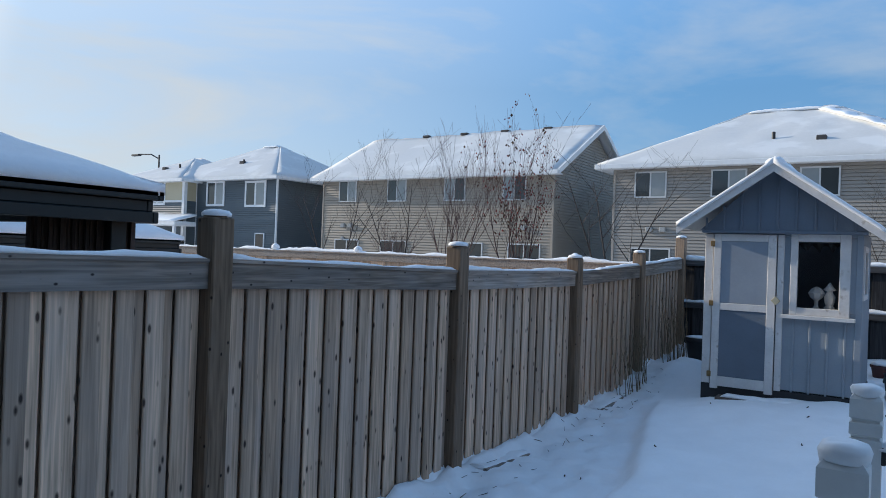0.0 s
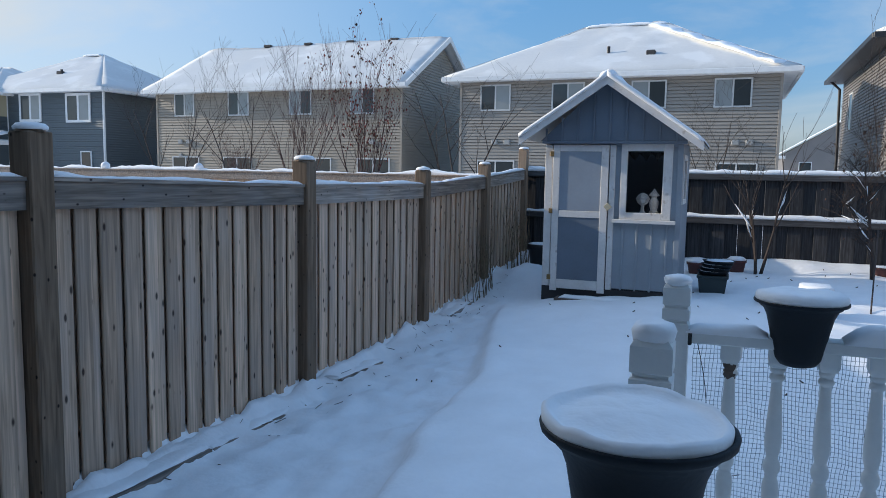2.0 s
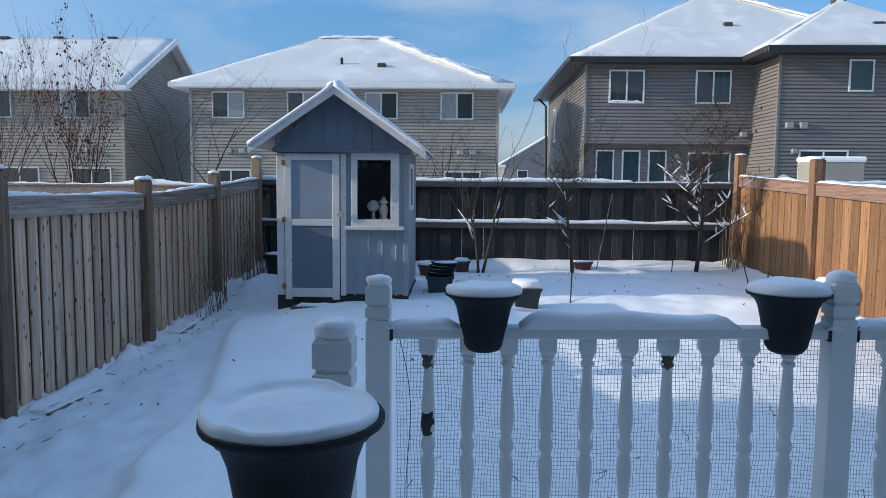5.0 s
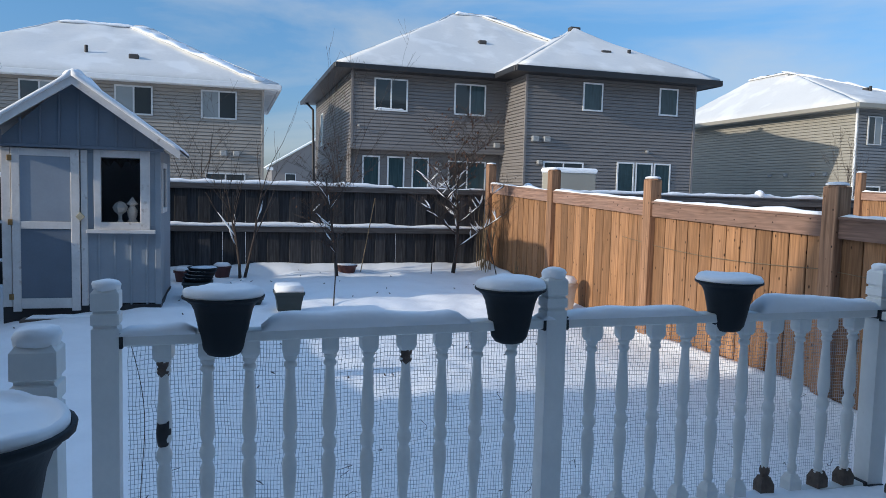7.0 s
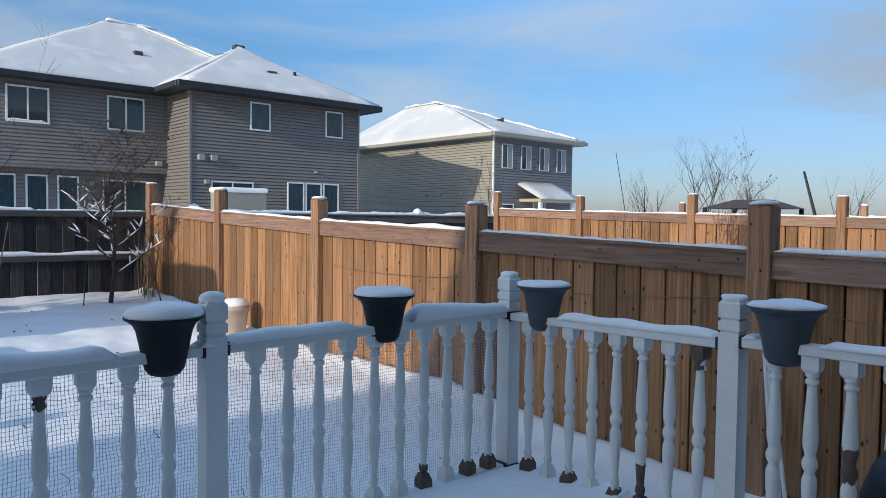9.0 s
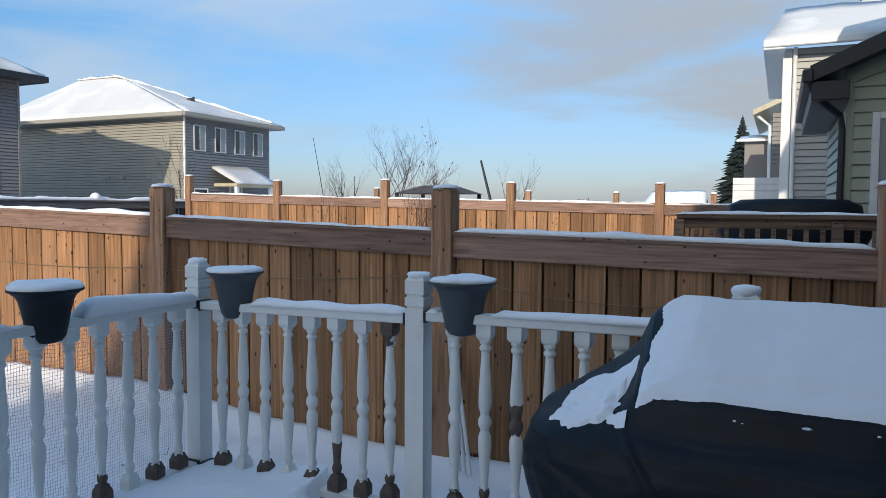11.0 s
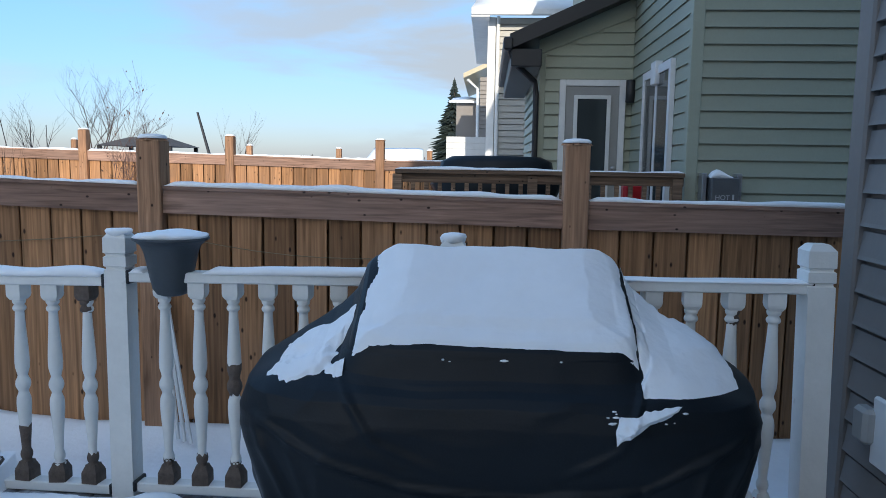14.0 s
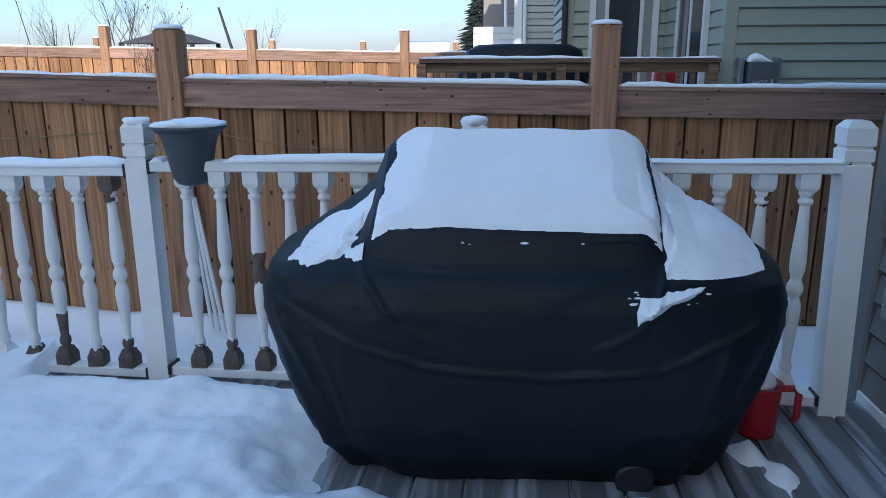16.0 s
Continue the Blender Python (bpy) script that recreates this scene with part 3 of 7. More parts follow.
def back_fence():
    """The long dark fence across the ends of the yards: boards above and below a snowy ledge."""
    f = thing("fence", (0.6, BACK_Y, -0.2), "dark grey painted board fence with a snowy ledge at half height", "fence", kind="structure")
    rng = random.Random(5)
    b1 = board_meshes(FENCE_B, 0.185, 0.02)
    x0, x1 = -3.14, 4.48
    n = 44
    st = (x1 - x0) / n
    for i in range(n):
        x = x0 + (i + 0.5) * st
        if i in (19, 21):
            x += 0.014
        off = 0.004 if i % 2 else 0.028
        piece("board", rng.choice(b1), f, (x, BACK_Y + off, ground_z(x, BACK_Y - 0.2) - 0.03), (0, 0, math.pi / 2), (1, 1, 0.56 - ground_z(x, BACK_Y - 0.2)))
        piece("board", rng.choice(b1), f, (x, BACK_Y + 0.03 + off, 0.56), (0, 0, math.pi / 2), (1, 1, 0.62))
    box("ledge", (x0, x1, BACK_Y - 0.06, BACK_Y + 0.06, 0.47, 0.56), FENCE_B_RAIL, f, c=0.006)
    box("rail", (x0, x1, BACK_Y - 0.03, BACK_Y + 0.09, 1.13, 1.22), FENCE_B_RAIL, f, c=0.006)
    snow_strip("snow", ((x0, BACK_Y, 0.56), (x1, BACK_Y, 0.56)), 0.11, 0.055, f, "snow lying on the ledge", 2.2, rough=0.28)
    snow_strip("snow", ((x0, BACK_Y + 0.03, 1.22), (2.9, BACK_Y + 0.03, 1.22)), 0.12, 0.055, f, "snow lying on the top", 5.2, rough=0.4)
    snow_strip("snow", ((2.9, BACK_Y + 0.03, 1.22), (x1, BACK_Y + 0.03, 1.22)), 0.08, 0.02, f, "snow lying on the top", 6.2, rough=0.7)
    for a, b, top, m, mr, lab in ((-30.0, -3.25, 1.10, FENCE_L, FENCE_L_RAIL, "weathered brown fence beyond the side fence, snow on top"), (4.7, 31.0, 1.20, FENCE_B, FENCE_B_RAIL, "dark grey fence running on behind the next yards")):
        g = thing("fence", ((a + b) / 2, BACK_Y + 0.05, -0.2), lab, "fence", kind="structure")
        bm_ = board_meshes(m, 0.21, 0.02)
        n = int((b - a) / 0.19)
        for i in range(n):
            x = a + (i + 0.5) * (b - a) / n
            piece("board", rng.choice(bm_), g, (x, BACK_Y + 0.08 + (0.022 if i % 2 else 0), -0.25), (0, 0, math.pi / 2), (1, 1, top + 0.12))
        box("rail", (a, b, BACK_Y + 0.02, BACK_Y + 0.06, top - 0.13, top), mr, g)
        box("cap_board", (a, b, BACK_Y, BACK_Y + 0.14, top, top + 0.025), mr, g)
        snow_strip("snow", ((a, BACK_Y + 0.07, top + 0.025), (b, BACK_Y + 0.07, top + 0.025)), 0.12, 0.05, g, "snow along the top", 9.2 + a, seg=0.1, rough=0.6)
        k = a + 0.6
        while k < b:
            r = lathe([(0.07, 0), (0.095, 0.04), (0.09, 0.09), (0.05, 0.13), (0.01, 0.145)], 10, (k, BACK_Y + 0.07, top + 0.03))
            put("snow_cap", *r, SNOW, g, "lump of snow on a post", True)
            k += 2.44


back_fence()


# ---- houses ----
def siding_wall(a, b, z0, z1, lap, out, tops=None, depth=0.030):
    """Lapped siding between two plan points, as one connected sawtooth sheet; out: the side it faces. tops: its ends at a height."""
    a, b, o = Vector((*a, 0)), Vector((*b, 0)), Vector((*out, 0))
    V, F = [], []
    n = max(1, int(round((z1 - z0) / lap)))
    h = (z1 - z0) / n
    gap = min(0.018, 0.15 * h)
    for i in range(n):
        lo, hi = z0 + i * h, z0 + (i + 1) * h
        t0, t1 = (0.0, 1.0) if tops is None else tops(lo + h * 0.5)
        if t1 - t0 < 0.01:
            break
        p, q = a.lerp(b, t0), a.lerp(b, t1)
        for d, z in (([(0.0, lo)] if i == 0 else []) + [(depth, lo), (depth - 0.003, lo + 0.012), (0.004, hi - gap), (-0.02, hi - gap * 0.9), (-0.02, hi)]):
            V += [tuple(p + o * d + Vector((0, 0, z))), tuple(q + o * d + Vector((0, 0, z)))]
    for k in range(len(V) // 2 - 1):
        F.append([2 * k, 2 * k + 1, 2 * k + 3, 2 * k + 2])
    return V, F


def window(parent, pos, along, out, w, h, panes, name="window", trim=None, sill_snow=False, bar=0.055):
    """A window on a wall: casing ring, mullion and glass panes set back in it. pos: its lower left corner."""
    p, u, o, up = Vector(pos), Vector((*along, 0)), Vector((*out, 0)), Vector((0, 0, 1))
    trim = trim or WHITE_TRIM

    def slab(u0, u1, z0, z1, d0, d1):
        c = [p + u * s + up * z + o * d for s in (u0, u1) for z in (z0, z1) for d in (d0, d1)]
        return [tuple(v) for v in c], [[0, 1, 3, 2], [4, 6, 7, 5], [0, 4, 5, 1], [2, 3, 7, 6], [0, 2, 6, 4], [1, 5, 7, 3]]

    V, F = gather([slab(0, w, 0, bar, 0, 0.05), slab(0, w, h - bar, h, 0, 0.05), slab(0, bar, bar, h - bar, 0, 0.05), slab(w - bar, w, bar, h - bar, 0, 0.05)]
                  + [slab(w * i / len(panes) - bar / 2, w * i / len(panes) + bar / 2, bar, h - bar, 0, 0.04) for i in range(1, len(panes))])
    win = put(name, V, F, trim, parent, "white-framed window" if trim is WHITE_TRIM else "framed window")
    for i, m in enumerate(panes):
        V, F = slab(w * i / len(panes) + bar / 2, w * (i + 1) / len(panes) - bar / 2, bar * 0.8, h - bar * 0.8, 0.022, 0.034)
        put("pane", V, F, m, win)
    if sill_snow:
        s0, s1 = p + u * 0.03 + up * bar + o * 0.035, p + u * (w * 0.9) + up * bar + o * 0.035
        snow_strip("snow", (s0, s1), 0.04, 0.05, win, "snow on the sill", p[0], seg=0.1)
    return win


def roof_sheet(name, corners, parent, thick=0.10, res=0.45, bumps=0.05, material=None, seed=0.0):
    """A snow-covered roof slope between three or four corners (eave, eave, ridge, ridge)."""
    c = [Vector(v) for v in corners]
    if len(c) == 3:
        c = [c[0], c[1], c[2], c[2]]
    nu = max(2, int((c[1] - c[0]).length / res))
    nv = max(2, int((c[3] - c[0]).length / res))
    V, F = [], []
    for s in (1, 0):
        for j in range(nv + 1):
            for i in range(nu + 1):
                u, v = i / nu, j / nv
                p = c[0].lerp(c[1], u).lerp(c[3].lerp(c[2], u), v)
                k = thick + bumps * (fbm(p.x, p.y, 0.5, 2.0 + seed) + 0.5 * fbm(p.x, p.y, 1.7, 4.0)) + 0.06 * max(0, v - 0.85) / 0.15 * (0.6 + fbm(p.x, p.y, 1.4, 1.0))
                edge = min(u, 1 - u, v if v < 0.5 else 1) * 12
                k *= min(1, 0.55 + edge)
                V.append((p.x, p.y, p.z + (k if s else -0.03)))
    w, off = nu + 1, (nu + 1) * (nv + 1)
    for j in range(nv):
        for i in range(nu):
            q = [j * w + i, j * w + i + 1, (j + 1) * w + i + 1, (j + 1) * w + i]
            F += [q, [x + off for x in q[::-1]]]
    for i in range(nu):
        F += [[i, off + i, off + i + 1, i + 1], [nv * w + i + 1, off + nv * w + i + 1, off + nv * w + i, nv * w + i]]
    for j in range(nv):
        F += [[(j + 1) * w, off + (j + 1) * w, off + j * w, j * w], [j * w + nu, off + j * w + nu, off + (j + 1) * w + nu, (j + 1) * w + nu]]
    return put(name, V, F, material or ROOF_SNOW, parent, "snow-covered slope", True)


def hip_roof(h, x0, x1, y0, y1, ze, rise, fascia, seed=0.0, bare=True, front=None):
    """Hip roof over the eave rectangle; the ridge runs along the longer side; front: how far back it begins."""
    d = min(x1 - x0, y1 - y0) / 2
    if x1 - x0 >= y1 - y0:
        ra, rb = (x0 + d, (y0 + y1) / 2, ze + rise), (x1 - d, (y0 + y1) / 2, ze + rise)
        slopes = [[(x0, y0, ze), (x1, y0, ze), rb, ra], [(x1, y1, ze), (x0, y1, ze), ra, rb], [(x0, y1, ze), (x0, y0, ze), ra], [(x1, y0, ze), (x1, y1, ze), rb]]
    else:
        ra, rb = ((x0 + x1) / 2, y0 + (front or d), ze + rise), ((x0 + x1) / 2, y1 - d, ze + rise)
        slopes = [[(x0, y0, ze), (x1, y0, ze), ra], [(x1, y1, ze), (x0, y1, ze), rb], [(x0, y1, ze), (x0, y0, ze), ra, rb], [(x1, y0, ze), (x1, y1, ze), rb, ra]]
    for k, s in enumerate(slopes):
        roof_sheet("roof_slope", s, h, seed=seed + k)
    t = 0.17
    box("gutter", (x0 - 0.07, x1 + 0.07, y0 - 0.1, y0 + 0.03, ze - t, ze + 0.01), fascia, h, c=0.02)
    box("gutter", (x0 - 0.1, x0 + 0.03, y0 + 0.03, y1, ze - t, ze + 0.01), fascia, h, c=0.02)
    box("gutter", (x1 - 0.03, x1 + 0.1, y0 + 0.03, y1, ze - t, ze + 0.01), fascia, h, c=0.02)
    box("soffit", (x0, x1, y0 + 0.03, y1, ze - t + 0.02, ze - t + 0.05), fascia, h, c=0.002)
    # ridge vents and plumes of snow along the ridge
    L = (Vector(rb) - Vector(ra))
    rng = random.Random(int(seed * 13) + 3)
    if bare:
        for i in range(5):
            p = Vector(ra) + L * (0.12 + 0.19 * i)
            box("ridge_vent", (p.x - 0.22, p.x + 0.22, p.y - 0.12, p.y + 0.12, p.z + 0.05, p.z + 0.13), SHINGLE, h, c=0.03)
    foot_ = Vector((x1 - 0.5, y0 + 0.12, ze + 0.10))
    near = Vector(min(ra, rb, key=lambda r: (Vector(r) - foot_).length))
    if L.length > 1.2:
        snow_strip("ridge_snow", (Vector(ra) + Vector((0, 0, 0.05)), Vector(rb) + Vector((0, 0, 0.05))), 0.5, 0.10, h, "lumpy snow along the ridge", seed=seed, seg=0.12, rough=0.4)
    if x0 > -20:
        snow_strip("drifted_snow", (foot_, near + Vector((-0.45, -0.05, 0.02))), 0.85, 0.10, h, "band of drifted snow along the hip", seed=seed + 1, seg=0.12, rough=0.45)
    for i in range(2):
        f = slopes[0]
        u, v = rng.uniform(0.35, 0.8), rng.uniform(0.3, 0.55)
        p = Vector(f[0]).lerp(Vector(f[1]), u).lerp(Vector(f[-1]).lerp(Vector(f[2]), u), v)
        if i == 0:
            box("roof_vent", (p.x - 0.16, p.x + 0.16, p.y - 0.14, p.y + 0.14, p.z - 0.05, p.z + 0.2), SHINGLE, h, c=0.03)
        else:
            put("vent_pipe", *lathe([(0.06, -0.1), (0.06, 0.32)], 10, tuple(p)), BLACK, h)
    return ra, rb


def corner_trim(h, x, y, z0, z1, m, w=0.09):
    box("corner_trim", (x - w / 2, x + w / 2, y - w / 2, y + w / 2, z0, z1), m, h, c=0.006)


def house_shell(name, loc, x0, x1, y0, y1, z0, z1, side, trim, label, lap=0.115):
    h = thing(name, loc, label, "house")
    put("wall", *siding_wall((x1, y0), (x0, y0), z0, z1, lap, (0, -1)), side, h)
    put("wall", *siding_wall((x0, y0), (x0, y1), z0, z1, lap, (-1, 0)), side, h)
    put("wall", *siding_wall((x1, y1), (x1, y0), z0, z1, lap, (1, 0)), side, h)
    put("wall", *siding_wall((x0, y1), (x1, y1), z0, z1, 0.6, (0, 1)), side, h)
    for x, y in ((x0, y0), (x1, y0)):
        corner_trim(h, x, y, z0, z1, trim)
    return h


def wall_vent(h, x, y, z, s=0.12):
    box("wall_vent", (x - s, x + s, y - 0.14, y + 0.01, z - s * 0.8, z + s * 0.8), VINYL, h, c=0.03)


def house_two():
    h = house_shell("house", (-18.5, 31, 0), -24.65, -12.32, 27.4, 35.9, -0.4, 4.55, SIDE_BEIGE, SIDE_BEIGE, "two-storey beige-sided house with a snowy gable roof", 0.12)
    x0, x1, y0, ze, D, rise = -25.1, -11.95, 26.95, 4.62, 4.65, 2.45
    yr = y0 + D
    roof_sheet("roof_slope", [(x0, y0, ze), (x1, y0, ze), (x1, yr, ze + rise), (x0, yr, ze + rise)], h, seed=1)
    roof_sheet("roof_slope", [(x1, yr + D, ze), (x0, yr + D, ze), (x0, yr, ze + rise), (x1, yr, ze + rise)], h, seed=2)
    box("gutter", (x0 - 0.03, x1 + 0.03, y0 - 0.1, y0 + 0.03, ze - 0.15, ze + 0.02), WHITE_TRIM, h, c=0.02)
    box("soffit", (x0, x1, y0 + 0.03, 27.4, ze - 0.13, ze - 0.1), WHITE_TRIM, h, c=0.002)
    # gable end: siding up to the slope, bargeboards
    for xs, o in ((-12.32, 1), (-24.65, -1)):
        tops = lambda z: (max(0, (z - 4.55) / rise * D / 8.5 + 0.0), min(1, 1 - (z - 4.55) / rise * D / 8.5))
        put("gable_wall", *siding_wall((xs, 27.4) if o < 0 else (xs, 35.9), (xs, 35.9) if o < 0 else (xs, 27.4), 4.55, 4.55 + rise - 0.15, 0.12, (o, 0), tops), SIDE_BEIGE, h)
    for s in (-1, 1):
        V, F = [], []
        for xx in (x1 - 0.02, x1 + 0.06):
            for yy, zz in ((yr, ze + rise + 0.1), (yr + s * D, ze + 0.07), (yr + s * D, ze - 0.15), (yr, ze + rise - 0.13)):
                V.append((xx, yy, zz))
        put("bargeboard", V, [[0, 1, 2, 3], [7, 6, 5, 4], [0, 4, 5, 1], [1, 5, 6, 2], [2, 6, 7, 3], [3, 7, 4, 0]], WHITE_TRIM, h)
    for i in range(4):
        px = -21.5 + i * 2.3
        box("ridge_vent", (px - 0.2, px + 0.2, yr - 0.15, yr + 0.1, ze + rise + 0.06, ze + rise + 0.18), SHINGLE, h, c=0.03)
    for xw, pn in ((-23.63, (GLASS, BLIND)), (-20.69, (GLASS, BLIND)), (-17.55, (BLIND, GLASS)), (-14.62, (BLIND, GLASS))):
        window(h, (xw, 27.39, 3.48), (1, 0), (0, -1), 1.1, 1.03, pn, trim=GREY_TRIM)
    for xw in (-23.8, -21.0, -17.0, -14.3):
        window(h, (xw, 27.39, 0.75), (1, 0), (0, -1), 1.5, 0.95, (GLASS, GLASS), trim=GREY_TRIM)
    wall_vent(h, -23.3, 27.4, 2.35), wall_vent(h, -22.85, 27.4, 2.35), wall_vent(h, -13.6, 27.4, 2.35)
    wall_vent(h, -23.3, 27.4, 1.75, 0.09)


def house_three():
    h = house_shell("house", (-4, 31, 0), -9.79, 1.43, 27.4, 35.6, -0.4, 4.62, SIDE_GREYTAN, SIDE_GREYTAN, "two-storey grey-tan house with a snowy hip roof", 0.12)
    hip_roof(h, -10.35, 1.95, 26.95, 36.0, 4.76, 2.36, WHITE_TRIM, 3.0)
    for xw, pn in ((-9.01, (GLASS, BLIND)), (-6.25, (GLASS, BLIND)), (-3.40, (BLIND, GLASS)), (-0.65, (BLIND, GLASS))):
        window(h, (xw, 27.39, 3.52), (1, 0), (0, -1), 1.2, 0.98, pn, trim=GREY_TRIM)
    for xw, w in ((-9.1, 1.5), (-5.6, 1.2), (-0.5, 1.35)):
        window(h, (xw, 27.39, 0.95), (1, 0), (0, -1), w, 0.72, (GLASS, GLASS), trim=GREY_TRIM)
    for xv in (-8.4, -7.9, 0.1, 0.55):
        wall_vent(h, xv, 27.4, 2.35)
    wall_vent(h, -7.3, 27.4, 1.55, 0.09), wall_vent(h, -2.0, 27.4, 1.5, 0.09)


def house_one():
    h = house_shell("house", (-33, 31, 0), -34.3, -27.9, 27.4, 36.0, -0.4, 4.78, SIDE_SLATE, WHITE_TRIM, "slate-grey house with sand panels and a snowy hip roof")
    put("wall", *siding_wall((-34.3, 26.6), (-40.2, 26.6), -0.4, 3.6, 0.12, (0, -1)), SIDE_SLATE, h, "lower wall of the bay")
    box("panel_wall", (-40.2, -34.3, 26.58, 28.0, 3.6, 4.70), GABLE_WOOD, h, "sand-coloured upper panel")
    box("trim", (-40.2, -34.25, 26.53, 26.6, 3.5, 3.62), WHITE_TRIM, h)
    box("corner_trim", (-34.42, -34.22, 26.5, 26.7, 0, 4.70), WHITE_TRIM, h)
    put("wall", *siding_wall((-34.3, 27.4), (-34.3, 26.6), -0.4, 3.6, 0.12, (1, 0)), SIDE_SLATE, h)
    hip_roof(h, -38.0, -27.45, 26.9, 36.2, 4.86, 2.25, WHITE_TRIM, 6.0, bare=False)
    hip_roof(h, -41.0, -33.9, 26.1, 34.0, 4.78, 1.6, WHITE_TRIM, 8.0, bare=False)
    window(h, (-37.5, 26.6, 3.35), (1, 0), (0, -1), 1.5, 1.4, (GLASS, BLIND), bar=0.12)
    window(h, (-33.41, 27.38, 3.33), (1, 0), (0, -1), 1.5, 1.4, (GLASS, BLIND), bar=0.12)
    window(h, (-30.28, 27.38, 3.27), (1, 0), (0, -1), 1.6, 1.4, (GLASS, BLIND), bar=0.12)
    window(h, (-29.4, 27.38, 1.1), (1, 0), (0, -1), 0.7, 0.8, (GLASS,))
    box("porch_roof", (-38.5, -33.2, 25.2, 26.6, 2.15, 2.4), WHITE_TRIM, h, c=0.05)
    roof_sheet("porch_snow", [(-38.5, 25.2, 2.4), (-33.2, 25.2, 2.4), (-33.2, 26.6, 2.75), (-38.5, 26.6, 2.75)], h, material=SNOW)
    for xp in (-38.3, -33.4):
        box("porch_post", (xp - 0.07, xp + 0.07, 25.25, 25.4, -0.3, 2.15), WHITE_TRIM, h)


def house_four():
    h = thing("house", (11, 32, 0), "taupe-sided two-storey house with black eaves and snowy hip roofs", "house")
    ym, yb, z1, xl, xb, xr = 26.8, 24.8, 5.45, 4.5, 10.38, 17.3
    put("wall", *siding_wall((xb, ym), (xl, ym), 2.78, z1, 0.12, (0, -1)), SIDE_TAUPE, h)
    put("wall", *siding_wall((xb, ym + 0.45), (xl, ym + 0.45), -0.4, 2.78, 0.12, (0, -1)), SIDE_TAUPE, h, "set-back ground floor wall")
    box("overhang_soffit", (xl, xb, ym - 0.01, ym + 0.5, 2.68, 2.78), SIDE_TAUPE, h, c=0.004)
    put("wall", *siding_wall((xl, ym), (xl, 37.8), -0.4, z1, 0.12, (-1, 0)), SIDE_TAUPE, h)
    put("wall", *siding_wall((xr, yb), (xb, yb), -0.4, z1, 0.12, (0, -1)), SIDE_TAUPE, h)
    put("wall", *siding_wall((xb, yb), (xb, ym + 0.5), -0.4, z1, 0.12, (-1, 0)), SIDE_TAUPE, h)
    put("wall", *siding_wall((xr, 37.8), (xr, yb), -0.4, z1, 0.12, (1, 0)), SIDE_TAUPE, h)
    put("wall", *siding_wall((xl, 37.8), (xr, 37.8), -0.4, z1, 0.6, (0, 1)), SIDE_TAUPE, h)
    for x, y, zb in ((xl, ym, 2.7), (xl, ym + 0.45, -0.4), (xb, yb, -0.4), (xr, yb, -0.4)):
        corner_trim(h, x, y, zb, z1 if zb != -0.4 or y == yb else 2.7, SIDE_TAUPE)
    hip_roof(h, 3.85, 17.9, 26.2, 38.3, 5.58, 3.45, BLACK, 11.0)
    # the hip of the bay, its ridge running back into the main roof
    x0, x1, y0, ze, rise = 9.75, 17.9, 24.15, 5.60, 2.27
    d = (x1 - x0) / 2
    ra, rb = (x0 + d, y0 + d, ze + rise), (x0 + d, y0 + d + 3.2, ze + rise)
    roof_sheet("roof_slope", [(x0, y0, ze), (x1, y0, ze), ra], h, seed=21)
    roof_sheet("roof_slope", [(x0, y0 + d + 3.0, ze), (x0, y0, ze), ra, rb], h, seed=22)
    roof_sheet("roof_slope", [(x1, y0, ze), (x1, y0 + d + 3.0, ze), rb, ra], h, seed=23)
    box("gutter", (x0 - 0.07, x1 + 0.07, y0 - 0.1, y0 + 0.03, ze - 0.2, ze + 0.01), BLACK, h, c=0.02)
    box("gutter", (x0 - 0.1, x0 + 0.03, y0 + 0.03, 26.1, ze - 0.2, ze + 0.01), BLACK, h, c=0.02)
    box("gutter", (x1 - 0.03, x1 + 0.1, y0 + 0.03, 26.2, ze - 0.2, ze + 0.01), BLACK, h, c=0.02)
    box("soffit", (x0, x1, y0 + 0.03, 26.2, ze - 0.18, ze - 0.15), BLACK, h, c=0.002)
    p = Vector(ra)
    box("ridge_vent", (p.x - 0.2, p.x + 0.25, p.y - 0.1, p.y + 0.2, p.z + 0.03, p.z + 0.2), SHINGLE, h, c=0.03)
    box("roof_vent", (13.9, 14.3, 25.9, 26.2, 6.45, 6.75), SHINGLE, h, c=0.03)
    put("vent_pipe", *lathe([(0.07, 0), (0.07, 0.4)], 10, (15.1, 26.0, 6.45)), BLACK, h)
    put("downpipe", *tube([(3.9, 37.4, 5.5), (4.3, 37.4, 5.1), (4.4, 37.4, 0)], [0.06] * 3, 8), BLACK, h)
    for xw, pn, sn in ((5.30, (GLASS, GLASS), True), (8.32, (GLASS, CURTAIN), False)):
        window(h, (xw, ym - 0.01, 4.08), (1, 0), (0, -1), 1.24, 1.16, pn, sill_snow=sn)
    for xw in (12.58, 15.74):
        window(h, (xw, yb - 0.01, 4.27), (1, 0), (0, -1), 0.80, 1.02, (CURTAIN,))
    yl = ym + 0.44
    for xw in (4.98, 5.92, 6.86):
        window(h, (xw, yl, 0.95), (1, 0), (0, -1), 0.66, 1.52, (CURTAIN,))
    window(h, (8.28, yl, 0.95), (1, 0), (0, -1), 1.52, 1.45, (GLASS, CURTAIN))
    window(h, (11.1, yb - 0.01, 1.3), (1, 0), (0, -1), 1.6, 1.1, (GLASS, GLASS))
    for xw in (14.08, 14.86, 15.64):
        window(h, (xw, yb - 0.01, 1.2), (1, 0), (0, -1), 0.72, 1.28, (CURTAIN,))
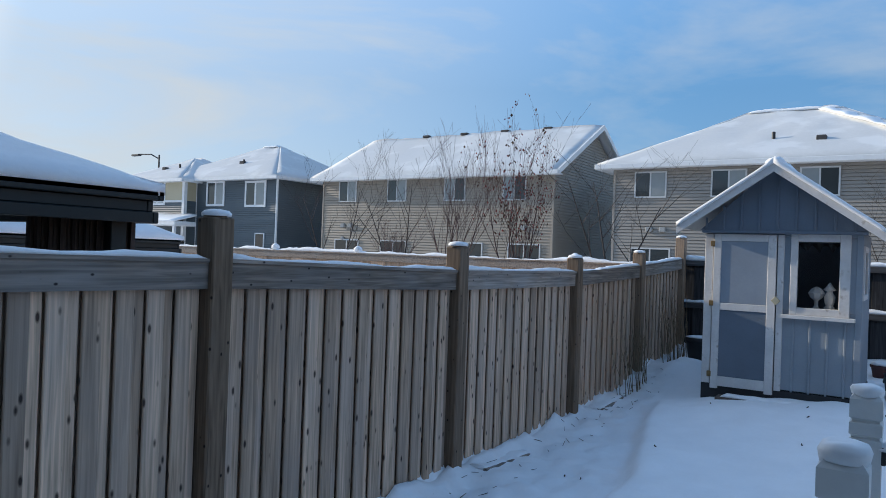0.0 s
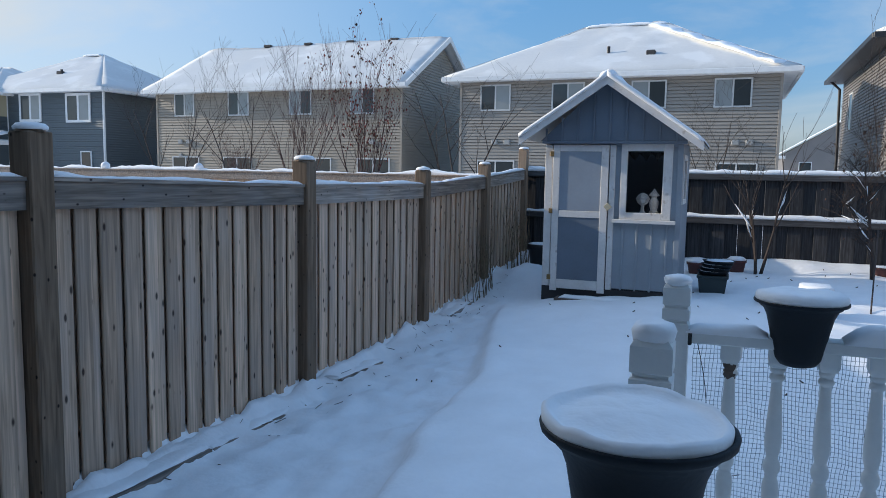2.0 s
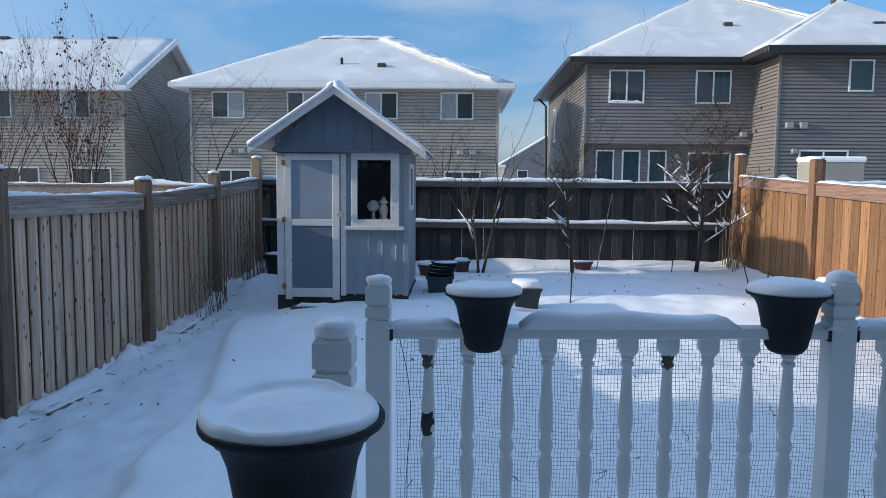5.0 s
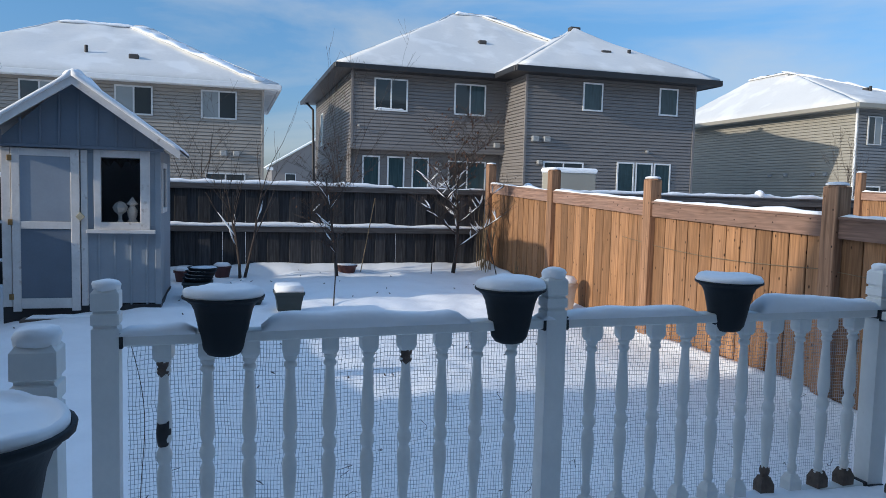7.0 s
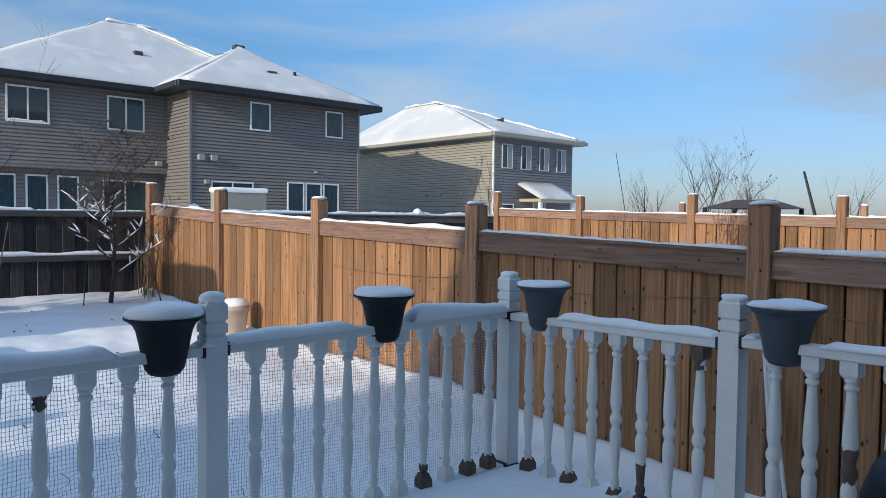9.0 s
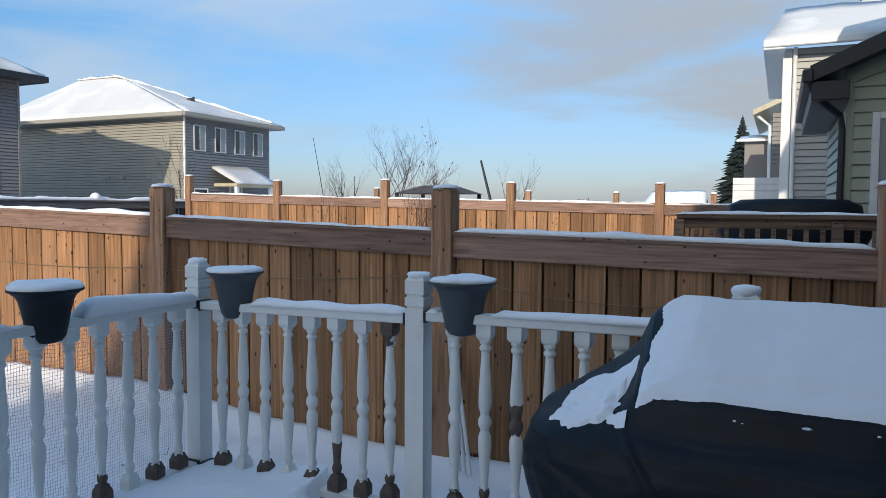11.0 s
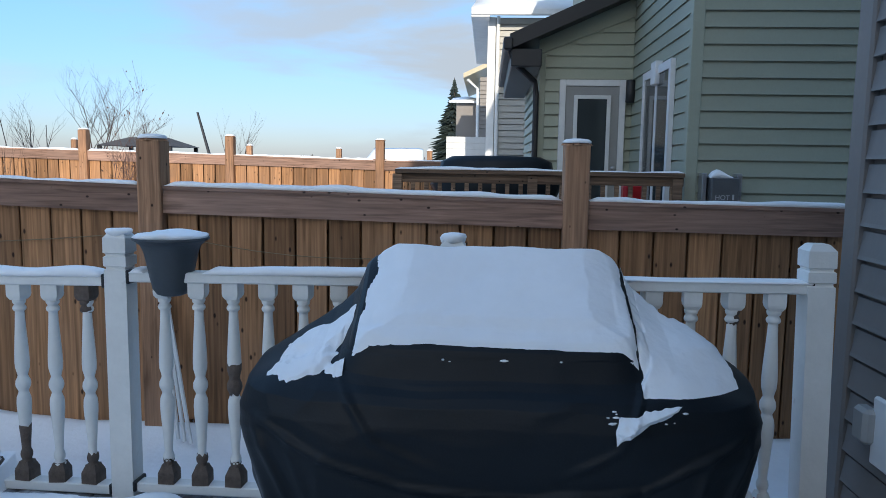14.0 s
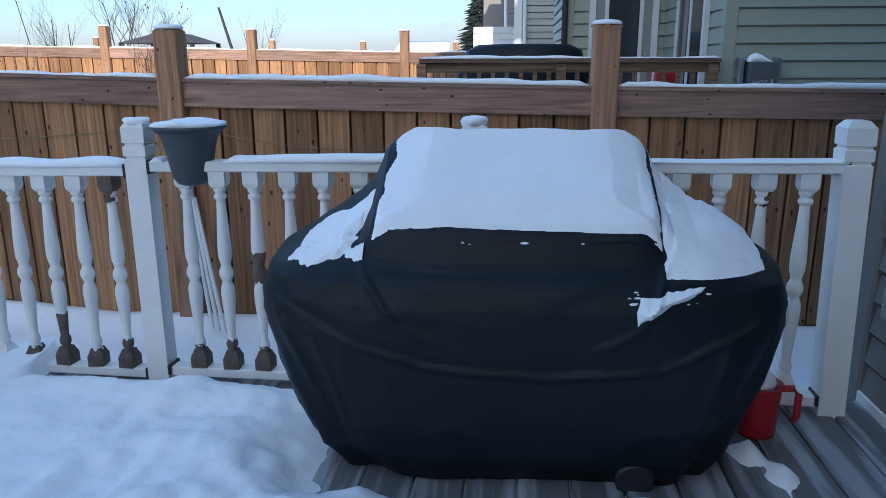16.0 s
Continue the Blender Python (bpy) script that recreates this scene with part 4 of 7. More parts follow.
    for x, y, z, q in ((7.9, yl, 2.25, 0.1), (10.05, ym, 3.02, 0.12), (10.75, yb, 3.18, 0.13), (11.2, yb, 3.18, 0.13), (15.3, yb, 2.9, 0.06), (10.95, yb, 2.35, 0.1), (4.75, ym, 3.5, 0.05)):
        wall_vent(h, x, y, z, q)
    window(h, (xl - 0.01, 35.5, 3.2), (0, -1), (-1, 0), 0.9, 1.5, (GLASS,))
    # the low cream store shed under the bay window
    st = thing("storage_shed", (11.2, 22.5, -0.2), "low cream vinyl storage shed with a white lid", "shed")
    box("body", (10.25, 11.75, 22.0, 22.9, -0.2, 1.92), SIDE_CREAM, st, c=0.02)
    box("lid", (10.2, 11.8, 21.95, 22.95, 1.92, 2.08), SNOW, st, "snowy white lid", c=0.05)


def house_five():
    h = house_shell("house", (27, 30, 0), 24.5, 30.2, 24.2, 37.0, -0.4, 5.0, SIDE_CREAM, WHITE_TRIM, "cream two-storey house with a snowy hip roof", 0.13)
    hip_roof(h, 24.0, 30.75, 23.7, 37.5, 5.13, 2.45, SIDE_CREAM, 31.0, front=7.5)
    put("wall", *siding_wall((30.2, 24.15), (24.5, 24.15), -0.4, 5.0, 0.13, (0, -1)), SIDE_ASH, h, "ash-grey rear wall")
    for i in range(4):
        window(h, (24.95 + i * 1.32, 24.12, 3.55), (1, 0), (0, -1), 0.72, 1.15, (GLASS, BLIND), trim=GREY_TRIM, bar=0.045)
    window(h, (24.9, 24.14, 0.6), (1, 0), (0, -1), 0.9, 1.3, (GLASS,))
    window(h, (27.2, 24.14, 0.2), (1, 0), (0, -1), 0.9, 1.9, (BLIND,))
    box("porch_roof", (26.2, 28.9, 22.8, 24.15, 2.0, 2.15), GABLE_WOOD, h, c=0.03)
    roof_sheet("porch_snow", [(26.1, 22.7, 2.15), (29.0, 22.7, 2.15), (29.0, 24.15, 2.85), (26.1, 24.15, 2.85)], h)
    for xp in (26.35, 28.75):
        box("porch_post", (xp - 0.08, xp + 0.08, 22.85, 23.0, -0.3, 2.0), WHITE_TRIM, h)
    for yv in (25.6, 26.3, 27.9, 28.9):
        box("wall_vent", (24.38, 24.52, yv - 0.1, yv + 0.1, 2.3, 2.45), VINYL, h, c=0.02)


house_one(), house_two(), house_three(), house_four(), house_five()


def green_house():
    """The next house: a side wall of lapped boards, a back wall with a patio door, and a lean-to with a glazed door."""
    h = thing("house", (9.5, -4, -0.5), "sage green lap-sided house with a lean-to back porch", "house")
    xa, yb, xc, yc, top = 7.4, -1.34, 10.25, -0.14, 6.2
    lap, n = 0.152, 36
    V, F = siding_wall((xa, -9), (xa, yb - 0.05), 0, lap, lap, (-1, 0), depth=0.022)
    me = bpy.data.meshes.new("siding_board")
    me.from_pydata([(v[0] - xa, v[1], v[2]) for v in V], [], F)
    me.materials.append(SIDE_GREEN)
    for i in range(n):
        piece("siding_board", me, h, (xa, 0, -0.6 + i * lap))
    V, F = siding_wall((xa + 0.05, yb), (xc + 4, yb), 0, lap, lap, (0, 1), depth=0.016)
    me2 = bpy.data.meshes.new("siding_board")
    me2.from_pydata([(v[0], v[1] - yb, v[2]) for v in V], [], F)
    me2.materials.append(SIDE_GREEN)
    for i in range(n):
        piece("siding_board", me2, h, (0, yb, -0.6 + i * lap))
    V, F = siding_wall((xc, yb + 0.01), (xc, yc - 0.04), 0, lap, lap, (-1, 0))
    me3 = bpy.data.meshes.new("siding_board")
    me3.from_pydata([(v[0] - xc, v[1], v[2]) for v in V], [], F)
    me3.materials.append(SIDE_GREEN)
    slope = lambda y: 3.42 + (2.70 - 3.42) * (y + 1.40) / (0.42 + 1.40)
    for i in range(26):
        z = -0.6 + i * lap
        ymax = yc - 0.04
        while slope(ymax) - 0.18 < z + lap and ymax > yb + 0.05:
            ymax -= 0.05
        if ymax <= yb + 0.06:
            break
        ob = piece("siding_board", me3, h, (xc, yb, z))
        for o in (ob,):
            o.location = Vector((xc, yb - yb * (ymax - yb) / (yc - 0.04 - yb), z)) - origin_of(h)
            o.scale = (1, (ymax - yb) / (yc - 0.04 - yb), 1)
    box("corner_trim", (xa - 0.03, xa + 0.08, yb - 0.08, yb + 0.03, -0.6, top), SIDE_GREEN, h, "green corner board", 0.006)
    box("corner_trim", (xc - 0.03, xc + 0.06, yc - 0.05, yc + 0.03, -0.6, 2.62), SIDE_GREEN, h, "green corner board", 0.006)
    put("wall", *siding_wall((xc, yc), (xc + 4, yc), -0.6, 2.6, lap, (0, 1)), SIDE_GREEN, h)
    V = [(x, y, z) for x in (xc + 0.002, xc + 0.03) for y, z in ((yb, 2.0), (yc, 2.0), (yc, slope(yc) - 0.05), (yb, slope(yb) - 0.05))]
    put("gable_panel", V, [[0, 1, 2, 3], [7, 6, 5, 4], [0, 4, 5, 1], [1, 5, 6, 2], [2, 6, 7, 3], [3, 7, 4, 0]], SIDE_GREEN, h)
    V = [(x, y, z) for x in (xc - 0.04, xc + 0.0) for y, z in ((yc + 0.04, slope(yc + 0.04) - 0.30), (yc + 0.04, slope(yc + 0.04)), (yb, slope(yb)), (yb, slope(yb) - 0.30))]
    put("frieze_board", V, [[0, 1, 2, 3], [7, 6, 5, 4], [0, 4, 5, 1], [1, 5, 6, 2], [2, 6, 7, 3], [3, 7, 4, 0]], SIDE_GREEN, h)
    # core of the house behind the boards
    box("core", (xa + 0.01, 18, -12, yb - 0.01, -0.6, top), SIDE_GREEN, h, c=0.001)
    # lean-to roof
    V = []
    for x in (xc - 0.42, xc + 4):
        for y, z in ((0.28, 2.62), (0.30, 2.80), (-1.36, 3.54), (-1.36, 3.34)):
            V.append((x, y, z))
    put("lean_to_roof", V, [[0, 1, 2, 3], [7, 6, 5, 4], [0, 4, 5, 1], [1, 5, 6, 2], [2, 6, 7, 3], [3, 7, 4, 0]], BLACK, h, "dark sloping porch roof")
    box("gutter", (xc - 0.46, xc + 4, 0.26, 0.38, 2.60, 2.76), BLACK, h, c=0.02)
    box("soffit", (xc - 0.40, xc + 4, yc + 0.03, 0.28, 2.40, 2.62), BLACK, h, c=0.01)
    put("downpipe", *tube([(xc - 0.32, 0.3, 2.62), (xc - 0.28, 0.22, 2.45), (xc - 0.1, yc + 0.1, 2.25), (xc - 0.06, yc + 0.07, 2.1), (xc - 0.06, yc + 0.07, 0)], [0.04] * 5, 8), BLACK, h)
    # upper roof over the corner
    V = []
    for x in (xa - 0.5, 18.5):
        for y, z in ((-0.85, 5.6), (-0.85, 5.85), (-6.5, 8.6), (-6.5, 8.3)):
            V.append((x, y, z))
    put("main_roof", V, [[0, 1, 2, 3], [7, 6, 5, 4], [0, 4, 5, 1], [1, 5, 6, 2], [2, 6, 7, 3], [3, 7, 4, 0]], BLACK, h, "dark eave high above")
    # door in the lean-to
    d = put("door", *chamfer(xc - 0.05, xc - 0.01, -1.16, -0.46, 0.18, 2.20, 0.006), VINYL, h, "grey back door with a tall window")
    boxes("door_casing", [(xc - 0.07, xc - 0.005, -0.46, -0.38, 0.18, 2.28), (xc - 0.07, xc - 0.005, -1.24, -1.16, 0.18, 2.28), (xc - 0.07, xc - 0.005, -1.16, -0.46, 2.20, 2.28)], WHITE_TRIM, d, "white casing")
    boxes("door_lite_frame", [(xc - 0.075, xc - 0.05, -1.05, -1.00, 0.4, 2.08), (xc - 0.075, xc - 0.05, -0.62, -0.57, 0.4, 2.08), (xc - 0.075, xc - 0.05, -1.0, -0.62, 2.03, 2.08), (xc - 0.075, xc - 0.05, -1.0, -0.62, 0.4, 0.45)], WHITE_TRIM, d)
    box("pane", (xc - 0.06, xc - 0.051, -1.0, -0.62, 0.45, 2.03), GLASS, d)
    put("door_knob", *lathe([(0.012, 0), (0.03, 0.02), (0.03, 0.05), (0.01, 0.06)], 10, (xc - 0.08, -1.1, 1.1)), METAL, d, "metal knob", True)
    put("wall_lamp", *lathe([(0.05, 0), (0.06, 0.01), (0.06, 0.28), (0.05, 0.29)], 12, (xc - 0.16, -1.28, 1.98)), BLACK, h, "black cylinder wall lamp", True)
    # patio door in the back wall
    window(h, (9.35, yb + 0.01, 0.2), (-1, 0), (0, 1), 1.35, 2.05, (GLASS, GLASS), "patio_door", bar=0.09)
    box("meter_box", (8.55, 8.75, yb, yb + 0.1, 2.05, 2.3), WHITE_TRIM, h, "small white box", 0.01)
    # metal box on the side wall
    m = thing("metal_box", (7.28, -1.6, 0.85), "shiny metal box on the wall with snow on its lid", "box")
    box("body", (7.15, 7.385, -1.74, -1.50, 0.62, 1.06), DARK_METAL, m, c=0.006)
    box("bracket", (7.25, 7.385, -1.80, -1.75, 0.62, 1.10), METAL, m), box("bracket", (7.25, 7.385, -1.48, -1.44, 0.62, 1.10), METAL, m)
    snow_strip("snow", ((7.25, -1.70, 1.06), (7.25, -1.50, 1.06)), 0.15, 0.065, m, "cap of snow", 3.3, seg=0.02, rough=0.9)
    txt = bpy.data.curves.new("lettering", "FONT")
    txt.body, txt.size, txt.extrude = "HOT", 0.062, 0.001
    to = new("lettering", txt)
    to.data.materials.append(GREY_TRIM)
    to.parent = m
    to.location = Vector((7.146, -1.53, 0.86)) - Vector(m.location)
    to.rotation_euler = (radians(90), 0, radians(-90))
    box("bar", (7.143, 7.147, -1.70, -1.685, 0.86, 0.91), GREY_TRIM, m, c=0.0005)
    # its deck: floor, rail with pickets
    k = thing("deck_railing", (7.3, 0.1, 0.2), "brown wooden deck railing with a thin layer of snow", "railing")
    box("top_rail", (7.24, 7.36, -1.28, 1.42, 1.055, 1.095), DECK_RAIL_N, k)
    box("upper_rail", (7.28, 7.32, -1.28, 1.42, 0.97, 1.055), DECK_RAIL_N, k)
    box("lower_rail", (7.28, 7.32, -1.28, 1.42, 0.28, 0.35), DECK_RAIL_N, k)
    me = box_mesh("picket", (-0.02, 0.02, -0.02, 0.02, 0, 0.62), DECK_RAIL_N)
    for i in range(21):
        piece("picket", me, k, (7.3, -1.18 + i * 0.128, 0.35))
    mp = box_mesh("post", (-0.045, 0.045, -0.045, 0.045, 0, 1.65), DECK_RAIL_N)
    for y in (-1.22, 0.12, 1.40):
        piece("post", mp, k, (7.3, y, -0.6))
    snow_strip("snow", ((7.3, -1.28, 1.095), (7.3, 1.42, 1.095)), 0.11, 0.02, k, "thin snow on the rail", 4.1)
    tagged(box("deck_floor", (7.25, xc, yb + 0.02, 1.45, 0.08, 0.18), DECK_RAIL_N), "wooden deck floor of the neighbouring house", "deck", kind="structure")
    g = thing("barbecue", (8.6, 0.45, 0.18), "black covered barbecue on the neighbouring deck", "barbecue")
    V, F = lathe([(0.30, 0), (0.36, 0.3), (0.44, 0.62), (0.48, 0.74), (0.42, 0.86), (0.40, 1.0), (0.32, 1.06), (0.1, 1.07)], 16, (8.6, 0.45, 0.18), (0.65, 1.55))
    put("cover", V, F, COVER, g, smooth=True)
    j = thing("jerry_can", (7.9, -0.95, 0.18), "pinkish red plastic can standing on the deck", "can")
    put("body", *gather([chamfer(7.82, 8.0, -1.03, -0.83, 0.18, 0.98, 0.03)]), RED, j)
    put("cap", *lathe([(0.04, 0), (0.04, 0.07)], 10, (7.9, -0.9, 0.98)), WHITE_TRIM, j, "pale cap")


green_house()


def far_houses():
    h = thing("house", (22, -4, -0.5), "cream-sided house with a snowy roof and white corner boards", "house")
    put("wall", *siding_wall((20, -9), (20, 0.57), -0.5, 5.0, 0.16, (-1, 0)), SIDE_PALE, h)
    put("wall", *siding_wall((20, 0.57), (28, 0.57), -0.5, 5.0, 0.16, (0, 1)), SIDE_PALE, h)
    box("corner_trim", (19.93, 20.1, 0.42, 0.62, -0.5, 5.0), WHITE_TRIM, h)
    put("downpipe", *tube([(19.85, 0.35, 5.0), (19.88, 0.35, 4.6), (19.88, 0.35, 0)], [0.05] * 3, 8), WHITE_TRIM, h)
    box("gutter", (19.35, 19.5, -9, 1.05, 4.95, 5.12), WHITE_TRIM, h, c=0.02)
    box("soffit", (19.4, 28, 0.57, 1.05, 4.9, 5.0), WHITE_TRIM, h, c=0.01)
    roof_sheet("roof_slope", [(19.4, 1.05, 5.12), (19.4, -9, 5.12), (22.2, -9, 6.45), (22.2, 0.6, 6.45)], h, thick=0.02, bumps=0.04, seed=3)
    roof_sheet("roof_slope", [(22.2, -1.2, 6.2), (22.2, -9, 6.2), (24.8, -9, 8.2), (24.8, -1.2, 8.2)], h, thick=0.02, bumps=0.04, seed=5)
    box("core", (20.02, 28, -9, 0.55, -0.5, 5.0), SIDE_PALE, h, c=0.001)
    h = thing("house", (34, -2, -0.5), "brown-sided house behind, partly hidden", "house")
    put("wall", *siding_wall((32, -6), (32, 0.95), -0.5, 4.9, 0.18, (-1, 0)), SIDE_TAUPE, h)
    put("wall", *siding_wall((32, 0.95), (40, 0.95), -0.5, 4.9, 0.18, (0, 1)), SIDE_TAUPE, h)
    V = [(31.5, 1.65, 4.8), (31.5, 1.65, 5.0), (31.5, -2.5, 6.9), (31.5, -2.5, 6.7), (40, 1.65, 4.8), (40, 1.65, 5.0), (40, -2.5, 6.9), (40, -2.5, 6.7)]
    put("roof", V, [[0, 1, 2, 3], [7, 6, 5, 4], [0, 4, 5, 1], [1, 5, 6, 2], [2, 6, 7, 3], [3, 7, 4, 0]], GABLE_WOOD, h)
    put("downpipe", *tube([(31.9, 1.5, 4.8), (31.95, 1.05, 4.4), (31.95, 1.02, 0)], [0.06] * 3, 6), WHITE_TRIM, h)
    box("bay", (33, 36, 0.95, 2.0, -0.4, 3.9), SIDE_TAUPE, h, c=0.02)
    roof_sheet("bay_snow", [(32.7, 2.3, 3.9), (32.7, 0.95, 3.9), (36, 0.95, 4.3), (36, 2.3, 4.3)], h, material=SNOW)
    v = thing("fence", (25, 1.2, -0.4), "white vinyl fence panel beside the cream house", "fence", kind="structure")
    box("panel", (24.96, 25.04, 0.5, 1.95, -0.4, 2.1), WHITE_TRIM, v)
    for i in range(12):
        box("slat", (24.93, 24.96, 0.5, 1.95, -0.3 + i * 0.2, -0.12 + i * 0.2), WHITE_TRIM, v)


far_houses()


# ---- own house ----
def own_house():
    h = thing("house", (-1, -0.75, -0.6), "grey lap-sided house wall beside the deck", "house")
    lap, yw, xe = 0.100, -0.60, 2.70
    V, F = siding_wall((-9.0, yw), (xe - 0.06, yw), 0, lap, lap, (0, 1), depth=0.017)
    me = bpy.data.meshes.new("siding_board")
    me.from_pydata([(v[0], v[1] - yw, v[2]) for v in V], [], F)
    me.materials.append(SIDE_OWN)
    for i in range(59):
        piece("siding_board", me, h, (0, yw, 0.07 + i * lap))
    box("corner_trim", (xe - 0.07, xe + 0.02, yw - 0.06, yw + 0.025, -0.6, 6.0), SIDE_OWN, h, "grey corner post", 0.008)
    box("skirt_board", (-9, xe, yw - 0.02, yw + 0.022, -0.6, 0.07), WHITE, h, "painted skirting board", 0.004)
    box("core", (-9, xe, -11, yw - 0.01, -0.6, 6.0), SIDE_OWN, h, c=0.001)
    V = []
    for x in (-9.5, xe + 0.4):
        for y, z in ((-0.3, 5.85), (-0.3, 6.05), (-6, 8.6), (-11.5, 6.0), (-11.5, 5.8)):
            V.append((x, y, z))
    put("roof", V, [[0, 1, 2, 3, 4][::-1], [5, 6, 7, 8, 9], [0, 5, 6, 1][::-1], [1, 6, 7, 2][::-1], [2, 7, 8, 3][::-1], [3, 8, 9, 4][::-1], [4, 9, 5, 0][::-1]], SHINGLE, h)
    o = put("outlet_cover", *chamfer(2.43, 2.505, yw + 0.012, yw + 0.060, 0.355, 0.460, 0.012), VINYL, h, "grey weatherproof outlet cover")
    box("plate", (2.30, 2.45, yw + 0.012, yw + 0.03, 0.30, 0.50), WHITE_TRIM, h, "white mounting plate", 0.006)
    # the house two lots over, whose shade lies on the deck
    n = thing("house", (-15, -4, -0.6), "plain two-storey house beyond the side yard", "house")
    box("wall", (-20, -10.6, -12, 2.45, -0.6, 6.2), SIDE_BEIGE, n, c=0.01)
    hip_roof(n, -20.5, -10.2, -12.4, 2.85, 6.2, 2.4, WHITE_TRIM, 41.0, bare=False)


own_house()


# ---- garden shed ----
def prism(name, pts, y0, y1, material, parent, label=""):
    """A plate with an outline in x and z, between two y."""
    n = len(pts)
    V = [(x, y0, z) for x, z in pts] + [(x, y1, z) for x, z in pts]
    F = [list(range(n)), list(range(2 * n - 1, n - 1, -1))] + [[i, i + n, (i + 1) % n + n, (i + 1) % n] for i in range(n)]
    return put(name, V, F, material, parent, label)


def garden_shed():
    s = thing("garden_shed", (-1.27, 10.1, -0.3), "small blue-grey playhouse-like shed with white trim and snowy gable roof", "shed")
    x0, x1, y0, y1, zb, ze = -2.06, -0.50, 9.32, 10.9, -0.18, 1.56
    box("plinth", (x0 - 0.01, x1 + 0.01, y0 - 0.01, y1, -0.4, zb), BLACK, s, "dark base beams")
    # walls: left, back, right with a small window opening, front round the door and the window
    box("wall", (x0, x0 + 0.04, y0 + 0.04, y1, zb, ze), SHED_BLUE, s)
    box("wall", (x0, x1, y1 - 0.04, y1, zb, ze), SHED_BLUE, s)
    _ = [box("wall", q, SHED_GREY, s, "pale grey side wall") for q in [(x1 - 0.04, x1, y0 + 0.04, y1 - 0.04, zb, 0.9), (x1 - 0.04, x1, y0 + 0.04, y0 + 0.25, 0.9, ze), (x1 - 0.04, x1, y0 + 0.75, y1 - 0.04, 0.9, ze), (x1 - 0.04, x1, y0 + 0.25, y0 + 0.75, 1.36, ze)]]
    _ = [box("wall", q, SHED_GREY, s, "pale grey front wall") for q in [(-1.25, x1, y0, y0 + 0.04, zb, 0.70), (-1.25, -1.12, y0, y0 + 0.04, 0.70, 1.5), (-0.66, x1, y0, y0 + 0.04, 0.70, 1.5), (x0, x1, y0, y0 + 0.04, 1.5, ze)]]
    for k in range(4):
        xb = -1.14 + k * 0.165
        box("batten", (xb, xb + 0.022, y0 - 0.014, y0 + 0.004, zb, 0.64), SHED_GREY, s)
    box("floor", (x0, x1, y0, y1, zb - 0.02, zb + 0.02), BLACK, s)
    xm = (x0 + x1) / 2 - 0.05
    sl = 0.70
    prism("gable", [(x0 - 0.05, ze), (x1 + 0.06, ze), (xm + 0.05, 2.24), (xm - 0.05, 2.24)], y0 - 0.10, y0 - 0.06, SHED_BLUE, s, "board-and-batten gable")
    prism("gable", [(x0, ze), (x1, ze), (xm, 2.2)], y1 - 0.05, y1 - 0.01, SHED_BLUE, s)
    for k in range(9):
        xb = x0 + 0.02 + k * 0.185
        top = 2.24 - abs(xb - xm) * sl - 0.04
        if top > ze + 0.05:
            box("batten", (xb - 0.012, xb + 0.012, y0 - 0.118, y0 - 0.10, ze, top), SHED_BLUE, s)
    box("shelf_trim", (x0 - 0.03, x1 + 0.05, y0 - 0.11, y0 + 0.0, ze - 0.03, ze + 0.005), SHED_BLUE, s)
    # roof boards, white bargeboards, snow
    for sgn, xe, zz in ((-1, -2.33, 1.62), (1, -0.27, 1.56)):
        for nm, ya, yb_, t0, t1, m in (("bargeboard", 9.02, 9.06, -0.115, 0.0, SHED_WHITE), ("roof_board", 9.06, 11.05, -0.04, -0.005, SHED_WHITE)):
            V = []
            for yy in (ya, yb_):
                V += [(xm, yy, 2.30 + t1), (xe, yy, zz + t1), (xe, yy, zz + t0), (xm, yy, 2.30 + t0)]
            put(nm, V, [[0, 1, 2, 3], [7, 6, 5, 4], [0, 4, 5, 1], [1, 5, 6, 2], [2, 6, 7, 3], [3, 7, 4, 0]], m, s, "worn white board")
        roof_sheet("roof_snow", [(xe, 9.0, zz), (xe, 11.1, zz), (xm, 11.1, 2.30), (xm, 9.0, 2.30)] if sgn < 0 else [(xe, 11.1, zz), (xe, 9.0, zz), (xm, 9.0, 2.30), (xm, 11.1, 2.30)], s, thick=0.035, res=0.08, bumps=0.02, material=SNOW, seed=4 + sgn)
    put("ridge_snow", *lathe([(0.10, -0.03), (0.10, 0.0), (0.07, 0.03), (0.03, 0.045), (0.01, 0.045)], 12, (xm, 9.12, 2.30)), SNOW, s, "lump of snow on the ridge end", True)
    # door frame and door
    _ = [box("door_jamb", q, SHED_WHITE, s, "worn white jambs") for q in [(x0 - 0.005, x0 + 0.085, y0 - 0.03, y0 + 0.02, zb, 1.52), (-1.30, -1.235, y0 - 0.03, y0 + 0.02, zb, 1.52)]]
    d = box("door", (-1.96, -1.315, y0 - 0.014, y0 - 0.006, zb, 1.5), SHED_WHITE, s, "closed white-framed door with two panels")
    for q in ((-1.965, -1.885, zb - 0.05, 1.52), (-1.395, -1.31, zb - 0.05, 1.52)):
        box("stile", (q[0], q[1], y0 - 0.05, y0 - 0.015, q[2], q[3]), SHED_WHITE, d)
    for q in ((-0.20, -0.09), (0.66, 0.74), (1.44, 1.52)):
        box("rail", (-1.885, -1.395, y0 - 0.048, y0 - 0.015, q[0], q[1]), SHED_WHITE, d)
    box("panel", (-1.89, -1.39, y0 - 0.035, y0 - 0.015, -0.09, 0.66), SHED_BLUE, d, "blue-grey lower panel")
    box("panel", (-1.89, -1.39, y0 - 0.035, y0 - 0.015, 0.74, 1.44), SCREEN, d, "pale frosted upper panel")
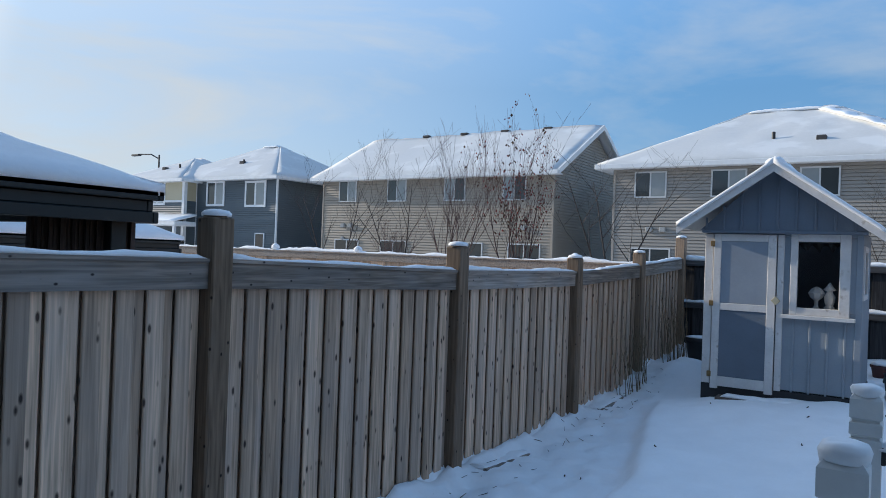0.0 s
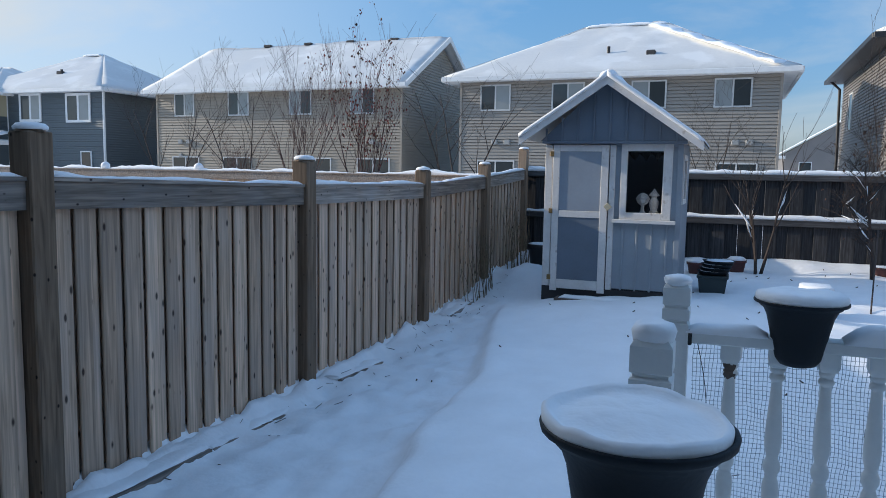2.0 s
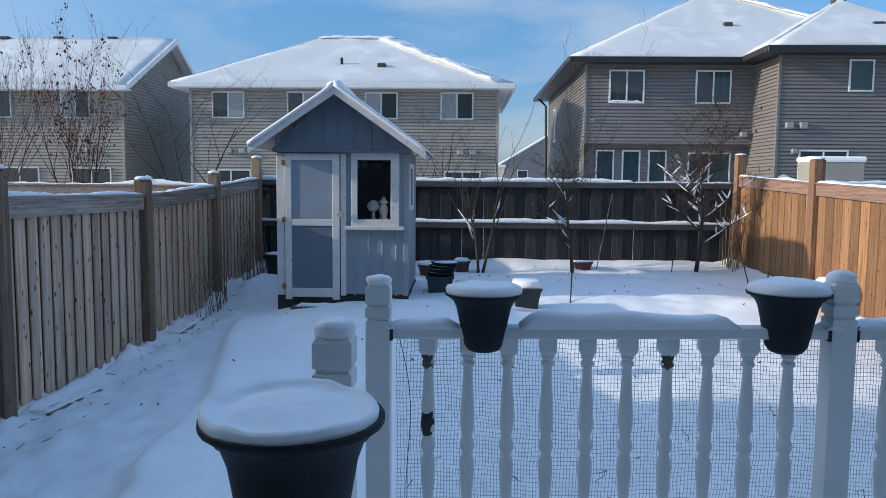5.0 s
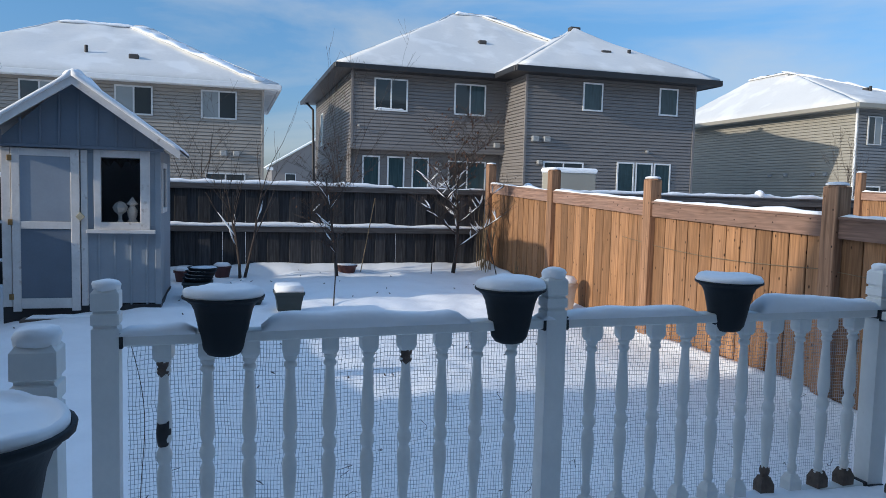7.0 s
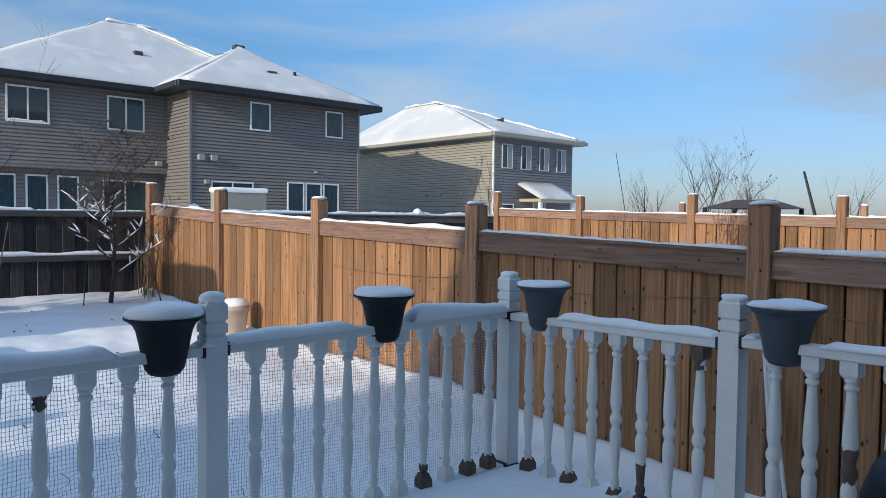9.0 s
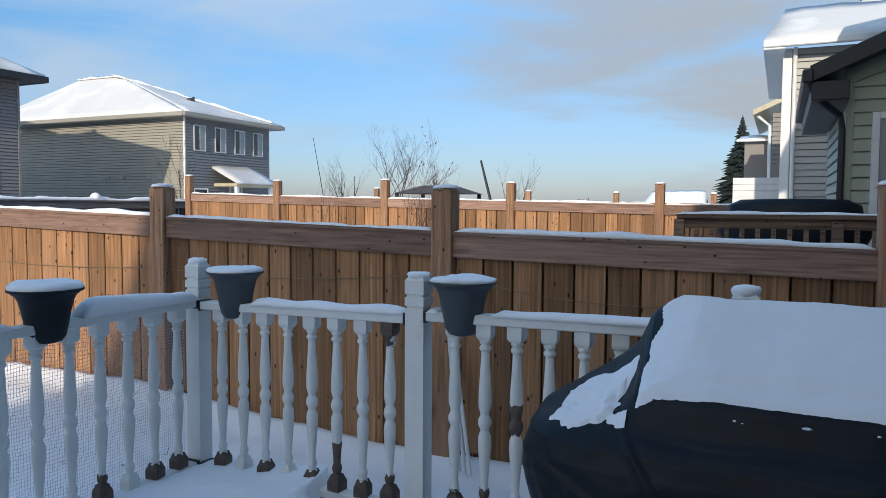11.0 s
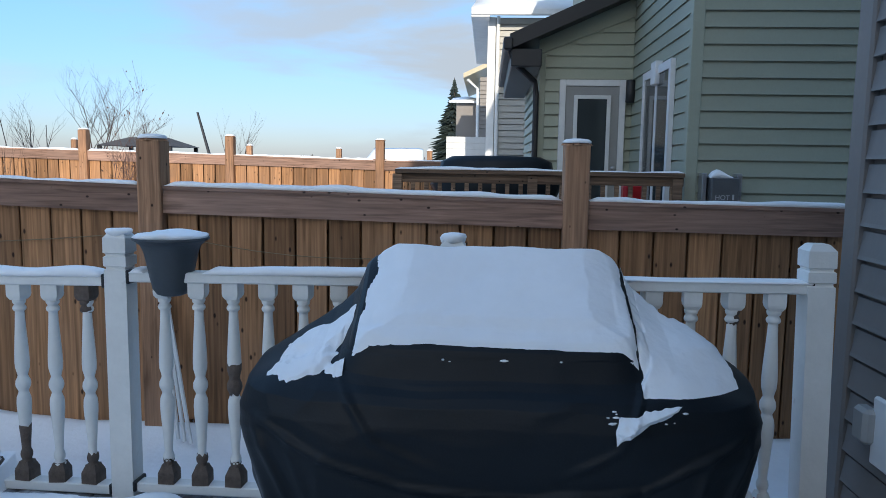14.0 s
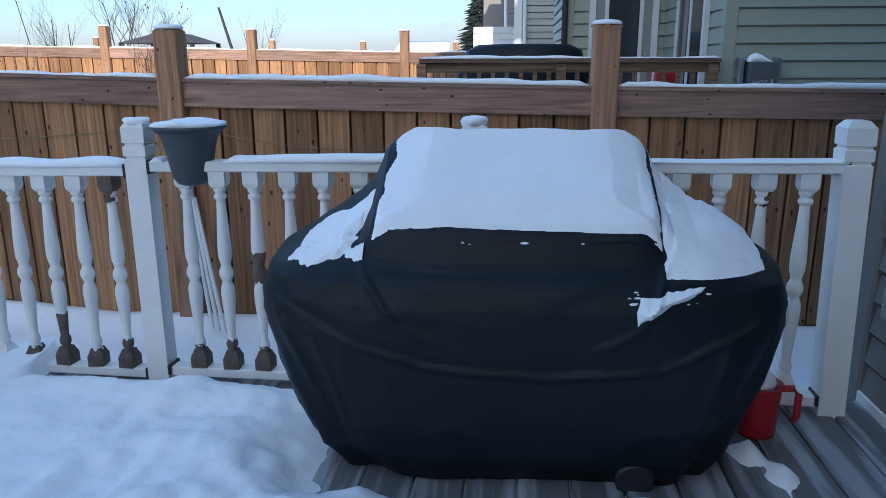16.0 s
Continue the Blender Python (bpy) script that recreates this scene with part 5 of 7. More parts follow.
    for z in (-0.10, 0.70, 1.38):
        box("hinge", (-2.0, -1.955, y0 - 0.06, y0 - 0.03, z, z + 0.06), BRASS, d, "brass hinge", 0.003)
    V, F = chamfer(-0.035, 0.035, -0.008, 0.008, -0.035, 0.035, 0.004)
    r = Matrix.Rotation(radians(45), 4, "Y")
    put("latch", [tuple(r @ Vector(v) + Vector((-1.30, y0 - 0.062, 0.80))) for v in V], F, GABLE_WOOD, d, "small wooden turn latch")
    # window with a dark room behind it
    w = box("window", (-1.17, -1.10, y0 - 0.035, y0 + 0.03, 0.66, 1.53), SHED_WHITE, s, "white-framed window")
    for q in ((-0.70, -0.60, y0 - 0.035, y0 + 0.03, 0.66, 1.53), (-1.10, -0.70, y0 - 0.035, y0 + 0.03, 1.45, 1.53), (-1.10, -0.70, y0 - 0.035, y0 + 0.03, 0.66, 0.74)):
        box("frame_bar", q, SHED_WHITE, w)
    box("sill", (-1.24, -0.54, y0 - 0.09, y0 - 0.0, 0.62, 0.66), SHED_WHITE, w, "white sill")
    box("pane", (-1.10, -0.70, y0 - 0.006, y0, 0.74, 1.45), CLEAR, w, "clear glass").visible_shadow = False
    _ = [box("window_trim", q, SHED_WHITE, s) for q in [(x1 - 0.01, x1 + 0.02, y0 + 0.19, y0 + 0.25, 0.84, 1.42), (x1 - 0.01, x1 + 0.02, y0 + 0.75, y0 + 0.81, 0.84, 1.42), (x1 - 0.01, x1 + 0.02, y0 + 0.25, y0 + 0.75, 0.84, 0.9), (x1 - 0.01, x1 + 0.02, y0 + 0.25, y0 + 0.75, 1.36, 1.42)]]
    box("corner_board", (x1 - 0.05, x1 + 0.012, y0 - 0.012, y0 + 0.05, zb, ze - 0.03), SHED_GREY, s)
    # dark lining and what stands inside the window
    tagged(box("shelf", (-1.2, -0.56, y0 + 0.06, y0 + 0.30, 0.70, 0.73), BARE), "dark shelf inside the shed window", "shelf")
    o = thing("ornament", (-0.82, y0 + 0.14, 0.73), "white lantern ornament on the shed shelf", "ornament")
    put("lantern", *lathe([(0.05, 0), (0.055, 0.02), (0.035, 0.04), (0.05, 0.08), (0.055, 0.14), (0.03, 0.18), (0.03, 0.20), (0.065, 0.21), (0.03, 0.25), (0.005, 0.29)], 12, (-0.80, y0 + 0.14, 0.73)), WHITE_TRIM, o, smooth=True)
    f = thing("ornament", (-0.93, y0 + 0.16, 0.73), "pale flower-shaped ornament on the shed shelf", "ornament")
    put("stem", *lathe([(0.04, 0), (0.02, 0.03), (0.02, 0.10)], 10, (-0.93, y0 + 0.16, 0.73)), WHITE_TRIM, f)
    put("head", *lathe([(0.02, 0), (0.06, 0.03), (0.085, 0.08), (0.05, 0.13), (0.01, 0.15)], 7, (-0.93, y0 + 0.16, 0.82)), WHITE_TRIM, f)
    cu = thing("curtain", (-0.9, y0 + 0.4, 1.45), "dark ragged cloth hanging inside the shed window", "curtain")
    V, F = [], []
    for i in range(13):
        x = -1.14 + i * 0.04
        V += [(x, y0 + 0.07 + 0.01 * math.sin(i * 2.1), 1.44), (x, y0 + 0.075 + 0.015 * math.sin(i * 1.7), 1.39 + 0.03 * math.sin(i * 1.9) - 0.03 * (i % 3 == 0)), (x, y0 + 0.09 + 0.01 * math.sin(i * 2.1), 1.44)]
        if i:
            a, b = 3 * i - 3, 3 * i
            F += [[a, a + 1, b + 1, b], [a + 2, b + 2, b + 1, a + 1]]
    put("cloth", V, F, BLACK, cu)
    # boards lying in the snow before the door
    p = thing("step_board", (-1.5, 9.1, -0.33), "old snowy board lying before the shed door", "board")
    box("plank", (-1.85, -1.0, 9.02, 9.2, -0.32, -0.28), BARE, p)
    snow_strip("snow", ((-1.8, 9.12, -0.28), (-1.05, 9.1, -0.28)), 0.14, 0.03, p, "snow on the board", 1.1)


CLEAR = bpy.data.materials.new("clear_glass")
CLEAR.use_nodes = True
CLEAR.node_tree.nodes["Principled BSDF"].inputs["Transmission Weight"].default_value = 1.0
CLEAR.node_tree.nodes["Principled BSDF"].inputs["Roughness"].default_value = 0.02
CLEAR.node_tree.nodes["Principled BSDF"].inputs["IOR"].default_value = 1.3
garden_shed()


# ---- deck ----
DX0, DX1, DY0, DY1 = -0.22, 2.84, -0.60, 2.96
RX, RY, LX = 2.76, 2.88, -0.115
RAIL_X = [(-0.455, 2.55), (0.645, 2.615), (1.745, 2.67), (2.88, 2.76)]


def deck_z(y):
    """The deck falls a little away from the house."""
    return -0.016 * (y - 1.7)


def deck_edge(y):
    return lerp(y, RAIL_X) + 0.075


def deck_floor():
    d = thing("deck", ((DX0 + DX1) / 2, (DY0 + DY1) / 2, -0.6), "dark grey composite deck, mostly under snow", "deck", kind="structure")
    me = box_mesh("deck_board", (0, DX1 - DX0, -0.0655, 0.0655, -0.025, 0.0), DECK, 0.005)
    n = 26
    for i in range(n):
        y = DY0 + (i + 0.5) * (DY1 - DY0) / n
        piece("deck_board", me, d, (DX0, y, deck_z(y)), (0, 0, 0), ((deck_edge(y) - DX0) / (DX1 - DX0), 1, 1))
    boxes("rim_joist", [(DX0, DX1, DY1 - 0.04, DY1, -0.24, -0.05), (DX0, DX0 + 0.04, DY0, DY1 - 0.04, -0.24, -0.05)], BARE, d)
    V = [(deck_edge(y) + dx, y, deck_z(y) + dz) for y in (DY0, DY1 - 0.04) for dx in (-0.04, 0.0) for dz in (-0.2, -0.027)]
    put("rim_joist", V, [[0, 1, 3, 2], [4, 6, 7, 5], [0, 4, 5, 1], [2, 3, 7, 6], [0, 2, 6, 4], [1, 5, 7, 3]], BARE, d)
    for x in (DX0 + 0.08, 1.3, DX1 - 0.30):
        for y in (0.3, DY1 - 0.1):
            box("leg", (x - 0.045, x + 0.045, y - 0.045, y + 0.045, -0.9, -0.05), BARE, d)
    # the snow on it, worn away round the barbecue
    xs, ys = np.arange(DX0, DX1 + 0.001, 0.02), np.arange(DY0, DY1 + 0.001, 0.02)
    V, F = [], []
    for y in ys:
        for x in xs:
            r = max(abs(x - 2.42) / 0.50, abs(y - 0.36) / 0.72)
            bare = 1 / (1 + math.exp(-(r - 1.0 + 0.16 * fbm(x, y, 2.3, 6.0)) * 14))
            if y < -0.2 and x > 1.9:
                bare *= 0.05
            # a little trodden snow left before the red pitcher
            bare = max(bare, 0.52 * math.exp(-(((x - 2.22) * 0.86 + (y + 0.15) * 0.5) / 0.14) ** 2 - (((y + 0.15) * 0.86 - (x - 2.22) * 0.5) / 0.055) ** 2) * (1 + 1.3 * fbm(x, y, 11.0, 3.0)))
            rough = 1.0 if (x > 1.3 and y > 0.8 and y < 1.7) else 0.5
            h = 0.085 + 0.035 * fbm(x, y, 1.3, 2.0) + 0.034 * rough * fbm(x, y, 4.2, 3.0) + 0.016 * rough * fbm(x, y, 12.0, 5.0)
            e = min(x - DX0, (lerp(y, RAIL_X) - 0.09 + 0.03 * fbm(x, y, 4.0, 7.0) - x) * 0.45 if y < 2.2 else 9, (DY1 - y)) / 0.06
            h *= min(1, max(0.0, e) ** 0.6 + 0.02)
            h *= min(1, 0.38 + max(0, DY1 - y) * 0.9)
            V.append((x, y, deck_z(y) + h * bare - 0.018 * (1 - bare) - 0.004 - (0.03 if e <= 0 else 0)))
    w = len(xs)
    F = [[j * w + i, j * w + i + 1, (j + 1) * w + i + 1, (j + 1) * w + i] for j in range(len(ys) - 1) for i in range(w - 1)]
    F = [q for q in F if max(V[i][0] - deck_edge(V[i][1]) for i in q) < 0]
    s = put("deck_snow", V, F, SNOW, smooth=True)
    lone(s, "trodden snow lying on the deck boards", "snow", kind="stuff")


deck_floor()
# turned profile: height share, radius
BAL = [(0.0, 0.020), (0.09, 0.020), (0.10, 0.013), (0.115, 0.0175), (0.13, 0.0185), (0.145, 0.0165), (0.155, 0.0130), (0.20, 0.0145), (0.28, 0.0185), (0.36, 0.0225), (0.395, 0.0232), (0.425, 0.0218), (0.445, 0.0170), (0.455, 0.0150), (0.465, 0.0180), (0.48, 0.0228), (0.494, 0.0240), (0.51, 0.0228), (0.525, 0.0180), (0.535, 0.0155), (0.55, 0.0175), (0.575, 0.0220), (0.605, 0.0230), (0.65, 0.0222), (0.72, 0.0195), (0.80, 0.0160), (0.855, 0.0143), (0.862, 0.0143), (0.868, 0.0195), (0.877, 0.0215), (0.887, 0.0195), (0.895, 0.0150), (0.903, 0.0195), (0.915, 0.0215), (0.925, 0.0180), (0.932, 0.0148), (0.942, 0.0165), (0.955, 0.0235), (1.0, 0.0235)]
BAL_H = 0.685


def baluster_mesh(lo=0.0, hi=1.0, extra=0.0, material=None, ragged=0, arc=None):
    """A turned baluster or a sleeve of it; arc: the angles between which a patch lies."""
    pr = [(r + extra, BAL_H * f) for f, r in BAL if lo <= f <= hi]
    n = 16
    V, F = lathe(pr, n)
    if ragged:
        rng = random.Random(ragged)
        for k, sgn in ((len(pr) - 1, 1), (0, -1 if lo > 0 else 0)):
            for i in range(n):
                v = V[k * n + i]
                V[k * n + i] = (v[0], v[1], v[2] + sgn * rng.uniform(-0.006, 0.009))
        if arc:
            for k in range(len(pr)):
                a0, a1 = arc[0] + rng.uniform(-0.4, 0.4), arc[1] + rng.uniform(-0.8, 0.3)
                for i in range(n):
                    if not a0 <= 2 * math.pi * i / n <= a1:
                        v = V[k * n + i]
                        V[k * n + i] = (v[0] * 0.88, v[1] * 0.88, v[2])
    me = bpy.data.meshes.new("baluster")
    me.from_pydata(V, [], F)
    me.materials.append(material or WHITE)
    me.polygons.foreach_set("use_smooth", [True] * len(me.polygons))
    return me


def block_mesh(name, rings, material):
    V, F = square_rings(rings, 0, 0)
    me = bpy.data.meshes.new(name)
    me.from_pydata(V, [], F)
    me.materials.append(material)
    return me


def baluster(parent, x, y, z, kind):
    b = piece("baluster", BAL_ME, parent, (x, y, z), (0, 0, 0.15 * math.sin(x * 37 + y * 23)))
    ob = lambda nm, me: piece(nm, me, b, (x, y, z))
    ob("foot", FOOT_B if "b" in kind else FOOT_W)
    ob("head", HEAD_B if "h" in kind else HEAD_W)
    for key, me in (("1", RINGS_B[0]), ("2", RINGS_B[1]), ("3", RINGS_B[2]), ("s", SLEEVE_B), ("h", SLEEVE_H), ("f", SLEEVE_F), ("c", CHIP)):
        if key in kind:
            p = ob("peeled_patch", me)
            p["label"] = "bare brown wood where paint has peeled"


def square_rings(rings, x, y):
    V, F = [], []
    for r, z in rings:
        V += [(x - r, y - r, z), (x + r, y - r, z), (x + r, y + r, z), (x - r, y + r, z)]
    for k in range(len(rings) - 1):
        for i in range(4):
            j = (i + 1) % 4
            F.append([4 * k + i, 4 * k + j, 4 * k + 4 + j, 4 * k + 4 + i])
    F += [[3, 2, 1, 0], [4 * len(rings) - 4 + i for i in range(4)]]
    return V, F


BAL_ME = baluster_mesh()
FOOT = [(0.0270, 0.0), (0.0270, 0.036), (0.0255, 0.041), (0.0185, 0.058), (0.0170, 0.064)]
FOOT_W = block_mesh("foot", FOOT, WHITE)
FOOT_B = block_mesh("foot", [(r + 0.0006, z) for r, z in FOOT], BARE)
HEAD = [(0.0190, BAL_H - 0.054), (0.0250, BAL_H - 0.044), (0.0265, BAL_H - 0.036), (0.0265, BAL_H + 0.004)]
HEAD_W = block_mesh("head", HEAD, WHITE)
HEAD_B = block_mesh("head", HEAD, BARE)
RINGS_B = [baluster_mesh(0.0, 0.15, 0.0012, BARE, 3), baluster_mesh(0.0, 0.12, 0.0012, BARE, 5), baluster_mesh(0.0, 0.33, 0.0012, BARE, 7)]
SLEEVE_B = baluster_mesh(0.45, 0.64, 0.0012, BARE, 9)
SLEEVE_H = baluster_mesh(0.86, 0.965, 0.0012, BARE, 11, (1.9, 4.4))
SLEEVE_F = baluster_mesh(0.54, 0.70, 0.0010, BLACK, 13, (3.2, 5.9))
CHIP = baluster_mesh(0.86, 0.93, 0.0008, BARE, 17, (3.4, 5.5))


def rail_post(parent, x, y, top=0.895, snow=0.02, r=0.037, lean=0.0):
    z = top
    rings = [(r, -0.3), (r, z - 0.125), (r - 0.005, z - 0.121), (r - 0.005, z - 0.115), (r + 0.001, z - 0.111), (r + 0.001, z - 0.082), (r - 0.005, z - 0.078), (r - 0.005, z - 0.072), (r + 0.001, z - 0.068), (r + 0.001, z - 0.020), (r * 0.66, z - 0.002), (r * 0.55, z)]
    V, F = square_rings(rings, x, y)
    p = put("post", [(v[0], v[1] + lean * v[2], v[2]) for v in V], F, WHITE, parent)
    if snow:
        # an uneven cap, hanging over the edges a little
        V, F = lathe([(r * 0.80, -0.014), (r * 1.05, -0.008), (r * 1.14, snow * 0.35), (r * 1.0, snow * 0.8), (r * 0.6, snow * 1.02), (0.003, snow)], 14, (x, y + lean * z, z - 0.002))
        V = [(v[0] * 1.0 + 0.004 * noise.noise(Vector((v[0] * 30, v[1] * 30, v[2] * 20))), v[1] + 0.004 * noise.noise(Vector((v[1] * 30, v[2] * 30, 3.0))), v[2] + 0.3 * snow * noise.noise(Vector((v[0] * 22, v[1] * 22, 7.0)))) for v in V]
        put("snow_cap", V, F, SNOW, p, "cap of snow", True)
    return p


def rail_run(parent, a, b, kinds, first, pitch, snow, za, zb):
    """A section of railing between two posts: rails, balusters, snow stretches (from, to, height); za, zb: the top rail's height at its ends."""
    a, b = Vector((*a, 0)), Vector((*b, 0))
    d = (b - a).normalized()
    L = (b - a).length
    s = Vector((-d.y, d.x, 0))
    top = lambda u: za + (zb - za) * u / L

    def bar(name, z0, z1, w, m=WHITE):
        V, F = chamfer(0.038, L - 0.038, -w / 2, w / 2, z0, z1, 0.004)
        return put(name, [tuple(a + d * v[0] + s * v[1] + Vector((0, 0, v[2] + top(v[0])))) for v in V], F, m, parent)

    bar("top_rail", -0.034, 0.0, 0.068), bar("bottom_rail", -0.034 - BAL_H - 0.034, -0.034 - BAL_H, 0.052)
    for e in (0.042, L - 0.042):
        for z in (-0.040, -0.034 - BAL_H - 0.028):
            c = a + d * e
            V, F = chamfer(-0.006, 0.006, -0.037, 0.037, 0, 0.046 if z > -0.1 else 0.036, 0.003)
            put("bracket", [tuple(c + d * v[0] + s * v[1] + Vector((0, 0, v[2] + z + top(e)))) for v in V], F, BLACK, parent, "black metal bracket")
    for i, k in enumerate(kinds):
        u = first + pitch * i
        p = a + d * u
        baluster(parent, p.x, p.y, top(u) - 0.034 - BAL_H, k)
    for k, (f, t, h) in enumerate(snow):
        snow_strip("snow", (a + d * f + Vector((0, 0, top(f))), a + d * t + Vector((0, 0, top(t)))), 0.080, h, parent, "snow along the rail", seed=f * 3 + L + k, rough=0.3, seg=0.03)


def railings():
    f = thing("deck_railing", (1.3, RY, -0.0), "worn white turned-baluster railing at the front of the deck", "railing")
    for x, t, c in ((LX, 0.862, 0.018), (1.31, 0.885, 0.024), (RX, 0.902, 0.018)):
        rail_post(f, x, RY, t, c)
    rail_run(f, (LX, RY), (1.31, RY), ["fc", "", "", "", "", "", "c", "", "", ""], 0.157, 0.1243, [(0.03, 0.25, 0.036), (0.44, 1.11, 0.046), (1.37, 1.42, 0.02)], 0.718, 0.734)
    rail_run(f, (1.31, RY), (RX, RY), ["", "", "", "", "", "", "1b", "", "b", "b"], 0.157, 0.1295, [(0.04, 0.58, 0.046), (0.84, 1.42, 0.046)], 0.734, 0.740)
    s = thing("deck_railing", (RX, 1.1, 0.0), "worn white turned-baluster side railing with feet peeled bare", "railing")
    q = [(x, y) for y, x in RAIL_X][::-1]
    rail_post(s, *q[1], 0.902, 0.012), rail_post(s, *q[2], 0.908, 0.018), rail_post(s, *q[3], 0.922, 0.0, 0.039, 0.028)
    rail_run(s, q[0], q[1], ["b", "", "b", "", "b", "3b", "b", "1bh"], 0.142, 0.1245, [(0.34, 1.09, 0.034)], 0.729, 0.758)
    rail_run(s, q[1], q[2], ["2b", "1b", "2bs", "b", "", "", "", ""], 0.150, 0.1175, [(0.05, 0.10, 0.012), (0.30, 1.08, 0.020)], 0.772, 0.790)
    rail_run(s, q[2], q[3], ["", "", "", "", "", "", "c", ""], 0.130, 0.1195, [(0.04, 1.06, 0.009)], 0.790, 0.808)
    g = thing("deck_railing", (LX, 1.0, 0.0), "short white baluster railing by the deck steps", "railing")
    rail_post(g, -0.105, 2.03, 0.876, 0.024), rail_post(g, -0.105, -0.55, 0.885, 0.02)
    rail_run(g, (-0.105, 2.03), (-0.105, -0.55), [""] * 19, 0.14, 0.1285, [(0.04, 0.34, 0.03), (0.66, 2.4, 0.04)], 0.722, 0.745)


railings()


def netting():
    """Fine white garden netting stretched behind the front railing."""
    V, F = [], []
    y = RY + 0.045
    x0, x1, z0, z1 = LX + 0.05, RX - 0.04, 0.0, 0.69
    sag = lambda x, z: 0.004 * fbm(x, z, 3.0, 4.0)
    lift = lambda x, z: 0.014 * fbm(x, z, 2.0, 9.0) + 0.0045 * fbm(x, z, 17.0, 3.0)

    def ribbon(pts, w, up):
        k = len(V)
        for p in pts:
            a = (p[0] - (0 if up else w / 2), p[1], p[2] - (w / 2 if up else 0))
            b = (p[0] + (0 if up else w / 2), p[1], p[2] + (w / 2 if up else 0))
            V.extend([a, b])
        for i in range(len(pts) - 1):
            F.append([k + 2 * i, k + 2 * i + 1, k + 2 * i + 3, k + 2 * i + 2])

    n = int((x1 - x0) / 0.0105)
    for i in range(n + 1):
        x = x0 + i * (x1 - x0) / n
        ribbon([(x + lift(x, z), y + sag(x, z), z) for z in np.linspace(z0, z1, 22)], 0.0016, False)
    m = int((z1 - z0) / 0.0138)
    for j in range(m + 1):
        z = z0 + j * (z1 - z0) / m
        ribbon([(x, y + sag(x, z), z + lift(x, z)) for x in np.linspace(x0, x1, 110)], 0.0014, True)
    o = put("netting", V, F, NET)
    lone(o, "fine white plastic garden netting tied behind the railing", "netting", kind="stuff")
    rng = random.Random(4)
    tw = []
    for i in range(26):
        x, z = rng.uniform(x0, x1), rng.uniform(0.05, 0.5)
        p = Vector((x, y + 0.004, z))
        pts = [p + Vector((rng.uniform(-0.012, 0.012) * k, 0.002 * k, rng.uniform(-0.008, 0.014) * k)) for k in range(4)]
        tw.append(tube(pts, [0.0012] * 4, 4))
    pts = [Vector((x0 + 0.01 + 0.05 * t + 0.02 * math.sin(t * 5), y - 0.006, 0.68 - 0.6 * t)) for t in np.linspace(0, 1, 14)]
    tw.append(tube(pts, [0.0013] * 14, 4))
    o = put("dry_tendrils", *gather(tw), BARK)
    lone(o, "dry brown plant tendrils caught in the netting", "plant", kind="stuff")


netting()


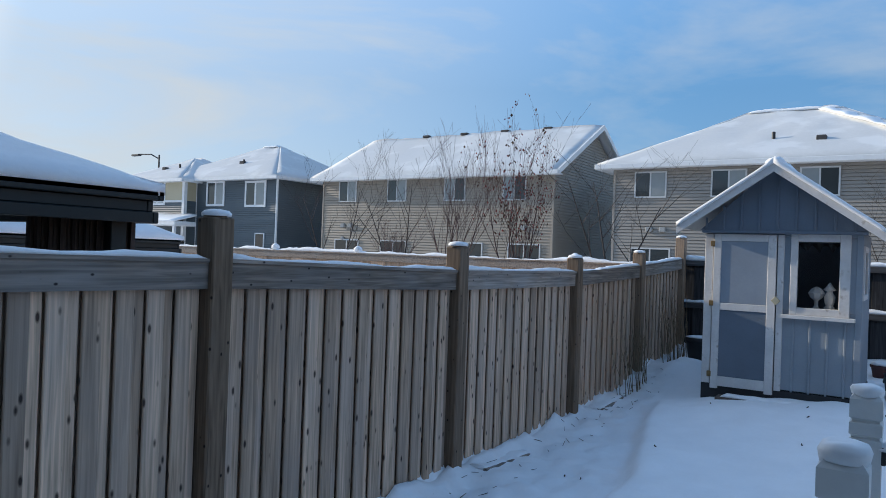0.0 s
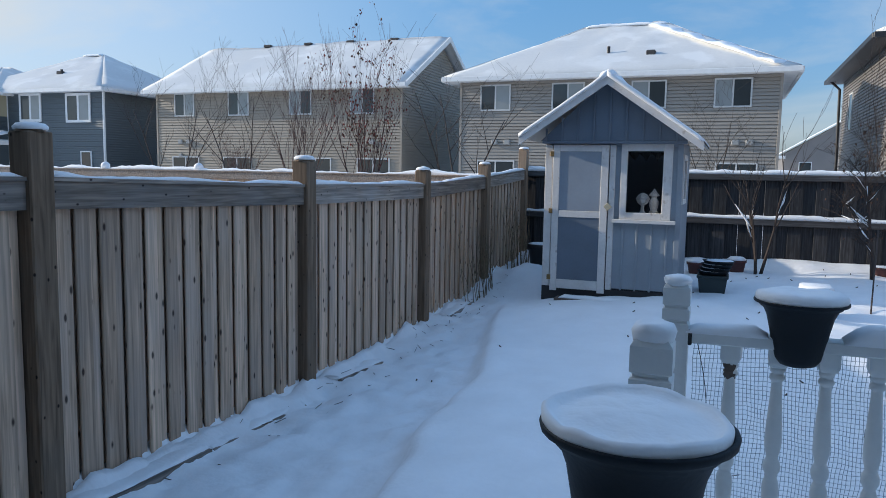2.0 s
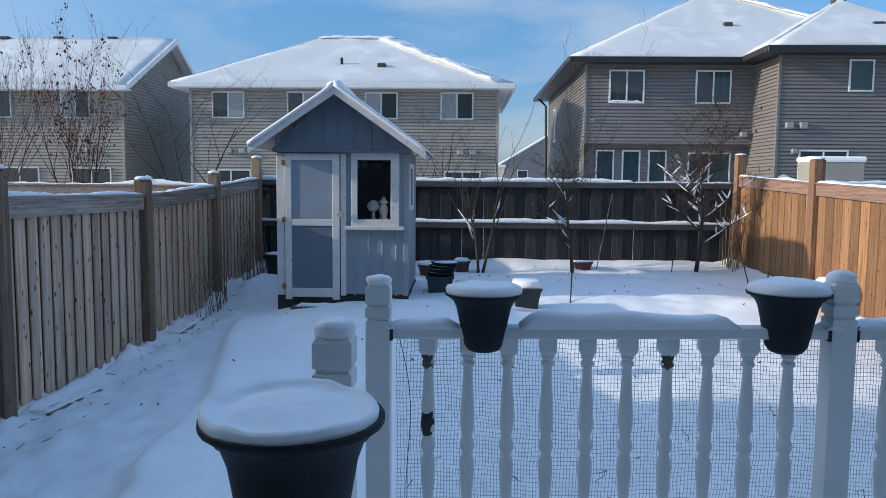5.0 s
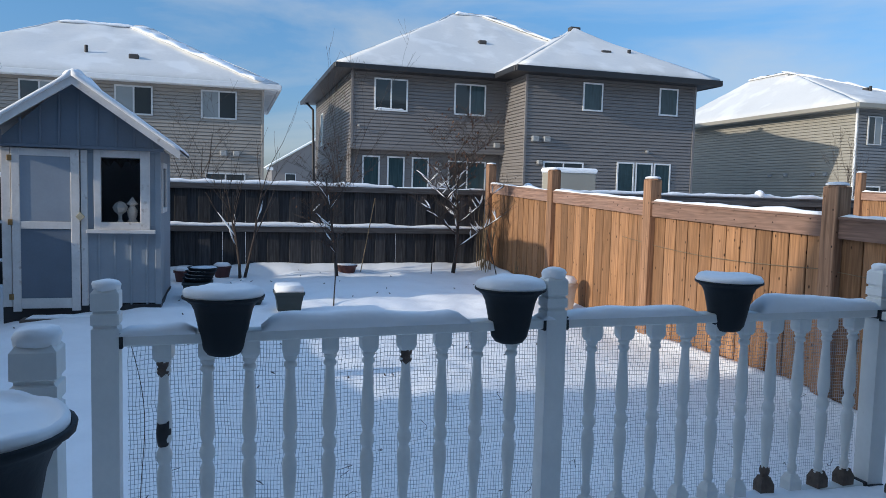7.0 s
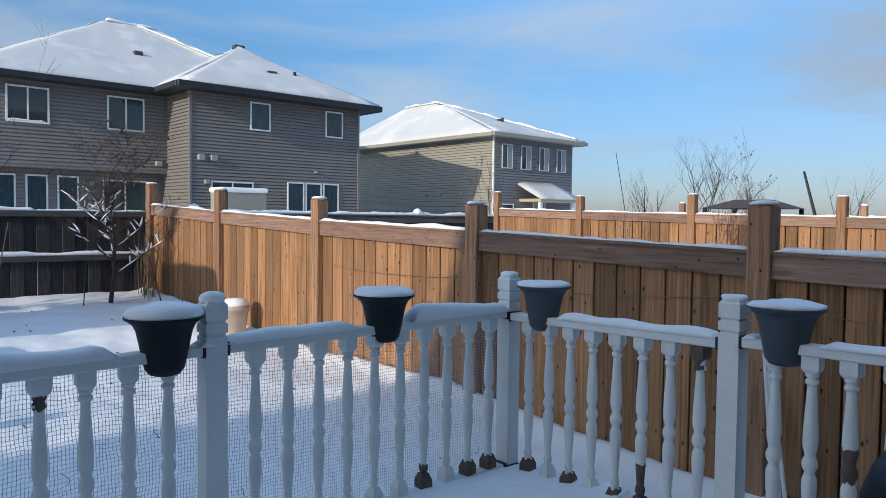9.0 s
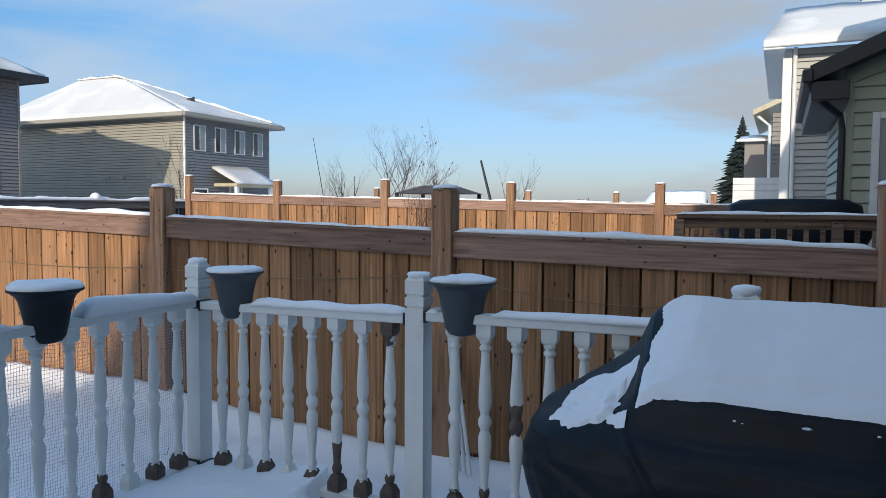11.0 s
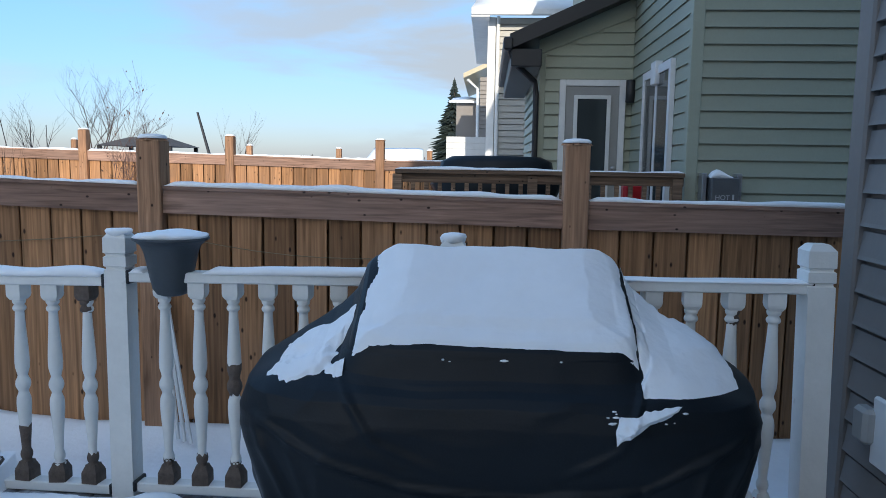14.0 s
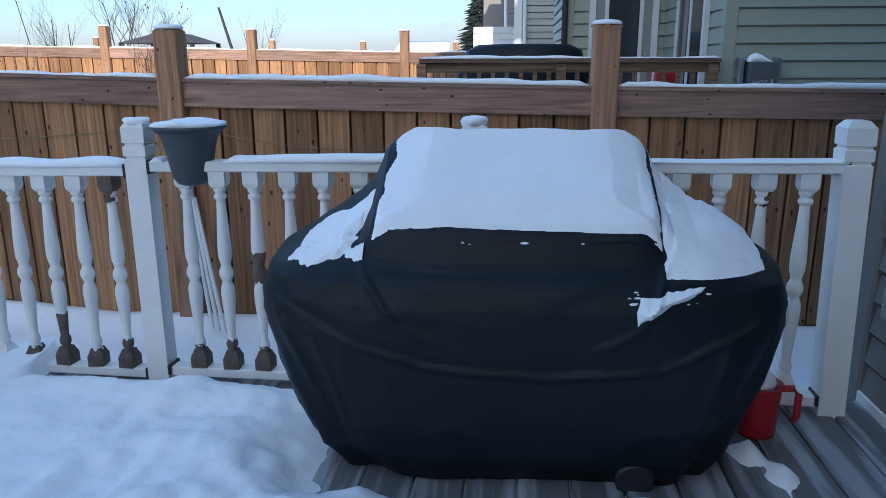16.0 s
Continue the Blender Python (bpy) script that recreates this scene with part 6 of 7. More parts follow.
def planters():
    def build(r, h):
        pr = [(0.0, 0.0), (r * 0.27, 0.0), (r * 0.40, h * 0.03), (r * 0.50, h * 0.12), (r * 0.57, h * 0.32), (r * 0.64, h * 0.56), (r * 0.71, h * 0.76), (r * 0.79, h * 0.87), (r * 0.91, h * 0.935), (r * 0.995, h * 0.96), (r * 1.005, h * 0.985), (r, h), (r * 0.95, h), (r * 0.86, h * 0.9)]
        return lathe(pr, 28)

    def planter(x, y, z, r, h, label, dome=0.03, m=None, crust=False):
        t = thing("rail_planter", (x, y, z), label, "planter", "planters on the deck railing")
        V, F = build(r, h)
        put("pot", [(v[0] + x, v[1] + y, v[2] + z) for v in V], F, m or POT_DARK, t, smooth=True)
        pr = [(r * 0.80, h - 0.02), (r * 0.96, h - 0.003), (r * 0.985, h + dome * 0.35), (r * 0.93, h + dome * 0.75), (r * 0.75, h + dome * 0.97), (r * 0.35, h + dome * 1.02), (0.002, h + dome)]
        if crust:
            # a lumpy crust stands round the rim
            pr = [(r * 0.80, h - 0.02), (r * 0.99, h - 0.004), (r * 0.995, h + 0.002), (r * 1.0, h + 0.010), (r * 0.95, h + 0.015), (r * 0.90, h + 0.011), (r * 0.84, h + 0.007), (r * 0.6, h + 0.012), (r * 0.3, h + 0.016), (0.002, h + 0.017)]
        V, F = lathe(pr, 72 if crust else 28, (x, y, z))
        if crust:
            V = [(x + (v[0] - x) * (1 + 0.018 * fbm(v[0], v[1], 14.0, 2.2)), y + (v[1] - y) * (1 + 0.018 * fbm(v[0], v[1], 14.0, 2.2)), v[2] + (0.003 * fbm(v[0], v[1], 25.0, 4.2) if v[2] > z + h else 0)) for v in V]
        if crust:
            V = [(x - 0.004 + (v[0] - x) * 0.965, y + (v[1] - y) * 0.965, v[2]) for v in V]
        V = [(v[0] * 1.0, v[1], v[2] + ((0.004 if crust else 0.010) * fbm(v[0], v[1], 9.0, x + y) if v[2] > z + h - 0.003 else 0)) for v in V]
        put("snow", V, F, SNOW, t, "domed snow filling the pot", True)
        box("rail_hook", (x - 0.02, x + 0.02, y - 0.045, y + 0.045, z + h * 0.36, z + h * 0.44), BLACK, t, "dark saddle clip", 0.004)

    lab = "slate plastic railing planter heaped with snow"
    # front-rail pots stand against the light; their shade is in POT_DARK's colour
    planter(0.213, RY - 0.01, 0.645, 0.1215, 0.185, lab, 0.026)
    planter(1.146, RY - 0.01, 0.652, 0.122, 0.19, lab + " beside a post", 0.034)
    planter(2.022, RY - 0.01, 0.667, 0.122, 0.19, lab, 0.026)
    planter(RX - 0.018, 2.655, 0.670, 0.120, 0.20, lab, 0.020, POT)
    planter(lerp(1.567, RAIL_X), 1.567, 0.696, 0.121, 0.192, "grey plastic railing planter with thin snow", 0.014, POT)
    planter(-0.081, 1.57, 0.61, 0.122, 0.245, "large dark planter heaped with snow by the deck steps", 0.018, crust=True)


planters()


def barbecue():
    b = thing("barbecue", (2.38, 0.5, 0.0), "barbecue under a black vinyl cover with snow on top", "barbecue")
    keys = [(0.025, 0.025, 2.09, 2.62, 0.0, 1.0, 0.5), (0.10, 0.10, 2.05, 2.63, -0.05, 1.06, 0.5), (0.20, 0.20, 2.03, 2.64, -0.09, 1.105, 0.5), (0.32, 0.32, 2.02, 2.655, -0.13, 1.145, 0.55), (0.43, 0.43, 2.02, 2.66, -0.155, 1.17, 0.6), (0.51, 0.52, 2.03, 2.66, -0.165, 1.18, 0.6), (0.555, 0.60, 2.045, 2.655, -0.145, 1.16, 0.6),
            (0.575, 0.67, 2.065, 2.65, -0.05, 1.07, 0.7), (0.588, 0.735, 2.085, 2.645, 0.06, 0.97, 0.85), (0.608, 0.79, 2.105, 2.64, 0.125, 0.92, 0.9), (0.645, 0.84, 2.12, 2.635, 0.150, 0.895, 0.95), (0.675, 0.865, 2.132, 2.63, 0.158, 0.885, 0.95), (0.69, 0.875, 2.145, 2.62, 0.168, 0.872, 0.95), (0.695, 0.88, 2.175, 2.60, 0.20, 0.84, 0.95)]
    # the back of the cover hangs just clear of the railing
    keys = [(zf, 1.078 - (1.09 - zb) * (xb - 0.529) / (xb - 0.384) if zb > zf + 0.02 else zb, xf, xb - 0.145, ya, yb, sq) for zf, zb, xf, xb, ya, yb, sq in keys]
    rings = []
    for k in range(len(keys) - 1):
        for q in range(13):
            rings.append(tuple(u + (w - u) * q / 13 for u, w in zip(keys[k], keys[k + 1])))
    rings.append(keys[-1])
    # creases of the draped vinyl on the front: (y, z) to (y, z), depth, width
    creases = [((1.10, 0.50), (0.93, 0.42), 0.020, 0.018), ((0.93, 0.42), (0.74, 0.365), 0.026, 0.016), ((0.74, 0.365), (0.45, 0.338), 0.032, 0.014), ((0.45, 0.338), (0.15, 0.375), 0.030, 0.015), ((0.15, 0.375), (-0.08, 0.49), 0.022, 0.018),
               ((0.90, 0.60), (0.80, 0.47), 0.018, 0.016), ((0.80, 0.47), (0.62, 0.395), 0.014, 0.016), ((0.16, 0.60), (0.22, 0.47), 0.018, 0.014), ((0.22, 0.47), (0.36, 0.395), 0.014, 0.016),
               ((1.12, 0.50), (0.99, 0.20), 0.016, 0.022), ((-0.12, 0.50), (-0.01, 0.22), 0.016, 0.022), ((1.02, 0.46), (0.93, 0.14), 0.012, 0.028), ((0.0, 0.44), (0.10, 0.12), 0.014, 0.028), ((0.62, 0.33), (0.60, 0.05), 0.008, 0.02), ((0.84, 0.36), (0.76, 0.10), 0.008, 0.03), ((0.33, 0.34), (0.30, 0.08), 0.008, 0.03)]

    def crease(y, z):
        d = 0.0
        for (ya, za), (yb, zb), dep, w in creases:
            ey, ez = yb - ya, zb - za
            t = max(0, min(1, ((y - ya) * ey + (z - za) * ez) / (ey * ey + ez * ez)))
            r = math.hypot(y - ya - t * ey, z - za - t * ez)
            d += dep * 0.55 * (math.exp(-(r / (0.45 * w)) ** 2) - 0.30 * math.exp(-((r - 1.1 * w) / (0.6 * w)) ** 2)) * (0.25 + 0.75 * math.sin(math.pi * (0.1 + 0.8 * t)))
        return d

    n = 440
    V, F = [], []
    for k, (zf, zb, xf, xb, ya, yb, sq) in enumerate(rings):
        e = 1 - sq * 0.82
        cx, cy, rx, ry = (xf + xb) / 2, (ya + yb) / 2, (xb - xf) / 2, (yb - ya) / 2
        for i in range(n):
            a = 2 * math.pi * i / n
            c, s_ = math.cos(a), math.sin(a)
            px, py = math.copysign(abs(c) ** e, c), math.copysign(abs(s_) ** e, s_)
            x, y = cx + rx * px, cy + ry * py
            z = zf + (zb - zf) * (x - xf) / (xb - xf)
            low = max(0, 1 - z / 0.50)
            fold = 0.016 * low * math.sin(a * 9 + 1.5 * math.sin(a * 3) + z * 3) + 0.010 * noise.noise(Vector((x * 3, y * 3, z * 3.5)))
            fold += 0.006 * noise.noise(Vector((y * 4 + z * 7, z * 4 - y * 5, 2.2))) * (1 if z < 0.66 else 0.2)
            rid = 1 - abs(noise.noise(Vector((y * 3.2 + z * 5, z * 6 - y * 2.5, 5.2)))) * 3.2
            fold += 0.004 * max(0, rid) ** 2 * (1 if z < 0.6 else 0.35) + 0.0015 * noise.noise(Vector((y * 17 + z * 9, z * 22 - y * 6, 5.2)))
            x += fold * px - (crease(y, z) * 0.8 if px < -0.2 else 0)
            y += fold * py * 0.8
            V.append((x, y, z + 0.006 * noise.noise(Vector((x * 9, y * 9, 1.0)))))
    for k in range(len(rings) - 1):
        for i in range(n):
            j = (i + 1) % n
            F.append([k * n + i, k * n + j, (k + 1) * n + j, (k + 1) * n + i])
    F.append([(len(rings) - 1) * n + i for i in range(n)])
    put("cover", V, F, COVER, b, smooth=True)
    tree_ = BVHTree.FromPolygons([Vector(v) for v in V], F)

    def patch(x0, x1, y0, y1, t, lab, mask, seed, low=0.592, uneven=0.35):
        """Snow lying on the cover where mask is positive."""
        nx, ny = 110, 150
        P, Q, M = [], [], []
        for j in range(ny + 1):
            for i in range(nx + 1):
                x, y = x0 + (x1 - x0) * i / nx, y0 + (y1 - y0) * j / ny
                hit = tree_.ray_cast(Vector((x, y, 2)), Vector((0, 0, -1)))
                z = hit[0].z if hit[0] else 0.4
                m = max(-1, min(1, min(mask(i / nx, j / ny), (z - low) * 3) * 7)) if hit[0] else -1
                M.append(m)
                P.append((x, y, z + (t * m ** 0.75 * (1 + uneven * fbm(x, y, 6, seed)) if m > 0 else 0.012 * m)))
        w = nx + 1
        for j in range(ny):
            for i in range(nx):
                q = [j * w + i, j * w + i + 1, (j + 1) * w + i + 1, (j + 1) * w + i]
                if max(M[v] for v in q) > -0.3 and min(P[v][2] for v in q) > 0.45 and max(P[v][2] for v in q) - min(P[v][2] for v in q) < 0.05:
                    Q.append(q)
        tagged(put("snow", P, Q, SNOW, b, lab, True), kind="stuff")

    edge = lambda u, v: min(u, 1 - u, v, 1 - v)
    patch(2.135, 2.478, 0.150, 0.885, 0.042, "smooth slab of snow on the lid", lambda u, v: min(u * 0.8 + 0.012, (1 - u), v - 0.012 * u, 1 - v - 0.04 * u) + 0.012 * fbm(u * 5, v * 7, 1, 2) - 0.015, 1.0, uneven=0.10)
    patch(2.05, 2.34, 0.895, 1.10, 0.018, "broken snow on the side shelf", lambda u, v: min(0.12, edge(u, v)) + 0.30 * noise.noise(Vector((u * 3.4, v * 2.6, 7.7))) + 0.05 * noise.noise(Vector((u * 14, v * 11, 1.7))) - 0.03, 2.0, 0.582)
    patch(2.08, 2.47, -0.10, 0.158, 0.028, "snow on the other side shelf", lambda u, v: min(0.25, edge(u, v)) + 0.09 * noise.noise(Vector((u * 4.4, v * 3.1, 2.7))) + 0.05 * noise.noise(Vector((u * 15, v * 12, 4.7))) + 0.02, 3.0, 0.585, 0.2)
    # a wedge of snow caught in a fold on the front
    tri = [(0.065, 0.572), (0.225, 0.548), (0.222, 0.492)]
    P, Q, m = [], [], 80
    for j in range(m + 1):
        for i in range(m + 1):
            y, z = 0.05 + 0.19 * i / m, 0.48 + 0.105 * j / m
            d = 1.0
            for k in range(3):
                (ya, za), (yb, zb) = tri[k], tri[(k + 1) % 3]
                e = math.hypot(yb - ya, zb - za)
                d = min(d, ((ya - yb) * (z - za) - (za - zb) * (y - ya)) / e)
            d += 0.010 * fbm(y, z, 22, 3.3)
            hit = tree_.ray_cast(Vector((1.5, y, z)), Vector((1, 0, 0)))
            P.append(((hit[0].x if hit[0] else 2.1) - max(-0.006, min(0.016, d * 1.0)), y, z))
    for j in range(m):
        for i in range(m):
            Q.append([j * (m + 1) + i, j * (m + 1) + i + 1, (j + 1) * (m + 1) + i + 1, (j + 1) * (m + 1) + i][::-1])
    tagged(put("snow", P, Q, SNOW, b, "wedge of snow caught in a fold", True), kind="stuff")
    # crumbs of snow along the lid's edge and round the wedge
    rng = random.Random(12)
    spots = [(rng.uniform(0.16, 0.86), rng.uniform(0.650, 0.658)) for _ in range(5)] + [(rng.uniform(0.225, 0.265), rng.uniform(0.515, 0.565)) for _ in range(6)] + [(rng.uniform(0.06, 0.12), rng.uniform(0.535, 0.56)) for _ in range(3)]
    for y, z in spots:
        hit = tree_.ray_cast(Vector((1.5, y, z)), Vector((1, 0, 0)))
        if hit[0]:
            r = rng.uniform(0.0015, 0.0045)
            V, F = lathe([(r * 0.4, -r * 0.7), (r, -r * 0.3), (r * 0.95, r * 0.3), (r * 0.4, r * 0.7)], 7, (hit[0].x, y, z), (0.7, rng.uniform(1.0, 2.6)))
            put("snow", V, F, SNOW, b, "crumb of snow", True)
    # a wheel peeping out under the cover
    V, F = lathe([(0.0, -0.02), (0.042, -0.02), (0.05, -0.012), (0.05, 0.012), (0.042, 0.02), (0.0, 0.02)], 18)
    r = Matrix.Rotation(radians(90), 4, "Y")
    put("wheel", [tuple(r @ Vector(v) + Vector((2.085, 0.20, 0.05))) for v in V], F, BLACK, b, "black caster wheel")
    px, py, pz = 2.40, -0.195, deck_z(-0.2)
    j = thing("pitcher", (px, py, pz), "red plastic pitcher standing on the deck", "pitcher")
    put("body", *lathe([(0.050, 0), (0.054, 0.008), (0.058, 0.10), (0.062, 0.15), (0.066, 0.158), (0.060, 0.158), (0.052, 0.02)], 24, (px, py, pz)), RED, j, smooth=True)
    put("handle", *tube([(px - 0.02, py - 0.052, pz + 0.150), (px - 0.025, py - 0.085, pz + 0.153), (px - 0.028, py - 0.100, pz + 0.135), (px - 0.028, py - 0.100, pz + 0.07), (px - 0.026, py - 0.094, pz + 0.055)], [0.010] * 5, 8), RED, j, smooth=True)
    put("snow", *lathe([(0.055, 0.145), (0.058, 0.16), (0.045, 0.185), (0.01, 0.20)], 14, (px + 0.01, py + 0.01, pz)), SNOW, j, "snow heaped in the pitcher", True)


barbecue()


# ---- trees and shrubs ----
def branches(base, height, stems, spread, rng, depth=3, r0=0.03, lean=(0, 0), kids=5, up=0.75, first=0.35, reach=1.0):
    """Tapering limbs that fork into finer ones: tubes, and the ends of the finest."""
    out_t, tips = [], []

    def grow(p, d, length, r, level):
        n = 5
        pts, rad = [p.copy()], [r]
        q, dd = p.copy(), d.copy()
        for i in range(n):
            dd = (dd + Vector((rng.uniform(-1, 1), rng.uniform(-1, 1), rng.uniform(-0.3, 0.8))) * 0.13).normalized()
            q = q + dd * length / n
            pts.append(q.copy())
            rad.append(max(0.0018, r * (1 - 0.75 * (i + 1) / n)))
        out_t.append(tube(pts, rad, 6 if level == 0 else 4))
        if level == depth:
            tips.append(q)
            return
        k = kids if level == 0 else max(2, kids - 2)
        for i in range(k):
            t = first + (1 - first) * (i + rng.uniform(0, 1)) / k if level == 0 else rng.uniform(0.3, 1)
            j = min(n - 1, int(t * n))
            o = pts[j].lerp(pts[j + 1], t * n - j if t < 1 else 1)
            ang = rng.uniform(0, 2 * math.pi)
            side = Vector((math.cos(ang), math.sin(ang), 0))
            nd = (dd * up + side * spread + Vector((0, 0, 0.25))).normalized()
            grow(o, nd, length * rng.uniform(0.38, 0.6) * (reach if level == 0 else 1), rad[j] * 0.6, level + 1)
        tips.append(q)

    for s in range(stems):
        a = 2 * math.pi * s / max(1, stems) + rng.uniform(-0.4, 0.4)
        k = 0 if stems == 1 else rng.uniform(0.10, 0.32)
        d = Vector((math.cos(a) * k + lean[0], math.sin(a) * k + lean[1], 1)).normalized()
        grow(Vector(base) + Vector((math.cos(a), math.sin(a), 0)) * 0.05 * (stems > 1), d, height * rng.uniform(0.72, 1.0) / (1.0 if stems > 1 else 1.25), r0 * rng.uniform(0.75, 1.1), 0)
    return out_t, tips


def bits(points, rng, n, size, spread):
    """Small curled leaves or berry clusters hanging near the given points."""
    ch = []
    for _ in range(n):
        p = rng.choice(points) + Vector((rng.uniform(-1, 1), rng.uniform(-1, 1), rng.uniform(-1.2, 0.4))) * spread
        s = size * rng.uniform(0.6, 1.3)
        a = rng.uniform(0, 6.28)
        u, v = Vector((math.cos(a), math.sin(a), rng.uniform(-0.5, 0.5))) * s, Vector((rng.uniform(-0.4, 0.4), rng.uniform(-0.4, 0.4), -1)) * s * 1.3
        w = u.cross(v).normalized() * s * 0.25
        ch.append(([tuple(p), tuple(p + u * 0.5 + v * 0.5 + w), tuple(p + v), tuple(p - u * 0.5 + v * 0.5 + w), tuple(p + v * 0.5 - w)], [[0, 1, 4], [1, 2, 4], [2, 3, 4], [3, 0, 4]]))
    return gather(ch)


def tree(base, height, label, stems=1, spread=0.6, seed=1, depth=3, r0=0.03, bark=None, leaves=0, berries=0, snow=0, lean=(0, 0), kids=5, category="tree", up=0.75, first=0.35, leaf=0.03, high=0.0, reach=1.0):
    rng = random.Random(seed)
    t = thing("tree" if category == "tree" else "shrub", base, label, category)
    tubes, tips = branches(base, height, stems, spread, rng, depth, r0, lean, kids, up, first, reach)
    trunks = [c for c in tubes if len(c[0]) == 36]
    rest = [c for c in tubes if len(c[0]) != 36]
    put("trunk", *gather(trunks), bark or BARK, t, smooth=True)
    br = put("branchwork", *gather(rest), bark or BARK, t, smooth=True)
    tagged(br, kind="stuff")
    hi = [p for p in tips if p.z > base[2] + height * high] or tips
    if leaves:
        tagged(put("leaves", *bits(hi, rng, leaves, leaf, 0.07), LEAF, t, "few dry brown leaves"), kind="stuff")
    if berries:
        tagged(put("berries", *bits(tips, rng, berries, 0.035, 0.10), BERRY, t, "shrivelled red berries"), kind="stuff")
    if snow:
        ch = []
        cand = []
        for c in tubes:
            n = 6 if len(c[0]) == 36 else 4
            ring = [sum((Vector(v) for v in c[0][k * n:k * n + n]), Vector()) / n for k in range(len(c[0]) // n)]
            if n == 4 and ring[2].z < base[2] + height * 0.62 and (ring[-1] - ring[0]).length > 0.09:
                cand.append((-(ring[-1] - ring[0]).length, len(cand), ring))
        for _, _, ring in sorted(cand)[:snow]:
            m = len(ring)
            e = rng.randint(3, 4)
            up_ = Vector((0, 0, 0.009))
            ch.append(tube([p + up_ for p in ring[:e]], [(0.004 if k in (0, e - 1) else 0.0115) * rng.uniform(0.7, 1.3) for k in range(e)], 6))
        tagged(put("snow", *gather(ch), SNOW, t, "snow clinging to the branches", True), kind="stuff")
    return t


gz = ground_z
tree((0.42, 11.55, gz(0.42, 11.55) - 0.03), 1.7, "young bare forked fruit tree with snow in its fork", 3, 0.55, 11, 2, 0.026, snow=4, kids=5, up=0.9, first=0.3)
tree((1.80, 11.40, gz(1.8, 11.4) - 0.03), 2.1, "young fruit tree with a few dry leaves and snowy side branches", 1, 0.95, 12, 3, 0.030, leaves=110, snow=12, kids=10, up=0.5, first=0.22, reach=0.85)
tree((3.73, 11.75, gz(3.73, 11.75) - 0.03), 2.75, "slender fruit tree with snow-laden low branches and dry leaves on top", 1, 0.72, 13, 3, 0.034, leaves=150, snow=60, kids=12, up=0.3, first=0.2, leaf=0.035, high=0.55, reach=0.75)
tree((-8.6, 14.0, -0.1), 2.8, "tall bare multi-stemmed shrub behind the fence", 6, 0.34, 21, 3, 0.022, BARK_RED, kids=6, up=0.9)
tree((-6.9, 14.0, -0.1), 2.65, "tall rowan-like shrub with dry leaves and red berries", 6, 0.32, 22, 3, 0.022, BARK_RED, leaves=200, berries=420, kids=6, up=1.0, leaf=0.045, high=0.6)
tree((-10.3, 14.2, -0.1), 2.9, "small bare tree behind the fence", 2, 0.6, 23, 3, 0.03, kids=5)
tree((-5.0, 14.4, -0.1), 3.2, "small bare tree with spreading branches", 3, 0.75, 24, 3, 0.03, kids=5, up=0.5)
tree((-13.2, 15.5, -0.1), 3.1, "small bare tree near the slate house", 3, 0.6, 25, 3, 0.025, kids=5)
tree((-0.2, 14.3, -0.1), 2.6, "low bare tree behind the dark fence", 3, 0.7, 26, 3, 0.022, kids=5, up=0.5)
tree((2.45, 15.5, -0.1), 3.0, "thin bare tree between the houses", 3, 0.5, 27, 3, 0.02, kids=5)
tree((-11.6, 16.0, -0.1), 1.8, "reddish low bush behind the fence", 9, 0.6, 28, 2, 0.018, BARK_RED, leaves=120, kids=6, category="shrub")
tree((16.6, 16.5, -0.1), 3.0, "bare sapling in the next yard", 1, 0.4, 29, 3, 0.02, kids=7, up=1.0)
tree((41.0, 22.9, 0), 4.6, "bare tree in the distance", 3, 0.55, 31, 3, 0.06, kids=7)
tree((41.0, 19.9, 0), 4.3, "bare spreading tree in the distance", 1, 0.75, 32, 3, 0.09, kids=9, up=0.6)
tree((40.0, 26.0, 0), 3.4, "low bare trees in the distance", 5, 0.6, 33, 2, 0.04, kids=5)
tree((40.5, 14.4, 0), 3.0, "small bare tree in the distance", 4, 0.5, 34, 2, 0.03, kids=5)
tree((11.6, 6.2, -0.3), 1.9, "reddish dry bush before the next fence", 7, 0.55, 35, 2, 0.012, BARK_RED, leaves=60, kids=5, category="shrub")
tree((11.6, 8.2, -0.3), 1.8, "dry stalks before the next fence", 6, 0.25, 36, 1, 0.008, kids=3, category="shrub")


def stalks(name, x, y, n, h, seed, label, lean, spread=0.25):
    rng = random.Random(seed)
    ch = []
    for i in range(n):
        bx, by = x + rng.uniform(-0.06, 0.06), y + rng.uniform(-spread, spread)
        b = Vector((bx, by, gz(bx, by) - 0.02))
        d = Vector((lean * rng.uniform(0.3, 1.2), rng.uniform(-0.25, 0.25), 1))
        L = h * rng.uniform(0.5, 1.1)
        ch.append(tube([b, b + d * L * 0.5, b + d * L + Vector((0, rng.uniform(-0.1, 0.1), 0))], [0.006, 0.005, 0.003], 4))
        if rng.random() < 0.5:
            m = b + d * L * 0.6
            ch.append(tube([m, m + Vector((rng.uniform(-0.1, 0.1), rng.uniform(-0.15, 0.15), 0.2))], [0.004, 0.002], 4))
    o = put(name, *gather(ch), STUBBLE)
    lone(o, label, "plant", kind="stuff")


